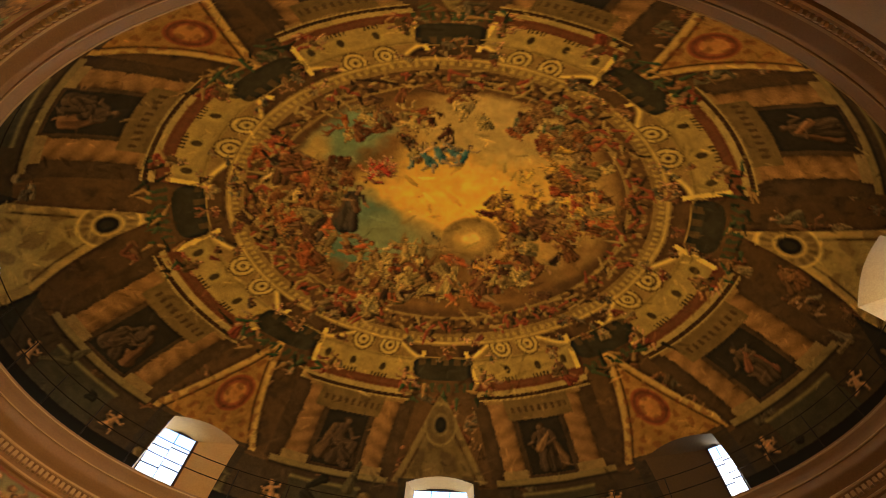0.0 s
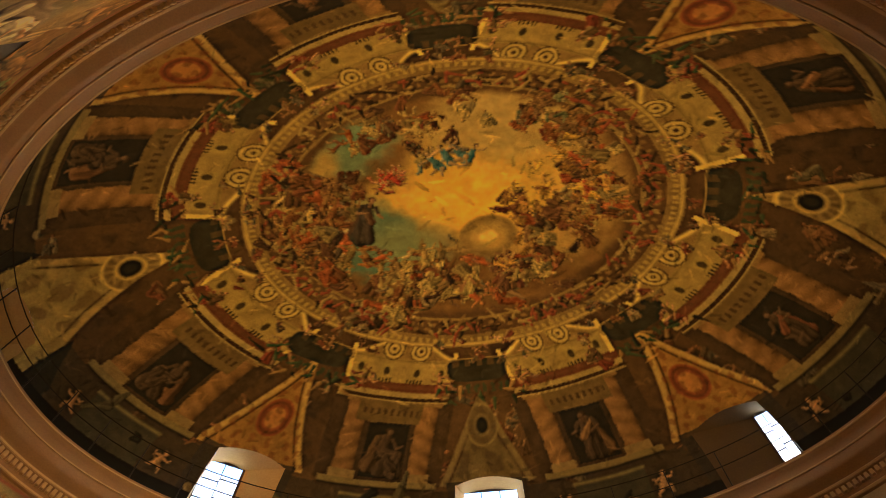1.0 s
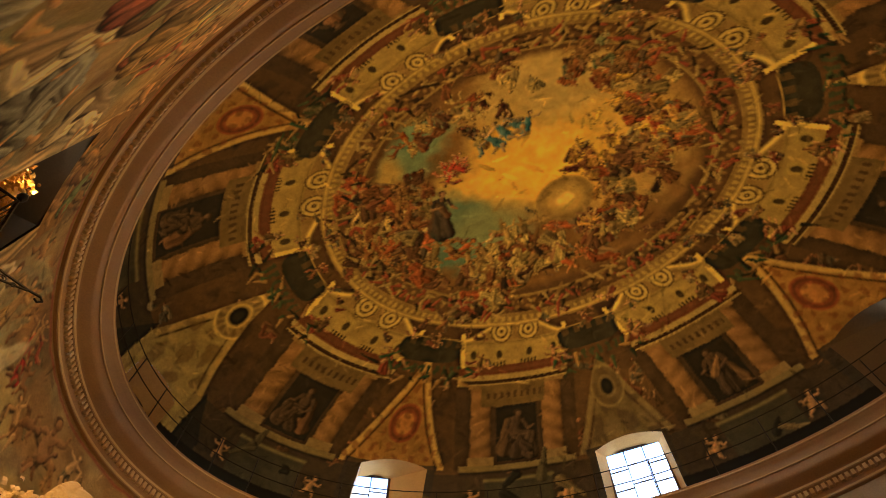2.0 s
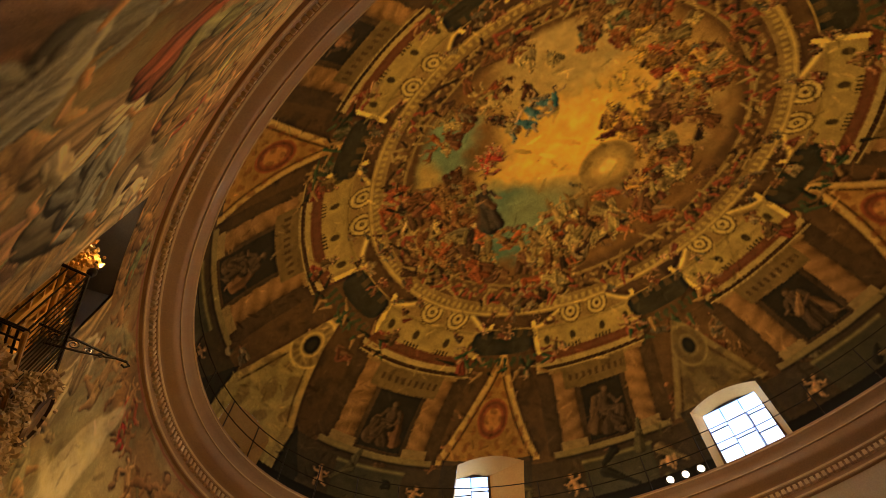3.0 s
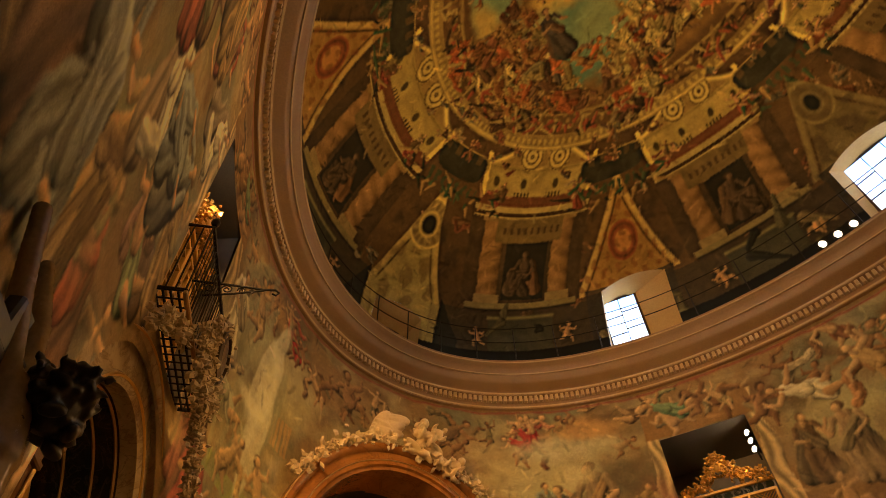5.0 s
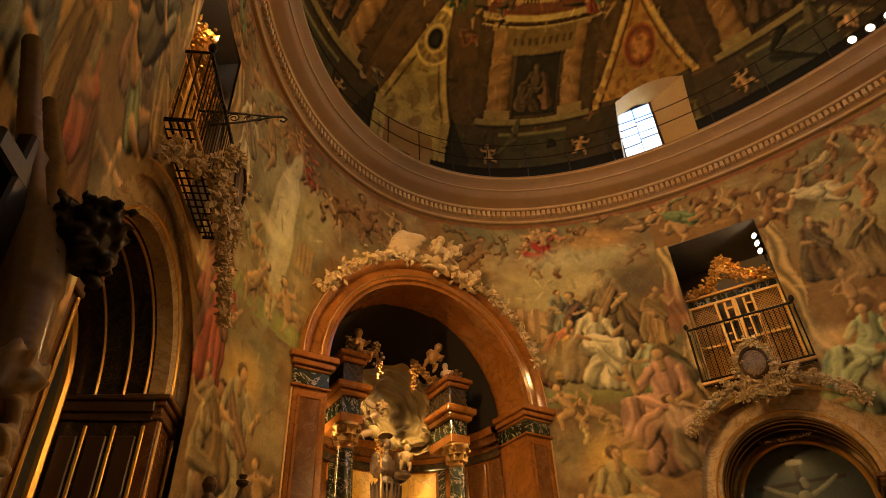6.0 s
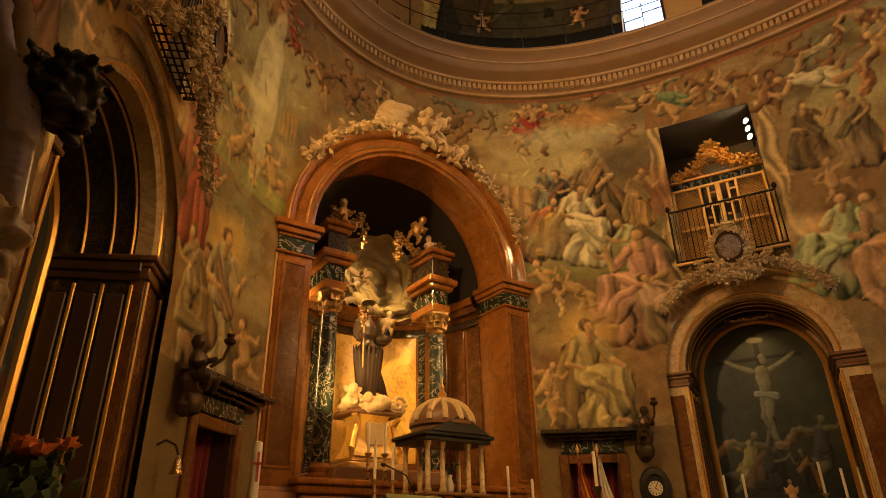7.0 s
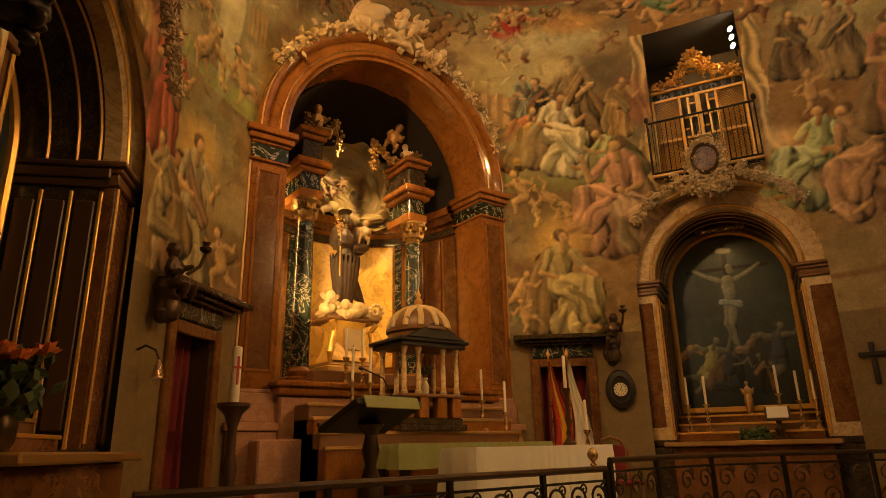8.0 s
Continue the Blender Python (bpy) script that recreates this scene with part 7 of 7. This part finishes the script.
    MB().box(-W - 0.08, W + 0.08, y - 0.03, y + 0.01, Z0 - 0.03, Z0 + 0.02, 0.01).part("balcony_edge", M["gilt_dull"], bal, "narrow dull gilt edge")
    return m


M["dark_plaster"] = grained("grey_plaster", (0.16, 0.14, 0.11), (0.24, 0.21, 0.17), 3, 0.8)


def floodlight(m, aim=None, r=0.055):
    f = thing("floodlight", "small black floodlight with a glowing round lens", "lamp", m, "floodlights")
    MB().lathe([(r * 0.7, 0.14), (r * 0.95, 0.12), (r, 0.0), (r * 1.12, -0.01), (r * 1.12, 0.02)], 14, pose(0, 0, 0, -90)).part("housing", M["black"], f)
    MB().blob((0, -0.005, 0), (r * 0.92, 0.012, r * 0.92), None, 12).part("lens", M["lens"], f, "glowing round lens")
    MB().box(-0.008, 0.008, 0.04, 0.06, -0.16, 0.0).part("bracket", M["iron"], f)
    return f


for s in (1, -1):
    tm = tribune(53.2 * s)
    for k in range(3 if s > 0 else 2):
        floodlight(tm @ pose(0.70 * s, 0.16, 8.10 + 0.17 * k) @ pose(0, 0, 0, 0, 0, -38 * s))
    # added spot without a fixture, brightens the gilt lattice
    spot("screen_lamp", tm @ Vector((0.5 * s, -0.30, 8.45)), tm @ Vector((0, 0.22, 6.6)), 55, 75, 0.9, 0.06)
    MB().tube([(0.74 * s, 0.2, 7.9), (0.74 * s, 0.2, 8.6)], 0.015, 6).part("lamp_pole", M["iron"], None).matrix_world = tm
    tagged(bpy.data.objects["lamp_pole" if s > 0 else "lamp_pole.001"], "slim black pole that carries tribune floodlights", "pole")
# scrolled iron bracket on the tribune beside the pulpit side
br = thing("lamp_bracket", "black wrought iron scrolled bracket arm on the tribune rail", "bracket", wall_pose(-53.9, -0.26, 6.72))
b = MB().tube([(0, 0.26, 0.05), (0, -0.2, 0.04), (0, -0.5, 0.02), (0, -0.62, 0.03)], 0.014, 6)
b.tube([(0, 0.1, -0.16), (0, -0.2, -0.09), (0, -0.5, 0.01)], 0.012, 6)
b.part("arm", M["iron"], br)
for y, r in ((0.06, 0.085), (-0.12, 0.065), (-0.27, 0.045), (-0.38, 0.03)):
    MB().tube([(0, y + r * (1 - q / 30) * cos(q * 0.4), -0.03 + r * (1 - q / 30) * sin(q * 0.4)) for q in range(26)], 0.008, 5).part("scroll", M["iron"], br)
MB().tube([(0, -0.62, 0.03), (0, -0.66, -0.01), (0, -0.63, -0.05), (0, -0.59, -0.03)], 0.012, 5).part("hook", M["iron"], br)


# ---- side doors with crimson curtains, cornices, bronze torch bearers ----
def side_door(phi, n):
    m = wall_pose(phi, 0, 0)
    d = tagged(new("door_%d" % n), kind="structure")
    d.matrix_world = m
    w, z0, z1 = 0.385, SANCT, 2.73
    b = MB()
    for s in (-1, 1):
        b.box(min(s * w, s * (w + 0.14)), max(s * w, s * (w + 0.14)), -0.07, 0.25, z0, z1 + 0.14, 0.015)
    b.box(-w, w, -0.07, 0.25, z1, z1 + 0.14, 0.015)
    b.part("door_frame", M["brown_marble"], d)
    MB().box(-w - 0.10, w + 0.10, -0.08, 0.02, z1 + 0.15, z1 + 0.34, 0.01).part("frieze", M["green_marble"], d)
    b = MB()
    for o, a0, a1 in ((0.08, 0.34, 0.38), (0.16, 0.38, 0.43), (0.26, 0.43, 0.50)):
        b.box(-w - 0.14 - o, w + 0.14 + o, -0.10 - o * 0.8, 0.02, z1 + a0, z1 + a1, 0.012)
    b.part("lintel_cornice", M["dark_marble"], d)
    MB().box(-w, w, 0.5, 0.56, z0, z1).part("back_board", M["black"], d)
    for s in (-1, 1):
        MB().box(s * w - 0.02, s * w + 0.02, 0.0, 0.5, z0, z1).part("jamb", M["dark_wood"], d)
    c = MB().grid(lambda u, v: (-w + 0.02 + (2 * w - 0.04) * u, 0.22 + 0.035 * sin(u * 34 + 0.5 * sin(5 * v)), z0 + (z1 - z0) * v), 60, 6)
    c.grid(lambda u, v: (-w + 0.02 + (2 * w - 0.04) * u, 0.235 + 0.035 * sin(u * 34 + 0.5 * sin(5 * v)), z0 + (z1 - z0) * v), 60, 6, flip=True)
    single(c.part("door_curtain", M["red_velvet"]), "crimson pleated curtain hanging in a side doorway", "curtain", m, "door curtains")
    return m


dr = side_door(31.6, 1)
dl = side_door(-31.6, 2)
for ph in (38.6, -38.8):
    t = thing("torch_bearer", "dark bronze figure bracket holding a small torch", "wall lamp", wall_pose(ph, -0.16, 3.15), "torch bearers")
    b = MB()
    putto(b, (0, -0.02, -0.15), 0.52, pose(0, 0, 0, 0, 6 if ph > 0 else -6, 0))
    for k in range(7):
        b.blob((rng.gauss(0, 0.05), 0.03, -0.2 + rng.gauss(0, 0.06)), (0.10, 0.09, 0.12), None, 8)
    b.part("figure", M["bronze"], t, fuse=0.016)
    MB().lathe([(0.02, -0.42), (0.10, -0.38), (0.13, -0.28), (0.10, -0.2), (0.12, -0.16)], 14).part("corbel", M["bronze"], t)
    MB().tube([(0.12, -0.1, 0.10), (0.18, -0.2, 0.20), (0.2, -0.24, 0.34)], 0.02, 6).part("torch_arm", M["bronze"], t)
    MB().lathe([(0.02, 0.34), (0.06, 0.37), (0.065, 0.40), (0.03, 0.42), (0.045, 0.46)], 12, pose(0.2, -0.24, 0)).part("torch_cup", M["bronze"], t)

# oval wall clock
ck = thing("wall_clock", "black oval wall clock with a pale round dial", "clock", wall_pose(39.1, -0.02, 2.34))
MB().lathe([(0.20, 0), (0.23, 0.03), (0.21, 0.07), (0.15, 0.08), (0.145, 0.05)], 32, pose(0, 0, 0, 90) @ Matrix.Diagonal((1, 1.35, 1, 1))).part("case", M["black"], ck)
MB().lathe([(0.105, 0.04), (0.105, 0.062), (0.02, 0.064)], 28, pose(0, 0, 0, 90)).part("dial", M["dial"], ck, "pale enamel dial")
for k in range(12):
    a = radians(30 * k)
    MB().box(-0.006, 0.006, -0.069, -0.062, 0.07, 0.095, 0, pose(0, 0, 0, 0, math.degrees(a), 0)).part("hour_mark", M["black"], ck)
for a, l in ((25, 0.07), (130, 0.05)):
    MB().box(-0.005, 0.005, -0.074, -0.068, -0.01, l, 0, pose(0, 0, 0, 0, a, 0)).part("clock_hand", M["black"], ck)
# crucifix
cx = thing("wall_crucifix", "small dark wooden crucifix fixed to the wall", "crucifix", wall_pose(66.0, -0.04, 2.55))
MB().box(-0.03, 0.03, -0.02, 0.02, -0.32, 0.24, 0.006).part("upright", M["black"], cx)
MB().box(-0.17, 0.17, -0.025, 0.018, 0.05, 0.11, 0.006).part("cross_arm", M["black"], cx)
# sanctuary bell
bl = thing("sanctuary_bell", "small brass bell hung from a scrolled wall bracket", "bell", wall_pose(-40.6, -0.02, 2.32))
MB().tube([(-0.02, 0, 0.12), (-0.02, -0.08, 0.16), (0.02, -0.16, 0.12), (0.02, -0.2, 0.03)], 0.012, 6).part("bracket", M["bronze"], bl)
MB().lathe([(0.06, -0.14), (0.055, -0.12), (0.038, -0.06), (0.03, -0.01), (0.008, 0.03)], 14, pose(0.02, -0.2, 0)).part("bell", M["brass"], bl, "brass bell")

# flags on staves beside the door
for x, mats, ln in ((-0.28, ("flag_red", "flag_yellow", "flag_red"), 10), (0.0, ("white_cloth",), -6)):
    fl = thing("flag", "red and yellow flag hanging on a staff" if len(mats) > 1 else "white silk banner hanging on a staff", "flag", dr @ pose(x, -0.75, SANCT), "flags by the door")
    MB().tube([(0, 0, 0), (0, 0, 2.25)], 0.014, 8).part("staff", M["brass"], fl)
    MB().lathe([(0.01, 2.25), (0.03, 2.29), (0.004, 2.38)], 10).part("finial", M["gilt"], fl)
    MB().lathe([(0.16, 0), (0.16, 0.03), (0.03, 0.08)], 16).part("foot", M["dark_wood"], fl)
    n = len(mats)
    for k, mt in enumerate(mats):
        def cloth(u, v, k=k, n=n, s=1.0, o=0.0):
            t = (k + u) / n
            fan = 0.02 + 0.26 * (1 - v) ** 0.8
            return (t * fan + 0.02 + 0.03 * sin(6 * v), -0.02 + o + 0.035 * sin(t * 16 + 3 * v), 0.95 + 1.25 * v - 0.12 * t * (1 - v))
        c = MB().grid(cloth, 10, 14)
        c.grid(lambda u, v: cloth(u, v, o=0.006), 10, 14, flip=True)
        c.part("cloth_stripe", M[mt], fl)
cs2 = candlestick(0.62, 0.42, "brass")
cs2.matrix_world = dr @ pose(0.2, -0.85, SANCT + 0.55)
b = MB().lathe([(0.12, 0), (0.12, 0.03), (0.05, 0.08), (0.04, 0.3), (0.07, 0.45), (0.1, 0.55)], 14)
single(b.part("candle_stool", M["dark_wood"]), "small turned wooden stand under a candlestick", "stand", dr @ pose(0.2, -0.85, SANCT))

# ---- paschal candle stand, lectern, sanctuary furniture ----
pc = thing("paschal_candle", "thick decorated candle on a dark turned stand", "candle stand", pose(-2.55, 6.75, SANCT))
MB().lathe([(0.22, 0), (0.22, 0.06), (0.10, 0.12), (0.07, 0.30), (0.15, 0.42), (0.16, 0.52), (0.06, 0.62), (0.08, 0.80), (0.05, 0.95), (0.05, 1.2), (0.09, 1.34), (0.17, 1.42), (0.17, 1.46)], 18).part("stand", M["dark_wood"], pc)
MB().lathe([(0.05, 1.46), (0.05, 2.05), (0.01, 2.07)], 16).part("candle", M["wax"], pc, "thick cream candle")
MB().box(-0.012, 0.012, -0.056, -0.045, 1.65, 1.95).box(-0.045, 0.045, -0.056, -0.045, 1.82, 1.845).part("cross_mark", M["flag_red"], pc, "red cross on the candle")
lc = thing("lectern", "dark lectern with slanted desk on a bronze baluster", "lectern", pose(-1.9, 5.0, SANCT, 0, 0, 12))
MB().lathe([(0.24, 0), (0.24, 0.05), (0.10, 0.10), (0.06, 0.25), (0.11, 0.45), (0.12, 0.62), (0.05, 0.82), (0.08, 0.95), (0.05, 1.1)], 18).part("baluster", M["bronze"], lc)
m = pose(0, 0, 1.24, -24)
MB().box(-0.40, 0.40, -0.28, 0.28, -0.03, 0.03, 0.01, m).part("desk", M["black"], lc)
MB().box(-0.40, 0.40, 0.24, 0.28, 0.03, 0.07, 0.008, m).part("book_ledge", M["dark_wood"], lc)
MB().box(-0.33, 0.33, -0.30, 0.22, 0.032, 0.045, 0.004, m).box(-0.33, 0.33, -0.305, -0.288, -0.07, 0.045, 0.004, m).part("desk_cloth", M["green_cloth"], lc, "olive desk cloth over the upper edge")
MB().lathe([(0.05, 1.08), (0.10, 1.14), (0.12, 1.17), (0.05, 1.20)], 14).part("desk_collar", M["bronze"], lc)
MB().tube([(0.1, -0.2, 1.36), (0.05, -0.1, 1.58), (-0.12, -0.02, 1.66)], 0.007, 5).part("microphone_neck", M["iron"], lc)
MB().blob((-0.14, -0.01, 1.665), (0.03, 0.02, 0.02), None, 8).part("microphone", M["black"], lc)
ch = thing("altar_chair", "wooden chair with a rounded back beyond the rail", "chair", pose(2.75, 6.0, SANCT, 0, 0, -30))
MB().box(-0.26, 0.26, -0.24, 0.24, 0.42, 0.48, 0.02).part("seat", M["red_velvet"], ch)
for x in (-0.22, 0.22):
    for y in (-0.2, 0.2):
        MB().tube([(x, y, 0), (x, y, 0.42)], 0.022, 8).part("leg", M["wood"], ch)
MB().tube([(-0.24, 0.22, 0.46), (-0.25, 0.26, 0.85), (-0.15, 0.27, 1.02), (0, 0.27, 1.07), (0.15, 0.27, 1.02), (0.25, 0.26, 0.85), (0.24, 0.22, 0.46)], 0.028, 8).part("back_frame", M["wood"], ch)
MB().box(-0.2, 0.2, 0.24, 0.27, 0.55, 0.95, 0.01).part("back_pad", M["red_velvet"], ch)


# ---- communion rail: wrought iron scrolls under a brass bar ----
def scroll(mb, c, ax, r, turns, sgn, th=0.012):
    pts = []
    for k in range(22):
        a = k / 21 * turns * 2 * pi
        rr = r * (1 - 0.8 * k / 21)
        pts.append(c + ax * (rr * cos(a) * sgn) + Vector((0, 0, rr * sin(a))))
    mb.tube(pts, th, 5)


def iron_rail(pts, top, h, label, panel):
    rl = thing("communion_rail", label, "railing", None, "communion rails")
    p = [Vector((x, y, 0)) for x, y in pts]
    up = Vector((0, 0, top))
    MB().tube([q + up for q in p], 0.028, 8).part("top_bar", M["bronze"], rl, "worn rounded bar")
    MB().tube([q + Vector((0, 0, top - 0.10)) for q in p], 0.012, 6).part("upper_bar", M["iron"], rl)
    MB().tube([q + Vector((0, 0, top - h + 0.12)) for q in p], 0.014, 6).part("lower_bar", M["iron"], rl)
    for i in range(len(p) - 1):
        L = (p[i + 1] - p[i]).length
        ax = (p[i + 1] - p[i]).normalized()
        n = max(1, round(L / 0.34))
        for k in range(n):
            c = p[i] + ax * (L * (k + 0.5) / n)
            b = MB()
            scroll(b, c + Vector((0, 0, top - 0.24)), ax, 0.115, 1.3, 1)
            scroll(b, c + ax * 0.0 + Vector((0, 0, top - 0.48)), ax, 0.115, 1.3, -1)
            scroll(b, c + ax * 0.10 + Vector((0, 0, top - 0.16)), ax, 0.05, 1.2, -1, 0.009)
            scroll(b, c - ax * 0.10 + Vector((0, 0, top - 0.62)), ax, 0.05, 1.2, 1, 0.009)
            b.part("scrollwork", M["bronze" if panel else "iron"], rl)
        for q in (p[i], p[i + 1])[: 2 if i == len(p) - 2 else 1]:
            MB().box(q.x - 0.022, q.x + 0.022, q.y - 0.022, q.y + 0.022, FLOOR, top - 0.01, 0.004).part("post", M["iron"], rl)
    return rl


iron_rail([(-4.15, 3.55), (-3.0, 3.66), (-2.0, 3.72), (-1.0, 3.78), (-0.12, 3.86)], 1.30, 1.0, "black scrolled iron communion rail with a worn bronze bar", False)
iron_rail([(-0.05, 3.86), (0.9, 4.05), (1.9, 4.05), (2.9, 3.75), (3.9, 3.2), (4.9, 2.4)], 1.37, 1.07, "dark scrolled bronze communion rail before the side altar", True)
b = MB().lathe([(0.02, 0), (0.03, 0.02), (0.015, 0.04), (0.045, 0.08), (0.05, 0.11), (0.03, 0.15), (0.005, 0.165)], 14)
single(b.part("rail_finial", M["brass"]), "round brass finial on the communion rail post", "finial", pose(-0.30, 3.84, 1.32))

# ---- flowers and candle before the near retable ----
fv = thing("flower_vase", "vase of orange lilies and green leaves on a side altar", "vase", ml @ pose(-0.86, -0.40, 1.53))
MB().lathe([(0.06, 0), (0.09, 0.05), (0.10, 0.15), (0.05, 0.24), (0.07, 0.28)], 14).part("vase", M["bronze"], fv)
b = MB()
for _ in range(90):
    b.leaf((rng.gauss(0, 0.09), rng.gauss(0, 0.09), 0.36 + rng.gauss(0, 0.09)), 0.13, rrot())
b.part("leaves", M["leaf"], fv)
b = MB()
for _ in range(9):
    c = Vector((rng.gauss(0, 0.10), rng.gauss(0, 0.10), 0.52 + rng.gauss(0, 0.05)))
    for k in range(6):
        b.leaf(c, 0.10, pose(0, 0, 0, 35, 0, 60 * k) @ pose(0, 0, 0, rng.uniform(-20, 20)))
b.part("blossoms", M["orange_petal"], fv, "orange lily blossoms")

# ---- large crucifix on its dark board, beside the near retable ----
cb = thing("crucifix_board", "tall dark wooden board with a plain moulded edge behind the crucifix", "board", wall_pose(-76.5, -0.03, 0))
MB().box(-0.62, 0.30, -0.05, 0.05, 1.0, 3.10, 0.02).part("backing", M["black"], cb)
MB().box(-0.66, 0.34, -0.07, 0.02, 3.10, 3.17, 0.02).part("top_moulding", M["dark_wood"], cb)
cr = thing("large_cross", "dark wooden cross that carries a large carved figure", "crucifix", pose(-5.30, 2.02, 0, 0, 0, 64))
MB().box(-0.07, 0.07, -0.035, 0.035, 1.0, 3.30, 0.012).part("upright", M["black"], cr)
MB().box(-0.22, 0.22, -0.036, 0.03, 3.08, 3.18, 0.012).part("cross_arm", M["black"], cr)
b = MB()


def joint(p, q, r0, r1, n=9):
    """A rounded limb between two points."""
    p, q = Vector(p), Vector(q)
    for k in range(n):
        t = k / (n - 1)
        r = r0 + (r1 - r0) * t
        b.blob(p.lerp(q, t), (r, r, r), None, 12)


joint((-5.43, 1.88, 3.66), (-5.34, 1.98, 3.36), 0.040, 0.045)
joint((-5.34, 1.98, 3.36), (-5.23, 2.10, 3.04), 0.046, 0.062)
joint((-5.35, 2.26, 3.74), (-5.23, 2.24, 3.40), 0.036, 0.044)
joint((-5.23, 2.24, 3.40), (-5.17, 2.20, 3.06), 0.044, 0.060)
joint((-5.19, 2.14, 3.00), (-5.15, 2.12, 2.78), 0.11, 0.115)
joint((-5.15, 2.12, 2.78), (-5.12, 2.11, 2.50), 0.105, 0.095)
joint((-5.11, 2.08, 2.40), (-5.06, 2.10, 2.02), 0.08, 0.06)
joint((-5.13, 2.17, 2.40), (-5.07, 2.18, 2.02), 0.08, 0.06)
joint((-5.06, 2.10, 2.02), (-5.15, 2.12, 1.60), 0.062, 0.042)
joint((-5.07, 2.18, 2.02), (-5.16, 2.16, 1.60), 0.062, 0.042)
b.blob((-5.14, 2.08, 1.52), (0.05, 0.06, 0.10), None, 10)
b.blob((-5.16, 2.18, 1.52), (0.05, 0.06, 0.10), None, 10)
single(b.part("crucified_statue", M["ivory"], fuse=0.012), "life-size ivory-toned carved figure hung on a dark cross", "statue")
b = MB()
for k in range(60):
    a = rng.uniform(0, 6.3)
    b.blob((-5.04 + 0.10 * cos(a), 2.12 + 0.10 * sin(a), 3.04 + rng.gauss(0, 0.06)), (0.03, 0.03, rng.uniform(0.03, 0.07)), rrot(), 8)
b.blob((-5.04, 2.12, 3.04), (0.10, 0.105, 0.13), None, 14)
for k in range(40):
    a = 2 * pi * k / 20
    b.leaf((-5.04 + 0.12 * cos(a), 2.12 + 0.12 * sin(a), 3.11 + rng.gauss(0, 0.02)), 0.07, rrot())
single(b.part("thorn_wreath_head", M["black"], fuse=0.010), "black carved curls and thorn wreath of the hung statue", "statue")
b = MB()
for k in range(18):
    a = 2 * pi * k / 18
    b.blob((-5.12 + 0.085 * cos(a), 2.12 + 0.10 * sin(a), 2.42 + 0.03 * sin(3 * a)), (0.028, 0.03, 0.10), pose(0, 0, 0, rng.uniform(-25, 25), rng.uniform(-20, 20), 0), 10)
for k in range(7):
    b.blob((-5.05, 2.02 - 0.01 * k, 2.42 - 0.05 * k), (0.025, 0.03, 0.07), rrot(), 10)
single(b.part("loin_drapery", M["cream"], fuse=0.010), "cream carved and folded loincloth of the hung statue", "drapery")

# ---- railing and floodlights on the cornice ----
rl = thing("gallery_railing", "thin dark iron railing round the dome cornice", "railing", None)
for z in (11.62, 12.05):
    MB().tube([on_wall(3.6 * k, -0.12, z) for k in range(101)], 0.011, 5).part("rail_bar", M["iron"], rl)
for k in range(44):
    p = on_wall(k * 360 / 44 + 2, -0.12)
    MB().tube([p + Vector((0, 0, Z_RIM)), p + Vector((0, 0, 12.06))], 0.014, 5).part("rail_post", M["iron"], rl)
for ph in (78.6, 80.8, 83.0, -77.5, -80.0):
    m = wall_pose(ph, -0.42, 10.93)
    to = (Vector(EYE) - m.translation).normalized()
    floodlight(m @ pose(0, 0, 0, 18, 0, 22 if ph > 0 else -20), r=0.07)
